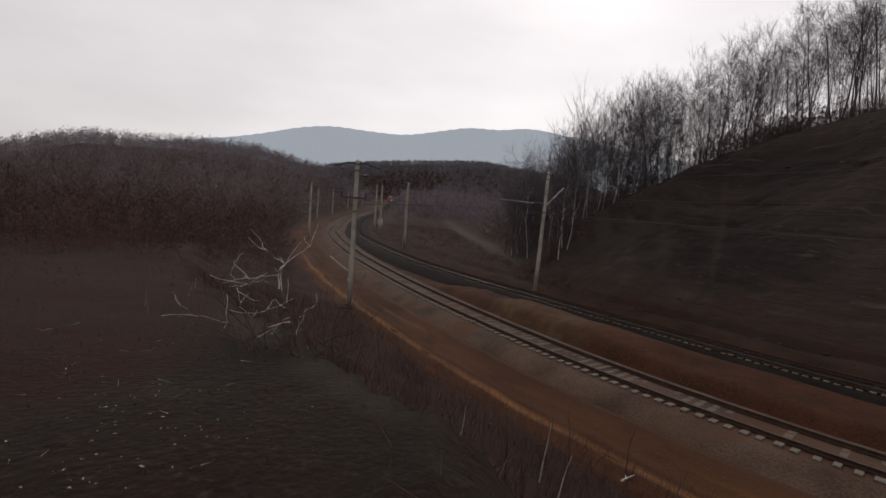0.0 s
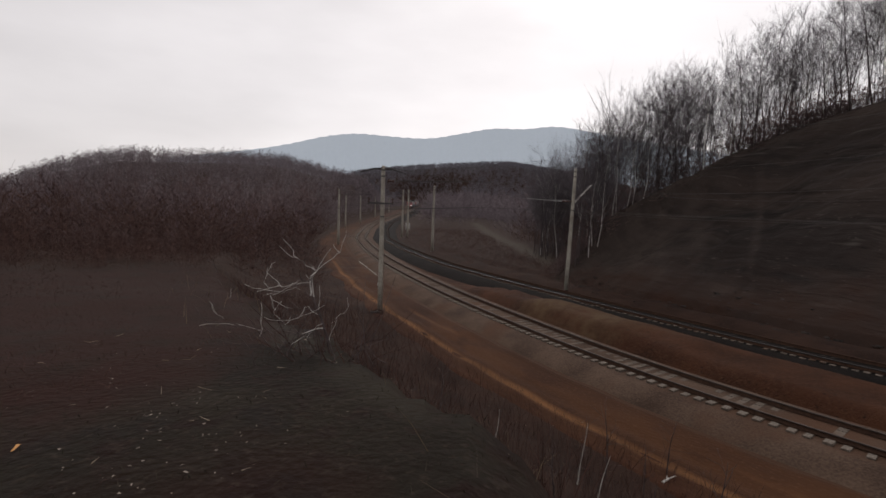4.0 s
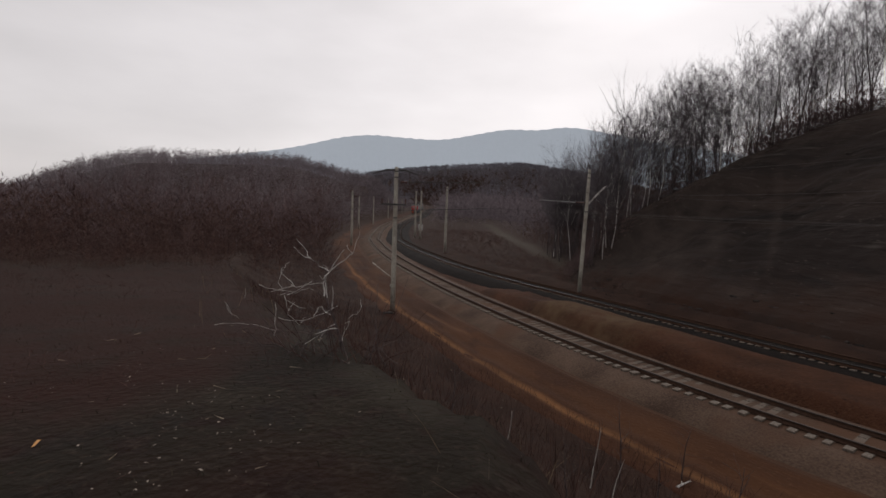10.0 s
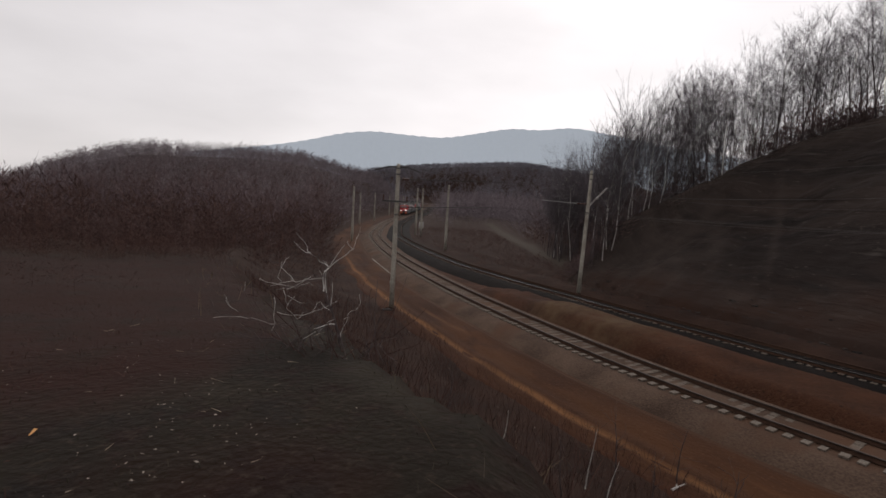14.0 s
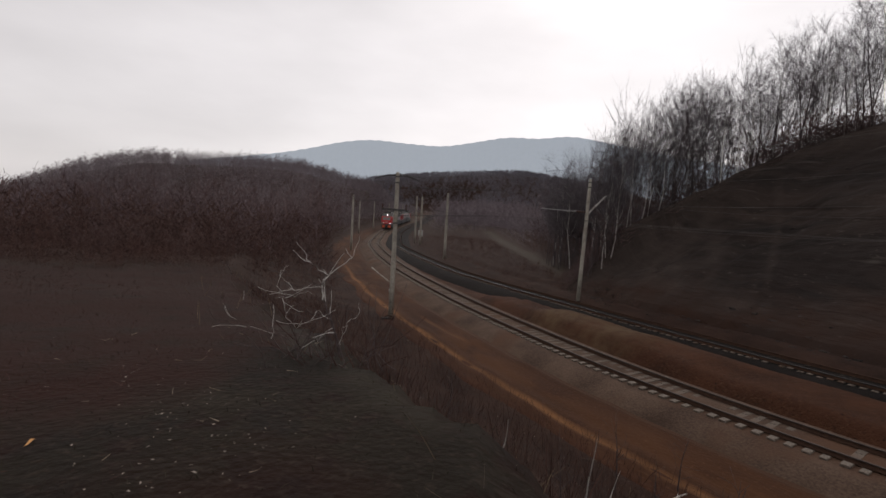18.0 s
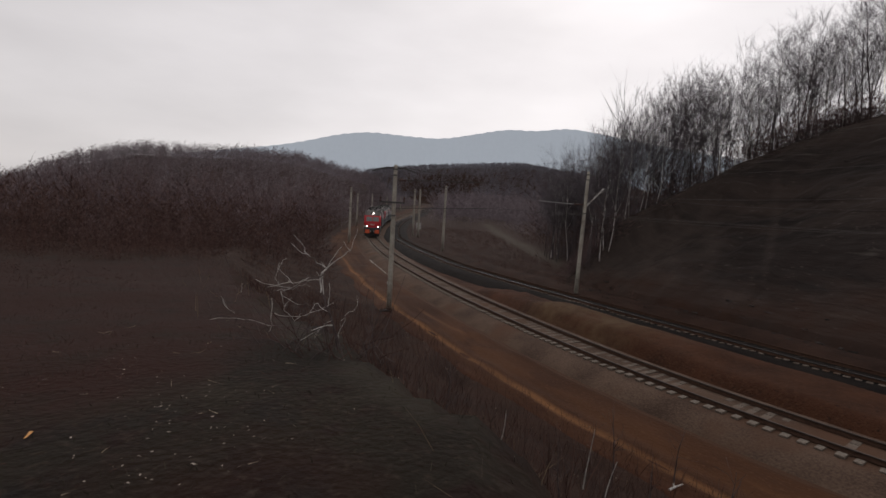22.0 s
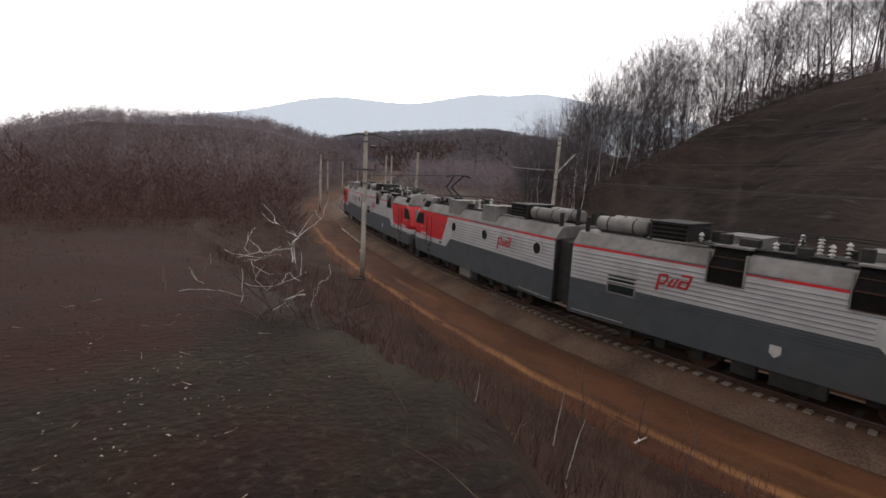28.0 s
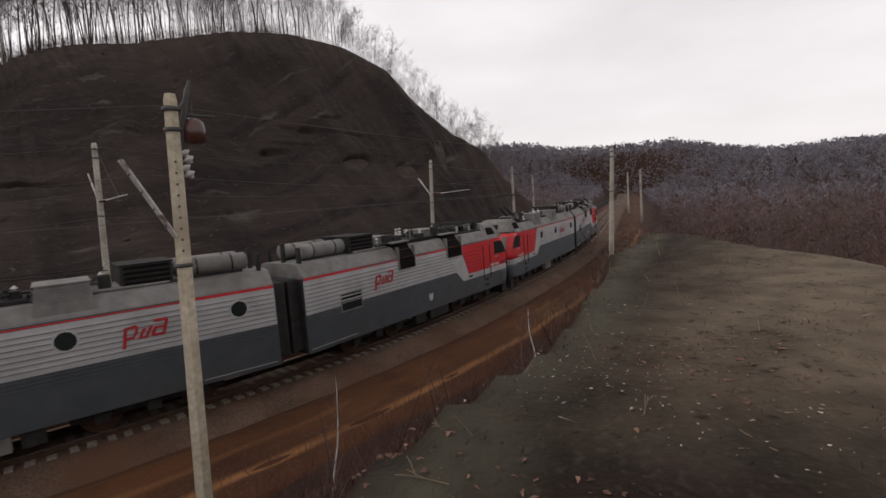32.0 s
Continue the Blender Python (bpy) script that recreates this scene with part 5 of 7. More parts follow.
        part("insulator", bm, PORCELAIN if int(u * 10) % 3 != 1 else LOCO_DARK, roof)
    for y in (-0.5, 0.78):
        part("busbar", tube(bmesh.new(), [(8.75 - 3.0, y, 5.15), (8.75 - 8.1, y, 5.32), (8.75 - 9.8, y, 5.25), (8.75 - 12.3, y, 5.2)], 0.025, 6), LOCO_DARK, roof)
    for u, y, w, h in ((7.9, 0.9, 0.3, 0.3), (6.2, -0.6, 0.5, 0.4), (7.2, -0.7, 0.3, 0.55), (10.3, -0.6, 0.6, 0.4), (11.2, -0.7, 0.35, 0.5), (12.0, 0.6, 0.35, 0.45), (2.4, 0.2, 0.3, 0.4), (3.6, 0.9, 0.4, 0.22), (3.0, 0.4, 0.35, 0.35), (4.9, -0.5, 0.5, 0.3), (5.4, 0.5, 0.25, 0.55), (2.75, -0.5, 0.3, 0.5), (8.7, -0.8, 0.4, 0.35), (9.6, 0.5, 0.5, 0.3)):
        block("switch_gear", u, u + w, y - 0.2, y + 0.2, 4.6, 4.6 + h, LOCO_DARK, roof, 0.03)
    rad = block("resistor_box", 12.6, 14.15, -0.95, 0.95, 4.56, 5.28, LOCO_DARK, roof, 0.02, "dark open-sided resistor box")
    for k in range(4):
        z = 4.62 + k * 0.17
        for sd in (-1, 1):
            block("slat", 12.7, 14.05, sd * 0.97 - 0.01, sd * 0.97 + 0.01, z, z + 0.1, LOUVRE, rad, 0.0)
    block("box_rim", 12.55, 14.2, -1.0, 1.0, 5.28, 5.32, LOCO_DARK, rad, 0.02)
    for y in (-0.62, 0.62):
        bm = bmesh.new()
        tube(bm, [(8.75 - 16.7, y, 4.93), (8.75 - 16.64, y, 4.93), (8.75 - 14.4, y, 4.93), (8.75 - 14.34, y, 4.93)], [0.24, 0.32, 0.32, 0.24], 16)
        tank = part("air_tank", bm, LOCO_ROOF, roof, "pale grey cylindrical air tank")
        for u in (14.9, 16.1):
            part("tank_strap", tube(bmesh.new(), [(8.75 - u, y, 4.93), (8.69 - u, y, 4.93)], 0.33, 16), LOCO_DARK, tank)
        block("tank_cradle", 14.5, 16.5, y - 0.15, y + 0.15, 4.54, 4.68, LOCO_DARK, tank, 0.0)
    for y in (-1.0, 0.0, 1.0):
        block("end_horn", 16.95, 17.1, y - 0.08, y + 0.08, 4.5, 5.35 - abs(y) * 0.2, LOCO_DARK, roof, 0.02)
    pantograph(roof, 4.15, raised)
    # nose
    for y in (-1, 1):
        bm = bmesh.new()
        k = [Vector((8.232, y * 0.05, 2.92)), Vector((8.2, y * 1.14, 2.92)), Vector((7.95, y * 1.14, 3.74)), Vector((7.984, y * 0.05, 3.74))]
        nrm = Vector((0.93, 0, 0.36)) * 0.03
        f = [bm.verts.new(p) for p in k] + [bm.verts.new(p + nrm) for p in k]
        for q in ((0, 1, 2, 3), (7, 6, 5, 4), (0, 4, 5, 1), (1, 5, 6, 2), (2, 6, 7, 3), (3, 7, 4, 0)):
            bm.faces.new([f[i] for i in q])
        bmesh.ops.recalc_face_normals(bm, faces=bm.faces)
        pane = part("windscreen", bm, SCREEN, body, "windscreen pane with a painted pale reflection")
        part("wiper", tube(bmesh.new(), [(8.25, y * 0.35, 2.9), (8.2, y * 0.6, 3.08)], 0.01, 5), LOCO_DARK, pane)
        part("headlamp_rim", tube(bmesh.new(), [(8.2, y * 1.02, 1.98), (8.36, y * 1.02, 1.98)], 0.18, 14), LOCO_DARK, body)
        part("headlamp", tube(bmesh.new(), [(8.36, y * 1.02, 1.98), (8.375, y * 1.02, 1.98)], 0.09, 14), LAMP if lit else GLASS, body, "lit lower headlamp" if lit else "unlit lower headlamp")
        part("buffer_panel", box(bmesh.new(), 8.0, 8.3, y * 0.88 - 0.4, y * 0.88 + 0.4, 0.72, 1.42, 0.03), LOCO_ORANGE if lit else LOCO_DARK, body, "red-orange buffer panel" if lit else "black buffer panel")
    front = part("front_panel", box(bmesh.new(), 8.305, 8.326, -1.02, 1.02, 1.78, 2.5, 0.005), LOCO_RED, body, "red panel between the headlamps")
    for k in range(4):
        part("front_emblem", box(bmesh.new(), 8.32, 8.335, -0.42 + k * 0.22, -0.28 + k * 0.22, 2.2, 2.42, 0.0), PORCELAIN, front, "white emblem strokes")
    part("number_plate", box(bmesh.new(), 8.3, 8.35, -0.4, 0.4, 0.98, 1.25, 0.01), LOCO_DARK, body)
    for k in range(5):
        part("number_mark", box(bmesh.new(), 8.35, 8.355, -0.33 + k * 0.14, -0.24 + k * 0.14, 1.03, 1.2, 0.0), PORCELAIN, body)
    part("snow_plough", prism(bmesh.new(), [(7.6, 0.2), (8.25, 0.2), (8.1, 0.85), (7.6, 0.85)], -1.35, 1.35), LOCO_DARK, body)
    # couplers, gangway and end wall
    for x0, x1 in ((8.1, 8.73), (-8.73, -8.3)):
        part("coupler", box(bmesh.new(), x0, x1, -0.18, 0.18, 0.88, 1.22, 0.04), LOCO_DARK, body)
    part("gangway", box(bmesh.new(), -9.12, -8.6, -1.25, 1.25, 1.0, 3.95, 0.08), LOCO_DARK, body, "black gangway bellows")
    part("end_door_frame", box(bmesh.new(), -8.66, -8.59, -1.5, 1.5, 0.9, 3.9, 0.0), LOCO_DARK, body)
    # bogies and underfloor gear
    for bx in (-4.3, 4.3):
        bogie = part("bogie", box(bmesh.new(), bx - 2.3, bx + 2.3, -1.15, 1.15, 0.55, 0.82, 0.05), LOCO_DARK, loco, "grimy black bogie")
        for x in (bx - 1.45, bx + 1.45):
            wheelset(bogie, x)
        for y in (-1.2, 1.2):
            for x in (bx - 1.45, bx, bx + 1.45):
                part("axle_box", box(bmesh.new(), x - 0.22, x + 0.22, y - 0.12, y + 0.12, 0.4, 0.8, 0.04), LOCO_DARK, bogie)
    for u0, u1, y in ((7.6, 9.2, -1.35), (8.0, 9.4, 1.35), (9.6, 10.4, -1.3), (9.6, 10.2, 1.3)):
        block("underfloor_box", u0, u1, y - 0.15, y + 0.15, 0.35, 0.84, LOCO_ROOF if u0 == 8.0 else LOCO_DARK, loco, 0.03)
    return loco


base_section = section("red, white and grey electric locomotive section, lit headlamps", False, True)
SECTIONS = [base_section]
# second section carries the raised pantograph
second = section("red, white and grey locomotive section with raised pantograph", True)
SECTIONS.append(second)
third = section("red, white and grey locomotive section, unlit, coupled cab to cab")
SECTIONS += [third, copy_thing(third, Matrix.Identity(4))]
tagged(SECTIONS[3], "red, white and grey locomotive section closing the train")

# where the front of the train is, by its arc length: a nearly steady speed, a little behind it up the valley
TRAIN_S30, TRAIN_V = S_CAM + 35.1, 13.8
LATE_T, LATE = [0, 10, 14, 18, 20, 22.5, 24, 25, 26.5, 28, 32], [4, 5, 7, 9, 9, 6, 4.7, 3.2, 1, 0, 0]
SLACK = (0.3, -0.3, 0.1, -0.3)                 # how each section sits in its couplers


def train_front(t):
    return TRAIN_S30 + TRAIN_V * (t - 30) - float(np.interp(t, LATE_T, LATE))


def section_pose(front_s, turned):
    """The pose of a section whose leading end stands at front_s."""
    a, _ = on_line(np.array([front_s - 4.4]))
    b, _ = on_line(np.array([front_s - 13.1]))
    a, b = Vector(a[0]), Vector(b[0])
    e = (a - b).normalized()
    mid = (a + b) / 2
    yaw = math.degrees(math.atan2(e.y, e.x))
    pitch = math.degrees(math.asin(e.z))
    return pose(mid.x, mid.y, mid.z, 0, pitch if turned else -pitch, yaw + (180 if turned else 0))


# ---------------------------------------------------------------- bare trees
def grow(rng, height, birch=False, detail=1.0, lean=0.0):
    """Corners and triangles of a bare tree: (trunk and limbs), (twigs)."""
    wood_v, wood_f, twig_v, twig_f = [], [], [], []

    def limb(p0, p1, r0, r1, sides):
        p0, p1 = np.array(p0), np.array(p1)
        ax = p1 - p0
        ax = ax / (np.linalg.norm(ax) + 1e-9)
        u = np.cross(ax, (0.3, 0.9, 0.1))
        u /= np.linalg.norm(u)
        w = np.cross(ax, u)
        n0 = len(wood_v)
        for p, r in ((p0, r0), (p1, r1)):
            for k in range(sides):
                a = 2 * math.pi * k / sides
                wood_v.append(p + r * (u * math.cos(a) + w * math.sin(a)))
        for k in range(sides):
            a, b = n0 + k, n0 + (k + 1) % sides
            wood_f.append((a, b, b + sides)), wood_f.append((a, b + sides, a + sides))

    def twig(p, way, length, width):
        side = np.cross(way, rng.normal(size=3))
        side = side / (np.linalg.norm(side) + 1e-9) * width
        n0 = len(twig_v)
        twig_v.extend((p - side, p + side, p + way * length + rng.normal(0, 0.1 * length, 3)))
        twig_f.append((n0, n0 + 1, n0 + 2))

    def branch(p, way, length, r, level):
        n = 4 - level
        pts = [np.array(p, float)]
        w = np.array(way, float)
        for k in range(n):
            w = w + rng.normal(0, 0.1 if level == 0 else 0.2, 3) + (0, 0, 0.06 + 0.06 * level)
            w /= np.linalg.norm(w)
            pts.append(pts[-1] + w * length / n)
        for k in range(n):
            limb(pts[k], pts[k + 1], r * (1 - 0.8 * k / n), r * (1 - 0.8 * (k + 1) / n), 6 if level == 0 else (4 if level == 1 else 3))
        if level < 2:
            count = int((13 if level == 0 else 5) * detail)
            for j in range(count):
                u = rng.uniform(0.36 if level == 0 else 0.2, 1.0)
                k = min(int(u * n), n - 1)
                q = pts[k] + (pts[k + 1] - pts[k]) * (u * n - k)
                a = rng.uniform(0, 2 * math.pi)
                spread = rng.uniform(0.45, 0.95) if level == 0 else rng.uniform(0.4, 1.1)
                side = np.array([math.cos(a), math.sin(a), 0])
                ww = w * 0.9 + side * spread
                branch(q, ww / np.linalg.norm(ww), length * rng.uniform(0.26, 0.46) * (1.15 - 0.55 * u if level == 0 else 1.1), r * rng.uniform(0.2, 0.33), level + 1)
        for j in range(int((10 if level == 2 else 9) * detail)):
            u = rng.uniform(0.3, 1.0)
            k = min(int(u * n), n - 1)
            q = pts[k] + (pts[k + 1] - pts[k]) * (u * n - k)
            if level == 0 and u < 0.55:
                continue
            way2 = w + rng.normal(0, 0.55, 3)
            twig(q, way2 / np.linalg.norm(way2), rng.uniform(0.8, 2.0) * height / 13, 0.007)

    branch((0, 0, -0.3), (lean, rng.normal(0, 0.05), 1), height, height * 0.006 if birch else height * 0.0068, 0)
    return (np.array(wood_v), np.array(wood_f)), (np.array(twig_v), np.array(twig_f))


rng = np.random.default_rng(11)
TREE_KINDS = []
for k in range(7):
    birch = k in (2, 5)
    wood, twigs = grow(rng, 13.0, birch, 1.0)
    t = thing("bare_tree", "slender bare white birch on the hilltop" if birch else "slender bare grey tree on the hilltop", "tree", group="trees above the cutting")
    a = bare("trunk", *wood, BIRCH if birch else HILL_BARK)
    b = bare("crown", *twigs, TWIG)
    a.parent, b.parent = t, t
    TREE_KINDS.append(t)


def plant(kinds, spots, used):
    for x, y, s, turn in spots:
        k = int(rng.integers(len(kinds)))
        z = ground_at(x, y)
        m = Matrix.Translation((x, y, z - 0.1)) @ Matrix.Rotation(turn, 4, "Z") @ Matrix.Rotation(rng.normal(0, 0.04), 4, "X") @ Matrix.Scale(s, 4)
        if k not in used:
            used.add(k)
            kinds[k].matrix_basis = m
            kinds[k].scale = (s, s, s)
        else:
            c = copy_thing(kinds[k], m)
            c.matrix_basis = m


def crest_spots():
    spots = []
    for az in np.arange(12.5, 92, 0.7):
        for row in range(2):
            a = az + rng.normal(0, 0.3)
            o = np.interp(a, [c[0] for c in CREST], [c[1] for c in CREST])
            near = np.interp(a, [18, 24, 34], [0.1, 0.22, 1.0])          # the hill falls away at once behind its low end
            r = o + ((0.8, 5.5)[row] + abs(rng.normal(0, 1.6))) * near + (2.5 if a > 76 else 0) - np.interp(a, [19, 25], [1.6, 0.0])
            s = rng.uniform(0.85, 1.15) * np.interp(a, [13, 18, 21, 25, 29, 40, 62, 70, 79, 92], [0.66, 0.82, 0.95, 0.8, 0.8, 0.95, 0.95, 0.82, 0.62, 0.54])
            spots.append((r * math.sin(radians(a)), r * math.cos(radians(a)), s, rng.uniform(0, 6.28)))
    return spots


plant(TREE_KINDS, crest_spots(), set())


# a taller thicket where the cutting runs out
spots = []
for k in range(54):
    a, r = rng.uniform(6.4, 22), rng.uniform(66, 90)
    spots.append((r * math.sin(radians(a)), r * math.cos(radians(a)), rng.uniform(0.8, 1.1) * np.interp(a, [6, 8, 12, 15, 22], [0.8, 1.0, 1.06, 0.86, 0.74]), rng.uniform(0, 6.28)))
plant(TREE_KINDS, spots, set(range(7)))


# woods too many to count: small trees joined in one mesh
def wood_of(name, label, spots, heights, variants, mat_wood, mat_twig, category="woods"):
    """Joins copies of small trees; spots: x, y; heights."""
    z = terrain(spots[:, 0], spots[:, 1])
    parent = thing(name, label, category, kind="stuff")
    for which, mat in ((0, mat_wood), (1, mat_twig)):
        vs, fs, n = [], [], 0
        for i, (x, y) in enumerate(spots):
            v, f = variants[i % len(variants)][which]
            a, s = (i * 2.399) % 6.283, heights[i] / 10.0
            ca, sa = math.cos(a) * s, math.sin(a) * s
            vs.append(np.stack([v[:, 0] * ca - v[:, 1] * sa + x, v[:, 0] * sa + v[:, 1] * ca + y, v[:, 2] * s + z[i]], 1))
            fs.append(f + n)
            n += len(v)
        ob = bare("trunks" if which == 0 else "twigs", np.concatenate(vs), np.concatenate(fs), mat)
        ob.parent = parent
        tagged(ob, kind="stuff")


def far_tree(rng, limbs, twigs, spread, width=0.022, trunk=0.13, low=0.3):
    """A cheap tree 10 m high: a trunk of three sides, a few limbs and broad sprays of twigs."""
    wv, wf, tv, tf = [], [], [], []

    def spike(p, q, r):
        p, q = np.array(p), np.array(q)
        u = np.cross(q - p, (0.2, 0.9, 0.3))
        u = u / np.linalg.norm(u) * r
        w = np.cross(q - p, u)
        w = w / np.linalg.norm(w) * r
        n = len(wv)
        wv.extend((p + u, p - 0.5 * u + 0.87 * w, p - 0.5 * u - 0.87 * w, q))
        wf.extend(((n, n + 1, n + 3), (n + 1, n + 2, n + 3), (n + 2, n, n + 3)))
    top = np.array([rng.normal(0, 0.5), rng.normal(0, 0.5), 10.0])
    spike((0, 0, -0.3), top, trunk)
    for k in range(limbs):
        u = rng.uniform(low, 0.9)
        p = top * u
        a = rng.uniform(0, 6.28)
        q = p + np.array([math.cos(a) * spread * (1.15 - u), math.sin(a) * spread * (1.15 - u), rng.uniform(1.0, 2.6)])
        spike(p, q, trunk * 0.35)
        for j in range(twigs):
            b = p + (q - p) * rng.uniform(0.3, 1)
            w = (q - p) / np.linalg.norm(q - p) + rng.normal(0, 0.5, 3) + (0, 0, 0.3)
            e = b + w * rng.uniform(0.5, 1.3)
            sd = np.cross(w, rng.normal(size=3))
            sd = sd / np.linalg.norm(sd) * width
            n = len(tv)
            tv.extend((b - sd, b + sd, e))
            tf.append((n, n + 1, n + 2))
    return (np.array(wv), np.array(wf)), (np.array(tv), np.array(tf))


mid_kinds = [far_tree(rng, 10, 5, 3.8, 0.08, 0.025, 0.04) for k in range(8)]
ridge_kinds = [far_tree(rng, 7, 4, 4.6, 0.55, 0.2, 0.03) for k in range(6)]
broad_kinds = [far_tree(rng, 10, 5, 4.4, 0.085, 0.05, 0.05) for k in range(6)]
slim_kinds = [far_tree(rng, 18, 8, 3.4, 0.009, 0.055, 0.38) for k in range(8)]
bush_kinds = [far_tree(rng, 9, 4, 6.0, 0.06, 0.06, 0.02) for k in range(6)]
weed_kinds = [far_tree(rng, 8, 3, 8.0, 0.12, 0.09, 0.02) for k in range(6)]


def scatter(n, test, x0, x1, y0, y1):
    p = np.stack([rng.uniform(x0, x1, n), rng.uniform(y0, y1, n)], 1)
    d, s, zt, sep = track_frame(p[:, 0], p[:, 1])
    p = p[test(p[:, 0], p[:, 1], d, sep)]
    return p[trail_gap(p[:, 0], p[:, 1]) > 2.5]


def before_trail(x, y):
    """Open ground between the second track and the trail."""
    return (x < np.interp(y, [b for a, b in TRAIL[::-1]], [a for a, b in TRAIL[::-1]]) + 2) & (y > 40) & (y < 150)


def bearing(x, y):
    return np.degrees(np.arctan2(x, y))


# valley and hill woods ahead, beside the near track
spots = scatter(21000, lambda x, y, d, sep: (d > 9) & (np.hypot(x, y) > 34 + 9 * lumps(x, y, 8, 91)) & (bearing(x, y) > -75) & (np.hypot(x + 60, y - 110) < 235), -300, 10, 15, 345)
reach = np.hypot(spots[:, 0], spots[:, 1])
# farther trees get the haze-tinted twig colours
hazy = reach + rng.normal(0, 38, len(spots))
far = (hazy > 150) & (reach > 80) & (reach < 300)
wood_of("bare_woods", "bare woods over the top of the hill, lilac haze tint", spots[far], rng.uniform(4.2, 7.0, far.sum()), broad_kinds, LILAC_HAZE_TWIG, LILAC_HAZE_TWIG)
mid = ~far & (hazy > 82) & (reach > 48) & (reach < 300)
wood_of("bare_woods", "grey-brown bare woods on the middle of the hillside, slight haze tint", spots[mid], rng.uniform(4.4, 8.2, mid.sum()) * np.clip((reach[mid] - 10) / 75, 0.4, 1), mid_kinds, MID_HAZE_TWIG, MID_HAZE_TWIG)
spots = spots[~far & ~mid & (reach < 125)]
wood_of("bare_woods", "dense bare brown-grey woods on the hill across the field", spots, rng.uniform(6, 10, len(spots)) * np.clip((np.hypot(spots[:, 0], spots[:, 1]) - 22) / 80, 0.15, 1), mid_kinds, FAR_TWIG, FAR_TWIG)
# woods beyond the far track, left of the cutting, and up the valley
spots = scatter(5200, lambda x, y, d, sep: (-d > sep + 8) & (bearing(x, y) < 14) & (y > 52) & ~((y < 100) & (bearing(x, y) > 12)) & ~before_trail(x, y), -60, 150, 50, 420)
# haze up the valley painted in by twig tone, stepped with distance
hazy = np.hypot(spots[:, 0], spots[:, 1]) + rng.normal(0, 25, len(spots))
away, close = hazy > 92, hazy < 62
for some, mat, label in ((away, LILAC_HAZE_TWIG, "bare woods up the valley beyond the railway, lilac haze tint"), (~away & ~close, MID_HAZE_TWIG, "grey-brown bare woods beyond the railway, slight haze tint"), (close, FAR_TWIG, "dark bare woods in the valley beyond the railway")):
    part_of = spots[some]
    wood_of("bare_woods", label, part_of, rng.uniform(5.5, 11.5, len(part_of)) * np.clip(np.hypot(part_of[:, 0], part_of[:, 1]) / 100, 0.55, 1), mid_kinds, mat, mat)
# reddish scrub at the foot of the woods and beside the line
spots = scatter(15000, lambda x, y, d, sep: (((d > 8.6) & (np.hypot(x, y) > 21 + np.abs(rng.normal(0, 7, len(x))) + 4 * lumps(x, y, 6, 17))) | ((-d > sep + 6) & (y > 48) & (bearing(x, y) < 12) & ~before_trail(x, y))) & (np.hypot(x, y) < 130) & (rng.random(len(x)) < 1.3 - np.hypot(x, y) / 130), -110, 40, 12, 125)
wood_of("scrub", "dense reddish-brown leafless scrub at the edge of the woods", spots, (0.6 + 3.6 * rng.random(len(spots)) ** 1.9) * np.clip((np.hypot(spots[:, 0], spots[:, 1]) - 15) / 30, 0.22, 1.5), bush_kinds, BRUSH, BRUSH, "bushes")
spots = scatter(5000, lambda x, y, d, sep: (d > 9) & (np.hypot(x, y) > 24) & (bearing(x, y) > 92) & (np.hypot(x, y) < 120), 5, 130, -110, 20)
wood_of("scrub", "reddish-brown scrub along the bank down the line", spots, rng.uniform(1.2, 4.0, len(spots)), bush_kinds, BARK, BRUSH, "bushes")
# distant ridges, their haze put into the twig colour
spots = scatter(8000, lambda x, y, d, sep: (np.abs(d) > 30) & (np.hypot(x, y) > 430) & (y < 660), -160, 140, 420, 660)
wood_of("bare_woods", "bare woods on the distant ridge up the valley", spots, rng.uniform(4, 6, len(spots)), ridge_kinds, RIDGE_HAZE_TWIG, RIDGE_HAZE_TWIG)
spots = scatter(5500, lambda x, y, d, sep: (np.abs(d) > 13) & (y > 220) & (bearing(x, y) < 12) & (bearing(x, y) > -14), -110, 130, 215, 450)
wood_of("bare_woods", "bare woods on the rise that closes the curve, lilac haze tint", spots, rng.uniform(3.5, 6, len(spots)), ridge_kinds, LILAC_HAZE_TWIG, LILAC_HAZE_TWIG)
# woods down the line; with distance their twig colour carries the haze
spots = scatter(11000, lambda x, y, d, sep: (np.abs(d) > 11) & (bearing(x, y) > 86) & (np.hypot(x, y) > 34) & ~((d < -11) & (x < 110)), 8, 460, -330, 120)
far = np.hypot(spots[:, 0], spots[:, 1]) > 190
wood_of("bare_woods", "bare woods on the hills down the valley, pale haze tint", spots[far], rng.uniform(4, 6.5, far.sum()), ridge_kinds, RIDGE_HAZE_TWIG, RIDGE_HAZE_TWIG)
spots = spots[~far]
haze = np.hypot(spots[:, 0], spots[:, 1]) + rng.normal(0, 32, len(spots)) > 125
for some, mat, label in ((haze, MID_HAZE_TWIG, "grey-brown bare woods farther down the valley, slight haze tint"), (~haze, FAR_TWIG, "bare brown woods along the line down the valley")):
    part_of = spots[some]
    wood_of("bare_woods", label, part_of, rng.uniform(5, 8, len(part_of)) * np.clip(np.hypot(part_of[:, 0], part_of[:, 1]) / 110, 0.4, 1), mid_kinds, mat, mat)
spots = scatter(6000, lambda x, y, d, sep: (np.abs(d) > 14) & (bearing(x, y) > 85) & (bearing(x, y) < 136) & (np.hypot(x, y) > 270) & (np.hypot(x, y) < 415), 150, 420, -300, 40)
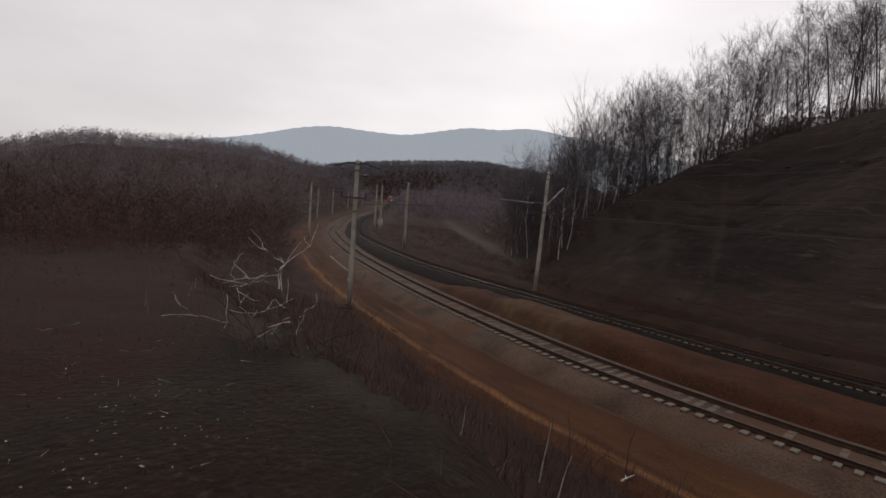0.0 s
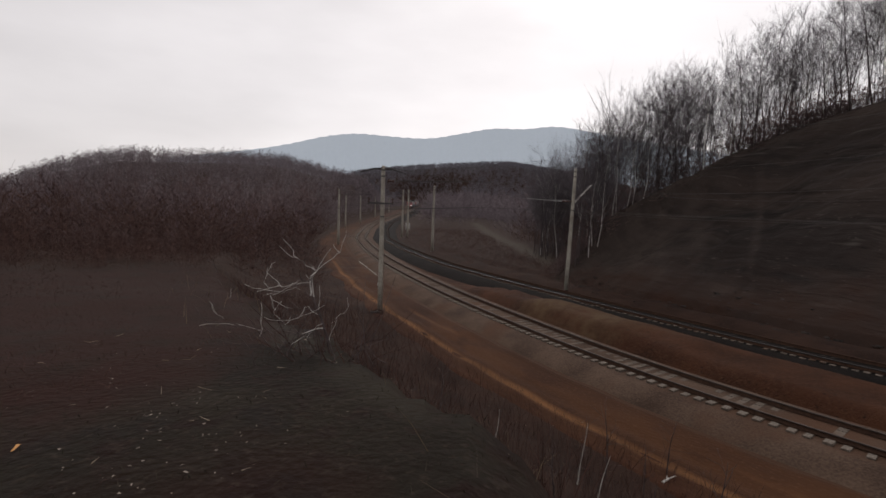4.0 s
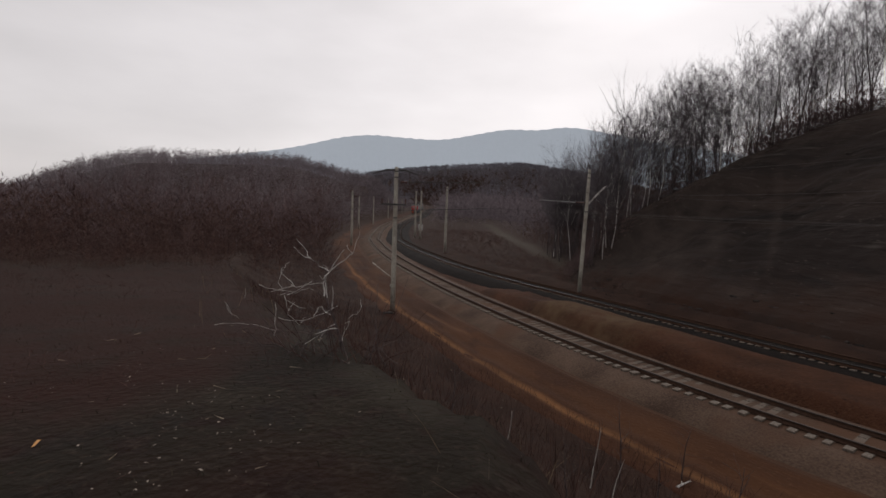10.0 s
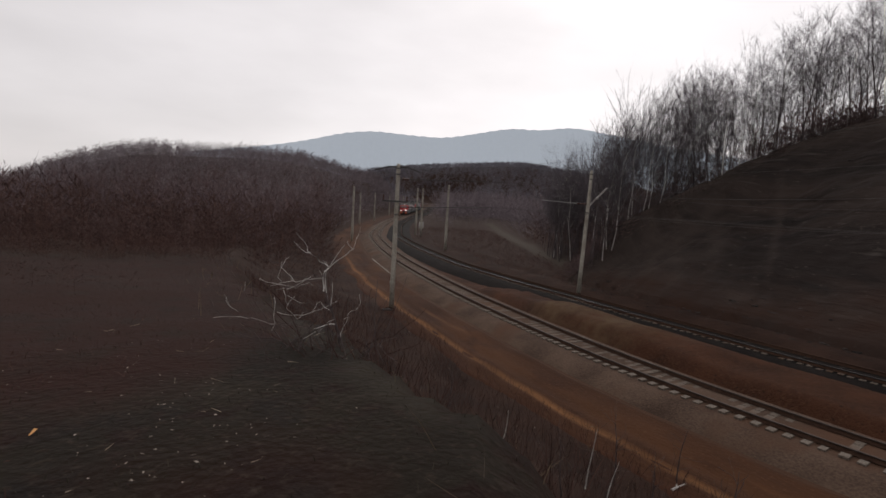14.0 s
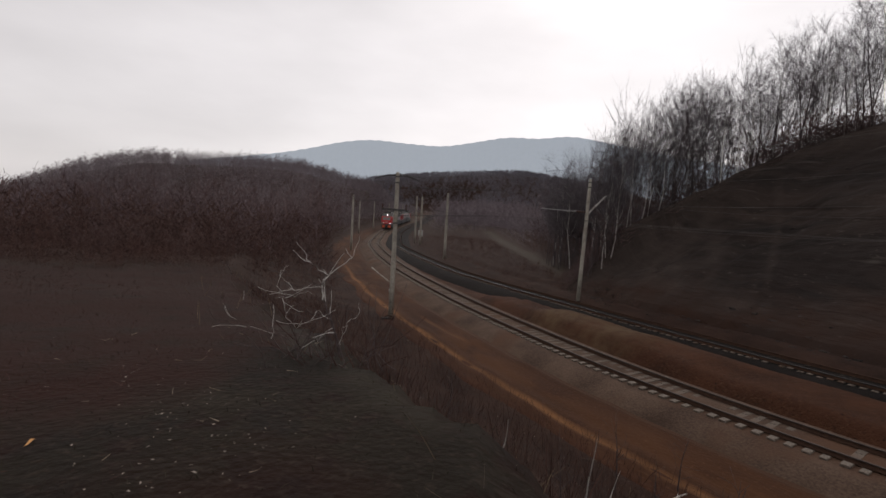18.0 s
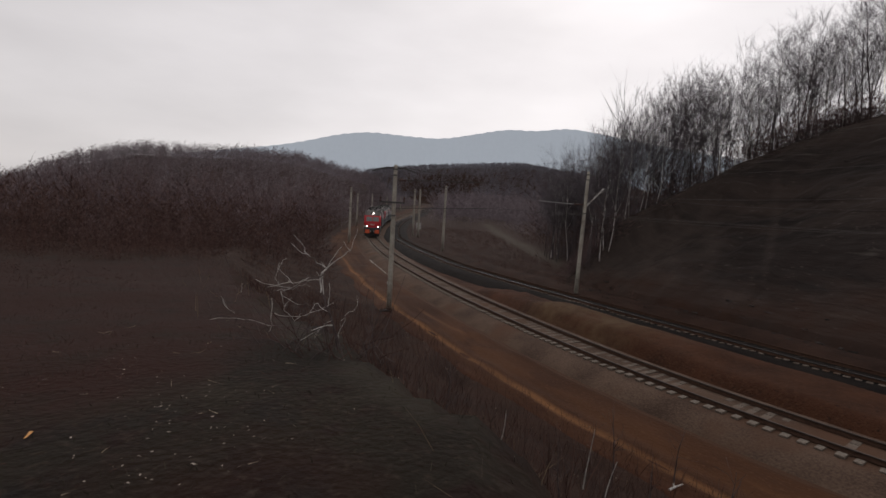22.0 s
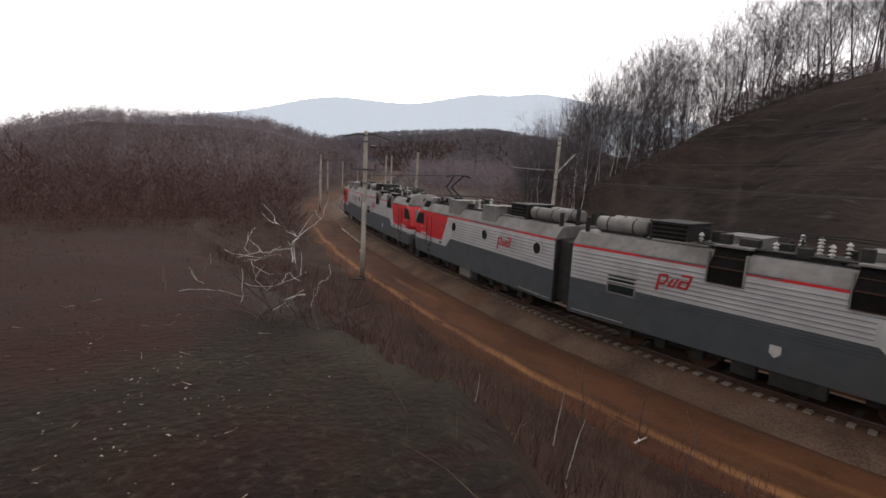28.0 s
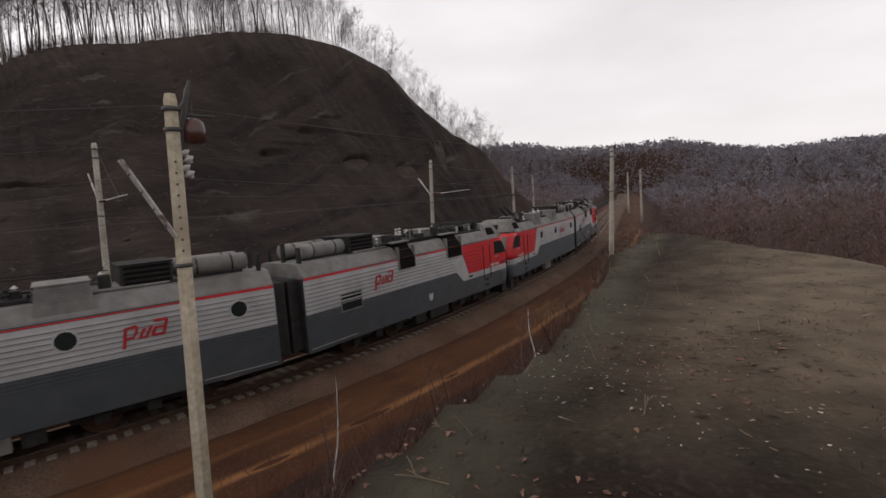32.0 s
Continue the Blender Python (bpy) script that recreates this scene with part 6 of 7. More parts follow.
wood_of("bare_woods", "bare woods on the ridge that closes the valley, blue-grey haze tint", spots, rng.uniform(3.5, 5.5, len(spots)), ridge_kinds, RIDGE_HAZE_TWIG, RIDGE_HAZE_TWIG)
# back rows of the hilltop wood
spots = []
for k in range(640):
    a = rng.uniform(11, 42) if k < 240 else rng.uniform(42, 92)
    r = np.interp(a, [c[0] for c in CREST], [c[1] for c in CREST]) + rng.uniform(2, 24) * np.interp(a, [22, 36], [0.1, 1.0]) - np.interp(a, [19, 25], [1.6, 0.0])
    spots.append((r * math.sin(radians(a)), r * math.cos(radians(a))))
for k in range(150):
    a, r = 5.0 + 8 * math.sqrt(rng.random()), rng.uniform(70, 92)
    spots.append((r * math.sin(radians(a)), r * math.cos(radians(a))))
spots = np.array(spots)
bear = bearing(spots[:, 0], spots[:, 1])
wood_of("hilltop_woods", "thin bare woods behind the trees above the cutting", spots, rng.uniform(8, 14, len(spots)) * np.interp(bear, [5, 6.5, 8.5, 11, 18, 30, 62, 75, 92], [0.3, 0.6, 0.95, 0.95, 0.85, 0.9, 0.9, 0.55, 0.4]), slim_kinds, HILL_BARK, TWIG)
# low scrub that thins out over the field
spots = scatter(30000, lambda x, y, d, sep: (d > np.interp((x - y) * 0.7071, BANK_Q, BANK_EDGE) + 0.5) & (np.hypot(x, y) > 13) & (bearing(x, y) < 20) & (np.hypot(x, y) < 46) & (rng.random(len(x)) < np.clip((np.hypot(x, y) - 12) / 20, 0, 1) * np.clip(0.25 + 1.1 * lumps(x, y, 4, 77) + 0.4 * lumps(x, y, 1.4, 78), 0.04, 1)), -46, 16, -5, 46)
wood_of("scrub", "low reddish weeds and scrub thinning out over the field", spots, rng.uniform(0.25, 1.0, len(spots)) * np.clip(np.hypot(spots[:, 0], spots[:, 1]) / 30, 0.45, 1.3), weed_kinds, BRUSH, BRUSH, "bushes")
# dark low brush between the second track and the trail
spots = scatter(9000, lambda x, y, d, sep: (-d > sep + 3.5) & before_trail(x, y) & (rng.random(len(x)) < 0.75 + 0.5 * lumps(x, y, 6, 79)), -35, 13, 40, 130)
wood_of("scrub", "low dark brush on the flat beside the second track", spots, rng.uniform(0.4, 1.2, len(spots)), weed_kinds, BRUSH, BRUSH, "bushes")
# scrub on the slope behind the bank
spots = scatter(1500, lambda x, y, d, sep: (y < -8.5) & (np.hypot(x, y) < 60), 3, 60, -50, -8)
wood_of("scrub", "reddish leafless scrub behind the top of the bank", spots, rng.uniform(1.0, 3.0, len(spots)), bush_kinds, BARK, BRUSH, "bushes")
# undergrowth behind the crest trees
spots = []
for k in range(2900):
    a = rng.uniform(8.5, 50) if k < 2000 else rng.uniform(50, 92)
    r = np.interp(a, [c[0] for c in CREST], [c[1] for c in CREST]) + 0.5 + rng.uniform(0, 1) ** 1.4 * 12 * np.interp(a, [14, 22, 36], [1.2, 0.5, 1.0]) - np.interp(a, [19, 25], [1.5, 0.0])
    spots.append((r * math.sin(radians(a)), r * math.cos(radians(a))))
spots = np.array(spots)
bear = bearing(spots[:, 0], spots[:, 1])
wood_of("undergrowth", "dark leafless undergrowth along the top of the cutting", spots, rng.uniform(1.2, 4.0, len(spots)) * np.interp(bear, [8.5, 10.5, 13, 22, 31, 38, 46, 80], [0.25, 0.6, 1.3, 1.15, 1.0, 0.6, 0.42, 0.4]), [far_tree(rng, 14, 7, 6.0, 0.07, 0.06, 0.03) for k in range(5)], BARK, FAR_TWIG, "bushes")


# ---------------------------------------------------------------- the bank: fallen birch, saplings, litter
def crooked(p, way, length, r, n, rng, wander=0.18, lift=0.0):
    pts, w = [Vector(p)], Vector(way).normalized()
    for k in range(n):
        w = (w + Vector(rng.normal(0, wander, 3)) + Vector((0, 0, lift))).normalized()
        pts.append(pts[-1] + w * length / n)
    return pts, [max(r * (1 - 0.85 * k / n), 0.003) for k in range(n + 1)]


def fallen_birch():
    """A small birch toppled at the bank's edge; its branches spread to the left, mostly in one plane."""
    r = np.random.default_rng(21)
    x, y = -1.75, 6.0
    tree = thing("fallen_birch", "toppled bare birch with pale branches at the bank's edge", "tree", pose(x, y, ground_at(x, y), 0, 0, 16))

    def limb(pts, r0, r1, mat, twigs):
        path, y = [], float(r.normal(0, 0.1))
        for (ax, az), (bx, bz) in zip(pts, pts[1:]):
            for k in range(3):
                y += float(r.normal(0, 0.04))
                path.append((ax + (bx - ax) * k / 3 + float(r.normal(0, 0.012)), y, az + (bz - az) * k / 3 + float(r.normal(0, 0.012))))
        path.append((pts[-1][0], y, pts[-1][1]))
        n = len(path)
        ob = part("branch", tube(bmesh.new(), path, [max(0.42 * (r0 + (r1 - r0) * k / (n - 1)), 0.0022) for k in range(n)], 6), mat, tree)
        for j in range(twigs):
            k = int(r.integers(1, n - 1))
            way = (Vector(path[k + 1]) - Vector(path[k])).normalized() + Vector(r.normal(0, 0.6, 3)) + Vector((0, 0, 0.25))
            q, rr = crooked(path[k], way, float(r.uniform(0.1, 0.42)), r0 * 0.3, 4, r, 0.22)
            part("twig", tube(bmesh.new(), q, [max(v, 0.0022) for v in rr], 4), BARK if j % 3 else BIRCH, ob)

    limb([(-0.01, -0.08), (-0.1, 0.23), (-0.2, 0.52), (-0.28, 0.76)], 0.032, 0.021, BARK, 8)
    limb([(-0.28, 0.76), (-0.29, 0.9), (-0.27, 0.99)], 0.021, 0.017, BIRCH, 3)
    limb([(-0.27, 0.99), (-0.2, 1.07), (-0.01, 1.22), (0.08, 1.32), (0.14, 1.56)], 0.016, 0.004, BIRCH, 5)
    limb([(-0.2, 1.06), (-0.34, 1.11), (-0.42, 1.19), (-0.5, 1.29), (-0.63, 1.46)], 0.014, 0.006, BIRCH, 4)
    limb([(-0.28, 0.9), (-0.45, 0.88), (-0.61, 0.85), (-0.78, 0.8), (-0.95, 0.76)], 0.014, 0.006, BIRCH, 6)
    limb([(-0.41, 0.83), (-0.55, 0.85), (-0.68, 0.8), (-0.81, 0.8)], 0.008, 0.005, BIRCH, 4)
    limb([(-0.73, 0.79), (-0.71, 0.66), (-0.68, 0.57), (-0.57, 0.4), (-0.51, 0.49)], 0.01, 0.004, BIRCH, 3)
    limb([(-0.82, 0.81), (-0.82, 0.94), (-0.79, 1.1)], 0.007, 0.003, BIRCH, 2)
    limb([(-0.28, 0.95), (-0.41, 0.95), (-0.51, 0.96), (-0.54, 1.03)], 0.007, 0.004, BARK, 3)
    limb([(-0.2, 0.5), (-0.33, 0.59), (-0.41, 0.51), (-0.49, 0.42), (-0.57, 0.38)], 0.01, 0.005, BIRCH, 4)
    limb([(-0.2, 0.55), (-0.44, 0.63), (-0.58, 0.6)], 0.007, 0.004, BARK, 3)
    limb([(-0.13, 0.42), (-0.23, 0.31), (-0.33, 0.17)], 0.009, 0.004, BIRCH, 2)
    limb([(-0.05, 0.1), (-0.01, 0.34), (0.04, 0.41), (0.17, 0.5), (0.17, 0.66)], 0.008, 0.004, BIRCH, 3)
    limb([(-0.1, 0.2), (-0.5, 0.3), (-0.96, 0.37), (-1.3, 0.44), (-1.45, 0.47), (-1.57, 0.59)], 0.008, 0.0035, BARK, 6)
    limb([(-1.3, 0.44), (-1.4, 0.58), (-1.45, 0.68)], 0.006, 0.003, BIRCH, 2)
    limb([(-0.96, 0.2), (-1.35, 0.99), (-1.38, 1.09), (-1.37, 1.22)], 0.005, 0.003, BARK, 2)
    limb([(-0.88, 0.2), (-0.87, 0.46)], 0.006, 0.003, BIRCH, 1)
    # dark dead stems around the foot
    for j in range(70):
        q, rr = crooked((float(r.normal(-0.2, 0.4)), float(r.normal(0.1, 0.35)), -0.15), (r.normal(-0.2, 0.6), r.normal(0, 0.4), 0.9), float(r.uniform(0.4, 1.2)), 0.008, 5, r, 0.2)
        part("dead_stem", tube(bmesh.new(), q, rr, 4), BARK if j % 2 else BRUSH, tree)


fallen_birch()


def sapling(x, y, h, lean, mat, seed, label, zoff=0.0):
    r = np.random.default_rng(seed)
    t = thing("sapling", label, "sapling", pose(x, y, ground_at(x, y) - 0.05), "saplings on the bank")
    pts, radii = crooked((0, 0, 0), (lean, 0, 1), h, 0.012 + 0.006 * h, 8, r, 0.06)
    stem = part("stem", tube(bmesh.new(), pts, radii, 6), mat, t)
    for j in range(int(5 + 4 * h)):
        k = int(r.integers(2, 8))
        q, rr = crooked(pts[k], (r.normal(0, 0.6), r.normal(0, 0.6), 0.8), float(r.uniform(0.15, 0.32)) * h, radii[k] * 0.5, 4, r, 0.2)
        part("twig", tube(bmesh.new(), q, rr, 4), BARK, t)


for k, (x, y, h, lean, pale) in enumerate(((3.7, 13.0, 2.1, 0.0, False), (5.5, 13.6, 1.7, 0.05, False), (10.2, 3.75, 2.75, -0.03, True), (2.6, 11.5, 1.6, 0.1, True), (4.4, 12.2, 1.4, -0.1, False), (12.2, 4.6, 1.7, 0.05, False), (4.1, 8.0, 1.9, 0.0, False), (5.0, 7.6, 1.7, 0.1, False), (2.2, 8.4, 1.4, 0.05, True), (1.5, 8.2, 1.5, 0, False), (6.1, 5.4, 1.6, 0.1, False),
                                               (9.6, 1.2, 1.8, 0.0, False), (3.1, 8.3, 1.2, 0.1, False), (8.2, -0.4, 1.5, 0.0, False), (-0.6, 8.4, 1.5, 0.1, False), (0.4, 8.8, 1.3, -0.1, True), (10.8, -0.9, 1.4, 0.1, True))):
    sapling(x, y, h, lean, BIRCH if pale else BARK, 40 + k, "thin pale birch sapling on the bank" if pale else "thin dark leafless sapling on the bank")


def strewn(name, label, category, n, test, x0, x1, y0, y1, make, mat, seed):
    """Many small pieces on the ground, joined; make(rng) gives corners and triangles of one piece."""
    r = np.random.default_rng(seed)
    p = np.stack([r.uniform(x0, x1, n), r.uniform(y0, y1, n)], 1)
    d, s, zt, sep = track_frame(p[:, 0], p[:, 1])
    p = p[test(p[:, 0], p[:, 1], d, sep, r)]
    z = terrain(p[:, 0], p[:, 1])
    vs, fs, k = [], [], 0
    for (x, y), h in zip(p, z):
        v, f = make(r)
        vs.append(v + (x, y, h)), fs.append(f + k)
        k += len(v)
    return tagged(bare(name, np.concatenate(vs), np.concatenate(fs), mat), label, category, kind="stuff")


def blade(lo, hi, width, spread):
    def make(r):
        h, a = r.uniform(lo, hi), r.uniform(0, 6.28)
        tip = np.array([r.normal(0, spread) * h, r.normal(0, spread) * h, h])
        w = np.array([math.cos(a), math.sin(a), 0]) * width
        mid = tip * 0.5 + (0, 0, 0.08 * h)
        return np.array([-w, w, mid + w * 0.7, mid - w * 0.7, tip]) + (0, 0, -0.02), np.array([(0, 1, 2), (0, 2, 3), (3, 2, 4)])
    return make


def chip(lo, hi, up=0.02):
    def make(r):
        s, a = r.uniform(lo, hi), r.uniform(0, 6.28)
        c, n = math.cos(a), math.sin(a)
        v = np.array([(-1, -0.25, 0), (0.1, -0.42, 0.2), (1, 0, 0), (0.2, 0.38, 0.25), (-0.8, 0.22, 0.05)]) * s * r.uniform(0.4, 1.25, 3) + r.normal(0, 0.22 * s, (5, 3)) * (1, 1, 0.5)
        v = np.stack([v[:, 0] * c - v[:, 1] * n, v[:, 0] * n + v[:, 1] * c, v[:, 2] + up], 1)
        return v, np.array([(0, 1, 4), (1, 2, 3), (1, 3, 4)])
    return make


def stone(lo, hi):
    def make(r):
        s = r.uniform(lo, hi)
        v = np.array([(1, 0, 0), (0, 1, 0), (-1, 0, 0), (0, -1, 0), (0, 0, 1), (0, 0, -1)], float) * s * r.uniform(0.6, 1.2, (6, 1))
        a = r.uniform(0, 6.28)
        v = np.stack([v[:, 0] * math.cos(a) - v[:, 1] * math.sin(a), v[:, 0] * math.sin(a) + v[:, 1] * math.cos(a), v[:, 2] * 0.7], 1)
        return v, np.array([(0, 1, 4), (1, 2, 4), (2, 3, 4), (3, 0, 4), (1, 0, 5), (2, 1, 5), (3, 2, 5), (0, 3, 5)])
    return make


strewn("bank_brush", "reddish dry brush and weeds on the railway bank", "brush", 150000, lambda x, y, d, sep, r: (d > 6.3) & (d < np.interp((x - y) * 0.7071, BANK_Q, BANK_EDGE) - 0.3) & (r.random(len(x)) < 0.5), -12, 40, -22, 32, blade(0.2, 0.85, 0.006, 0.35), BRUSH, 3)
strewn("tall_grass", "tall tan dry grass on the bank beside the curve", "grass", 16000, lambda x, y, d, sep, r: (d > 5.5) & (d < 11) & (r.random(len(x)) < np.clip(0.4 + 0.7 * lumps(x, y, 1.8, 68), 0.02, 1)), 24, 58, -24, -1, blade(0.5, 1.5, 0.008, 0.22), STRAW, 41)
strewn("bank_straw", "pale dry grass stalks on the railway bank", "grass", 9000, lambda x, y, d, sep, r: (d > 7.0) & (d < 18.5) & (r.random(len(x)) < 0.4), -12, 40, -22, 32, blade(0.15, 0.6, 0.004, 0.5), STRAW, 4)
strewn("short_turf", "short dry grass on top of the bank", "grass", 120000, lambda x, y, d, sep, r: (d > np.interp((x - y) * 0.7071, BANK_Q, BANK_EDGE)) & (np.hypot(x, y) < 30) & (r.random(len(x)) < np.clip(5 / np.hypot(x, y), 0.05, 0.9)), -24, 26, -20, 28, blade(0.02, 0.07, 0.005, 0.7), material("dull dry turf", (0.024, 0.02, 0.015), (0.058, 0.05, 0.037), 0.6, 0.95, 0.0, island=0.4), 5)
strewn("fallen_leaves", "pale dry leaves and chips scattered on the bank", "leaves", 24000, lambda x, y, d, sep, r: (d > 9) & (np.hypot(x, y) < 15) & (r.random(len(x)) < np.clip(0.7 * lumps(x, y, 1.3, 6) + 0.35 * lumps(x, y, 0.5, 8) - 0.12, 0.012, 1) * np.clip(5 / np.hypot(x, y), 0, 1) ** 2), -14, 15, -12, 15, chip(0.004, 0.0125, 0.012), LEAF, 6)
strewn("road_stones", "stones strewn along the dirt road and ballast edge", "stones", 9000, lambda x, y, d, sep, r: (d > 1.4) & (d < 8) & (r.random(len(x)) < np.where(d < 3.2, 0.9, 0.12)), -10, 36, -10, 45, stone(0.02, 0.06), STONES, 8)


strewn("weed_patches", "low reddish dead weeds in patches on the turf", "weeds", 170000, lambda x, y, d, sep, r: (d > np.interp((x - y) * 0.7071, BANK_Q, BANK_EDGE)) & (np.hypot(x, y) < 26) & (lumps(x, y, 1.5, 61) + 0.5 * lumps(x, y, 0.5, 63) > 0.3) & (r.random(len(x)) < np.clip(7 / np.hypot(x, y), 0.1, 0.9)), -22, 20, -12, 24, blade(0.02, 0.11, 0.0035, 0.7), BRUSH, 15)


def straw_bit(r):
    n, a = r.uniform(0.02, 0.1), r.uniform(0, 6.28)
    c, e, w = math.cos(a), math.sin(a), r.uniform(0.0012, 0.003)
    lift = r.uniform(0.0, 0.06)
    v = np.array([(-c * n - e * w, -e * n + c * w, 0.012), (-c * n + e * w, -e * n - c * w, 0.012), (c * n, e * n, 0.012 + lift), (-c * n, -e * n, 0.018)])
    return v, np.array([(0, 1, 2), (1, 3, 2), (3, 0, 2)])


def litter_heap(x, y):
    """Where leaves have gathered: near the edge of the bank and in hollows of the turf."""
    return np.clip(0.15 + 0.8 * lumps(x, y, 1.7, 66) + 0.5 * lumps(x, y, 0.6, 67), 0.0, 1)


strewn("dead_leaves", "dark red-brown dead leaves gathered on the turf", "leaves", 16000, lambda x, y, d, sep, r: (d > np.interp((x - y) * 0.7071, BANK_Q, BANK_EDGE)) & (np.hypot(x, y) < 11) & (r.random(len(x)) < litter_heap(x, y) * np.clip(6 / np.hypot(x, y), 0, 1)), -11, 11, -8, 11, chip(0.006, 0.02, 0.002), material("dark dead leaves", (0.016, 0.008, 0.007), (0.045, 0.023, 0.017), 9, 0.9, 0.0, island=0.4), 31)
strewn("fallen_leaves", "pale flecks of dry leaf and straw where the turf is bare", "leaves", 2600, lambda x, y, d, sep, r: (d > np.interp((x - y) * 0.7071, BANK_Q, BANK_EDGE) - 0.6) & (r.random(len(x)) < np.clip(0.1 + 0.7 * lumps(x, y, 0.9, 16), 0.03, 1)), 1.2, 7.0, -4.0, 2.5, chip(0.005, 0.021, 0.012), LEAF, 34)
strewn("fallen_leaves", "pale flecks of dry leaf among the reddish weeds", "leaves", 2400, lambda x, y, d, sep, r: r.random(len(x)) < np.clip(1.4 * lumps(x, y, 1.1, 18) + 0.6 * lumps(x, y, 0.4, 19) - 0.55, 0.008, 1) * (0.25 + ramp01(-x, 1.0, 2.5)), -7.0, 0.5, 1.6, 6.5, chip(0.004, 0.016, 0.012), LEAF, 35)
strewn("dead_leaves", "curled pinkish-brown leaves lying on the bare turf", "leaves", 2600, lambda x, y, d, sep, r: (d > np.interp((x - y) * 0.7071, BANK_Q, BANK_EDGE) - 0.4) & (r.random(len(x)) < np.clip(0.15 + 0.9 * lumps(x, y, 0.8, 28), 0.05, 1)), 1.2, 5.5, -3.0, 2.0, chip(0.01, 0.04, 0.008), material("pinkish-brown leaves", (0.05, 0.026, 0.02), (0.2, 0.115, 0.085), 12, 0.9, 0.0, island=0.4), 36)
strewn("straw_bits", "pale bits of straw and broken twigs on the turf", "straw", 650, lambda x, y, d, sep, r: (d > np.interp((x - y) * 0.7071, BANK_Q, BANK_EDGE) - 1.5) & (np.hypot(x, y) < 10) & (r.random(len(x)) < (0.1 + litter_heap(x, y)) * np.clip(4 / np.hypot(x, y), 0, 1)), -10, 10, -7, 10, straw_bit, material("bleached straw", (0.2, 0.16, 0.11), (0.45, 0.38, 0.29), 9, 0.9, 0.0, island=0.4), 32)
strewn("bank_debris", "pale scraps and stones lying on the railway bank", "debris", 2600, lambda x, y, d, sep, r: (d > 7.2) & (d < np.interp((x - y) * 0.7071, BANK_Q, BANK_EDGE)) & (r.random(len(x)) < 0.6), -8, 26, -8, 26, chip(0.008, 0.028, 0.04), LEAF, 33)


def face_spots(x, y, d, sep, r):
    co = np.interp(track_frame(x, y)[1], crest_s, crest_o)
    return (-d > sep + 4.5) & (-d < co - 1) & (r.random(len(x)) < np.where(-d < sep + 9, 0.8, 0.08))


def slab(lo, hi):
    def make(r):
        s = r.uniform(lo, hi) * r.uniform(0.5, 1)
        v = np.array([(-1, -0.5, 0), (1, -0.6, 0), (1.1, 0.5, 0), (-0.9, 0.6, 0), (-0.8, -0.4, 0.35), (0.9, -0.4, 0.3), (0.8, 0.4, 0.4), (-0.7, 0.4, 0.45)]) * s * r.uniform(0.6, 1.2, (8, 1))
        a = r.normal(-0.75, 0.4)
        v = np.stack([v[:, 0] * math.cos(a) - v[:, 1] * math.sin(a), v[:, 0] * math.sin(a) + v[:, 1] * math.cos(a), v[:, 2] - 0.1 * s], 1)
        return v, np.array([(0, 1, 5), (0, 5, 4), (1, 2, 6), (1, 6, 5), (2, 3, 7), (2, 7, 6), (3, 0, 4), (3, 4, 7), (4, 5, 6), (4, 6, 7)])
    return make


strewn("shale_slabs", "flaked shale ledges and rubble on the cutting face", "rocks", 9000, face_spots, 8, 95, -15, 70, slab(0.08, 0.3), SHALE, 12)
strewn("pale_rubble", "pale stones fallen to the foot of the cutting", "stones", 3000, lambda x, y, d, sep, r: (-d > sep + 3) & (-d < sep + 10) & (r.random(len(x)) < np.clip(0.3 + 0.5 * lumps(x, y, 3, 55), 0.05, 1)), 2, 70, -10, 60, stone(0.04, 0.16), SHALE, 13)

leaf_v, leaf_f = chip(0.055, 0.06)(np.random.default_rng(2))
big_leaf = bare("orange_leaf", leaf_v, leaf_f, ORANGE_LEAF)
p = (-3.02, 2.99)
big_leaf.location = (*p, ground_at(*p))
tagged(big_leaf, "large curled orange leaf lying on the turf", "leaf")


def stick(x, y, length, turn, r, mat, label):
    rr = np.random.default_rng(int(abs(x * 100 + y * 10)))
    s = thing("stick", label, "stick", pose(x, y, ground_at(x, y) + r, 0, 0, turn), "sticks on the bank")
    pts, radii = crooked((0, 0, 0), (1, 0, 0.02), length, r, 5, rr, 0.12)
    part("shaft", tube(bmesh.new(), pts, radii, 6), mat, s)
    for k in (2, 3):
        q, r2 = crooked(pts[k], (0.6, rr.normal(0, 0.6), 0.25), length * 0.4, r * 0.6, 3, rr, 0.2)
        part("twig", tube(bmesh.new(), q, r2, 4), mat, s)


for x, y, length, turn in ((3.18, 0.3, 0.35, 40), (2.93, -1.4, 0.3, -60), (2.9, -1.6, 0.35, 20), (3.3, -2.6, 0.3, 120), (3.4, -1.0, 0.3, -30), (2.6, 0.3, 0.4, 60), (-3.6, 5.4, 0.5, 0), (5.2, -2.4, 0.3, 70)):
    stick(x, y, length * 0.8, turn, 0.0045, STRAW, "thin pale broken stick on the turf")
stick(5.2, 13.1, 0.5, 30, 0.04, BIRCH, "short pale piece of log below the bank")


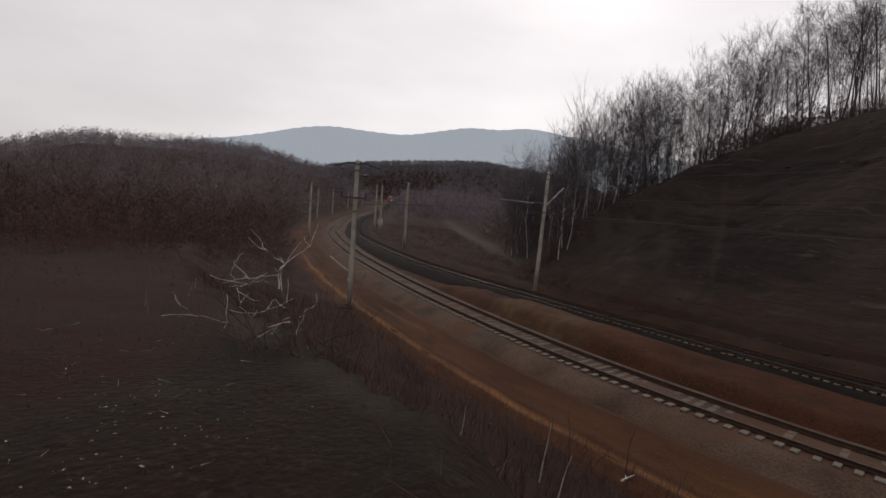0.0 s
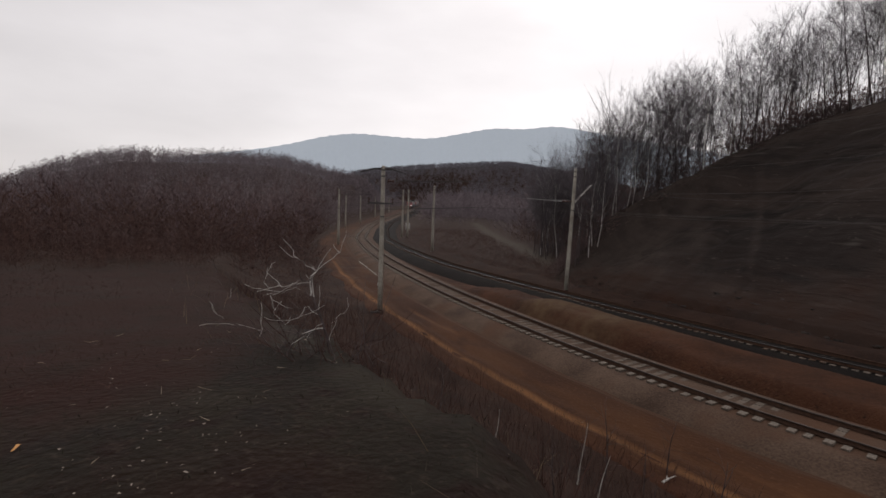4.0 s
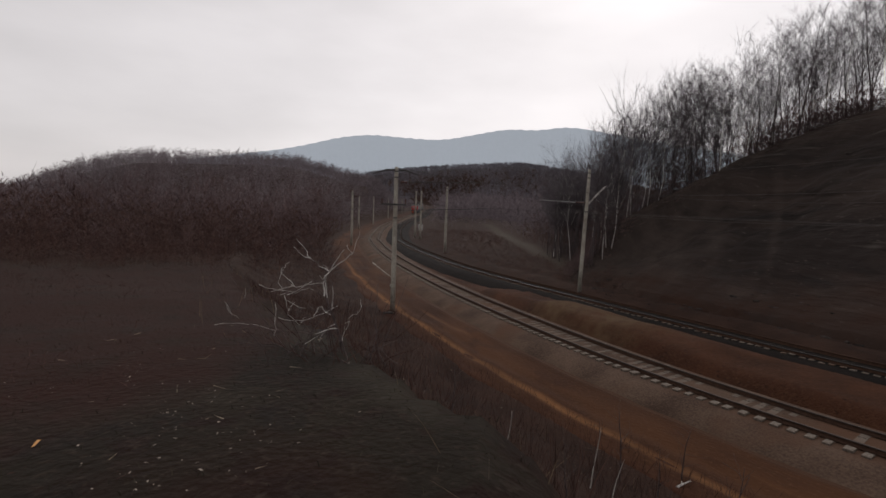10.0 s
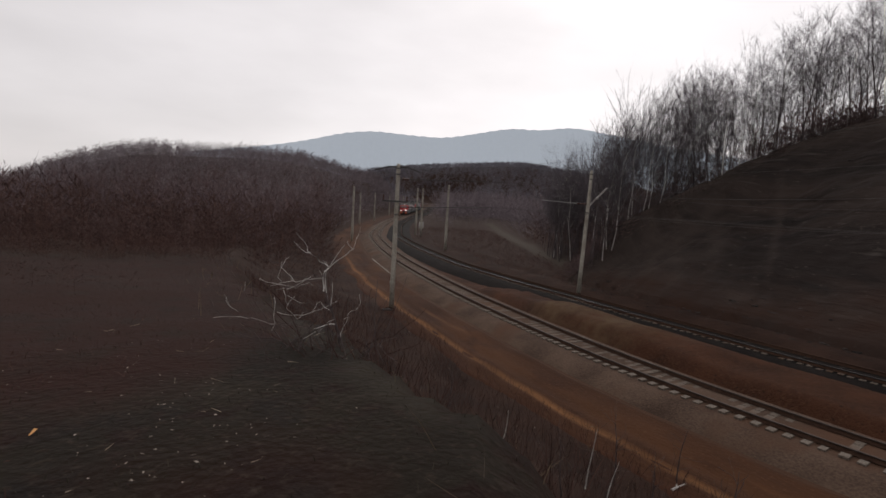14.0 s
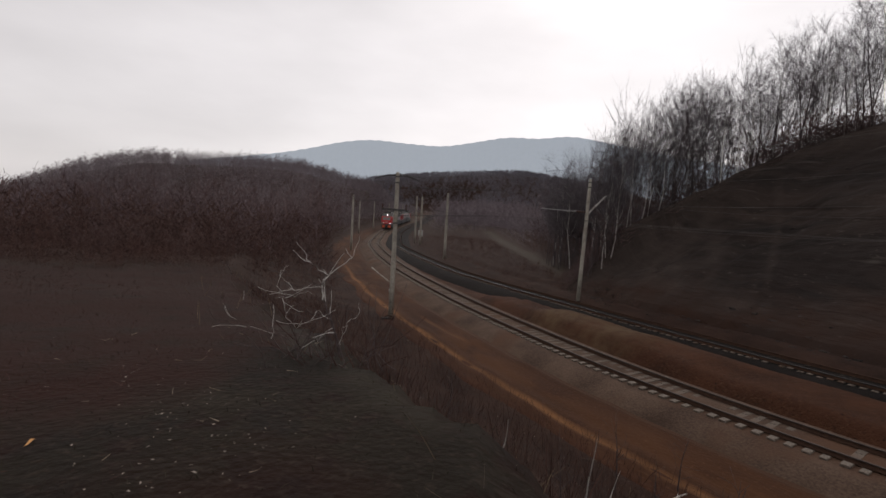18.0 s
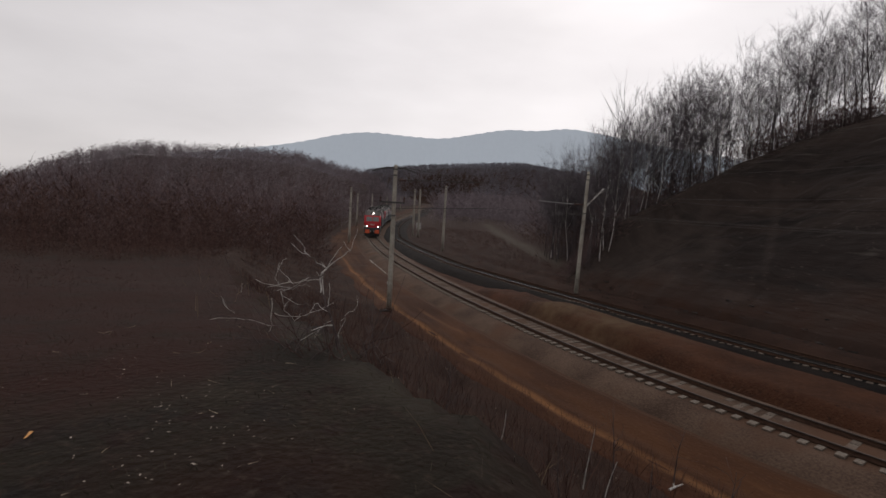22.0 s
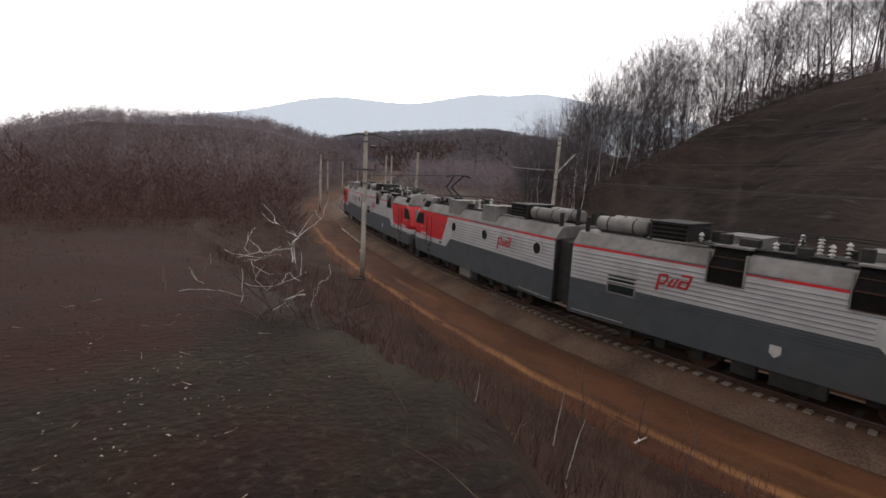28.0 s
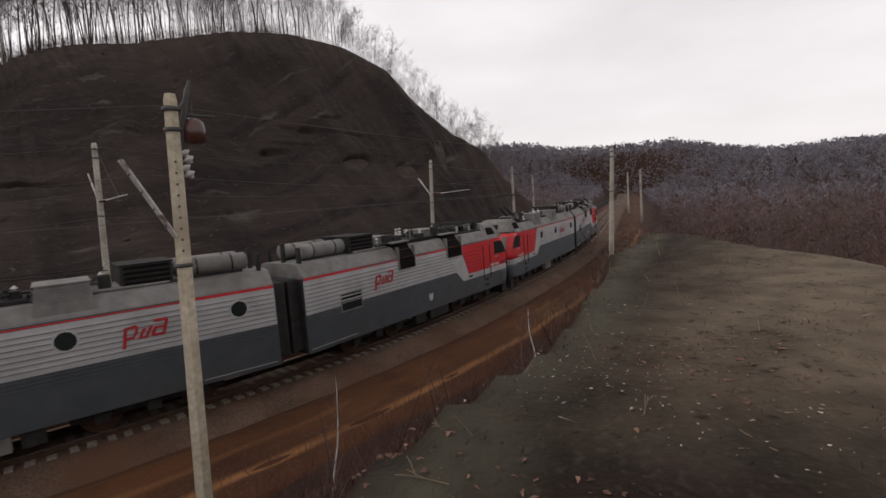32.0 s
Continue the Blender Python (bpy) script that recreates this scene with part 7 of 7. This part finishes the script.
def wood_pile():
    """Split logs heaped beside the path, a few rolled aside."""
    r = np.random.default_rng(9)
    cx, cy = 5.85, -4.95
    pile = thing("log_pile", "small heap of split pale logs on the turf", "log pile", pose(cx, cy, ground_at(cx, cy), 0, 0, -50))
    split = material("split pale wood", (0.15, 0.108, 0.07), (0.36, 0.28, 0.19), 6, 0.9, 0.2)
    bark = material("dark log bark", (0.03, 0.024, 0.02), (0.075, 0.06, 0.05), 9, 0.95, 0.5)

    def log(x, y, z, turn, tilt, length, radius, half, mat):
        """A log, or the split half of one, with a wedge-shaped or round end."""
        m = pose(x, y, z, 0, tilt, turn)
        bm = bmesh.new()
        n = 9
        ends = []
        for u in (-0.5, 0.5):
            ring = []
            for k in range(n):
                a = math.pi * k / (n - 1) if half else 2 * math.pi * k / n
                w = radius * float(r.uniform(0.88, 1.1))
                ring.append(bm.verts.new(m @ Vector((u * length * float(r.uniform(0.94, 1.04)), w * math.cos(a), w * math.sin(a) - (radius * 0.4 if half else 0)))))
            ends.append(ring)
        for k in range(n):
            bm.faces.new((ends[0][k], ends[0][(k + 1) % n], ends[1][(k + 1) % n], ends[1][k]))
        bm.faces.new(ends[0][::-1]), bm.faces.new(ends[1])
        bmesh.ops.recalc_face_normals(bm, faces=bm.faces)
        part("log", bm, mat, pile, "dark bark-covered log" if mat is bark else "")

    for k in range(14):
        low = k < 8
        log(float(r.uniform(-0.5, 0.45)) * (1 if low else 0.55), float(r.uniform(-0.2, 0.25)) * (1 if low else 0.6), 0.05 if low else 0.16 + 0.05 * (k - 8), float(r.uniform(0, 180)), float(r.normal(0, 10)), float(r.uniform(0.24, 0.36)), float(r.uniform(0.05, 0.085)), k % 4 != 3, split)
    log(0.32, 0.05, 0.36, 20, 12, 0.34, 0.11, False, bark)
    log(0.02, 0.06, 0.45, 70, -8, 0.26, 0.08, True, split)


wood_pile()


def marker_post():
    x, y = -8.3, 41.5
    post = thing("marker_post", "small white-topped marker post beside the dirt road", "marker", pose(x, y, ground_at(x, y)))
    part("post", tube(bmesh.new(), [(0, 0, -0.1), (0, 0, 0.22)], 0.05, 8), IRON, post)
    part("cap", tube(bmesh.new(), [(0, 0, 0.22), (0, 0, 0.42), (0, 0, 0.46)], [0.07, 0.07, 0.03], 8), PORCELAIN, post)


def lying_pole():
    a, b = Vector((-14.5, 60.5, 0)), Vector((-9.9, 49.3, 0))
    for p in (a, b):
        p.z = ground_at(p.x, p.y) + 0.12
    pole = thing("lying_pole", "pale wooden pole lying along the dirt road", "pole")
    mid = a.lerp(b, 0.5)
    mid.z = max(mid.z, ground_at(mid.x, mid.y) + 0.12)
    part("shaft", tube(bmesh.new(), [a, mid, b], 0.08, 8), CONCRETE, pole)


def relay_box():
    x, y = -18.2, 128
    b = thing("relay_cabinet", "small white metal relay cabinet beside the tracks", "cabinet", pose(x, y, ground_at(x, y), 0, 0, 20))
    body = part("body", box(bmesh.new(), -0.55, 0.55, -0.35, 0.35, 0.25, 1.65, 0.03), PORCELAIN, b)
    part("door", box(bmesh.new(), -0.5, 0.5, -0.38, -0.352, 0.3, 1.6, 0.01), PORCELAIN, body)
    part("plinth", box(bmesh.new(), -0.6, 0.6, -0.4, 0.4, -0.2, 0.25, 0.02), CONCRETE, b)
    part("lid", box(bmesh.new(), -0.62, 0.62, -0.42, 0.42, 1.65, 1.72, 0.02), GALV, b)


def scrap():
    x, y = -6.5, 31.9
    s = thing("scrap_iron", "dark rusty scrap lying below the mast", "scrap", pose(x, y, ground_at(x, y), 0, 0, 25))
    part("plate", box(bmesh.new(), -0.35, 0.3, -0.15, 0.15, 0.0, 0.14, 0.03), IRON, s)
    part("bar", tube(bmesh.new(), [(-0.4, 0.1, 0.05), (0.1, 0.0, 0.24), (0.5, -0.05, 0.1)], 0.04, 6), RUST, s)


marker_post()
lying_pole()
relay_box()
scrap()


build_sleepers(near_track, 0.0, 2, S_END - 2, S_CAM - 105, S_CAM + 45, DUSTY_SLEEPER, SLEEPER, 1.24, 0.004, 0.012)
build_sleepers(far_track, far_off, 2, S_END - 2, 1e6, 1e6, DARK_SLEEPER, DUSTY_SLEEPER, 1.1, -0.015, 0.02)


# ---------------------------------------------------------------- what moves
def motions():
    for k, ob in enumerate(SECTIONS):
        rows = []
        for i in range(65):
            t = i * 0.5
            rows.append((t, section_pose(train_front(t) - 17.6 * k + SLACK[k], k % 2 == 1)))
        walk(ob, rows)


motions()
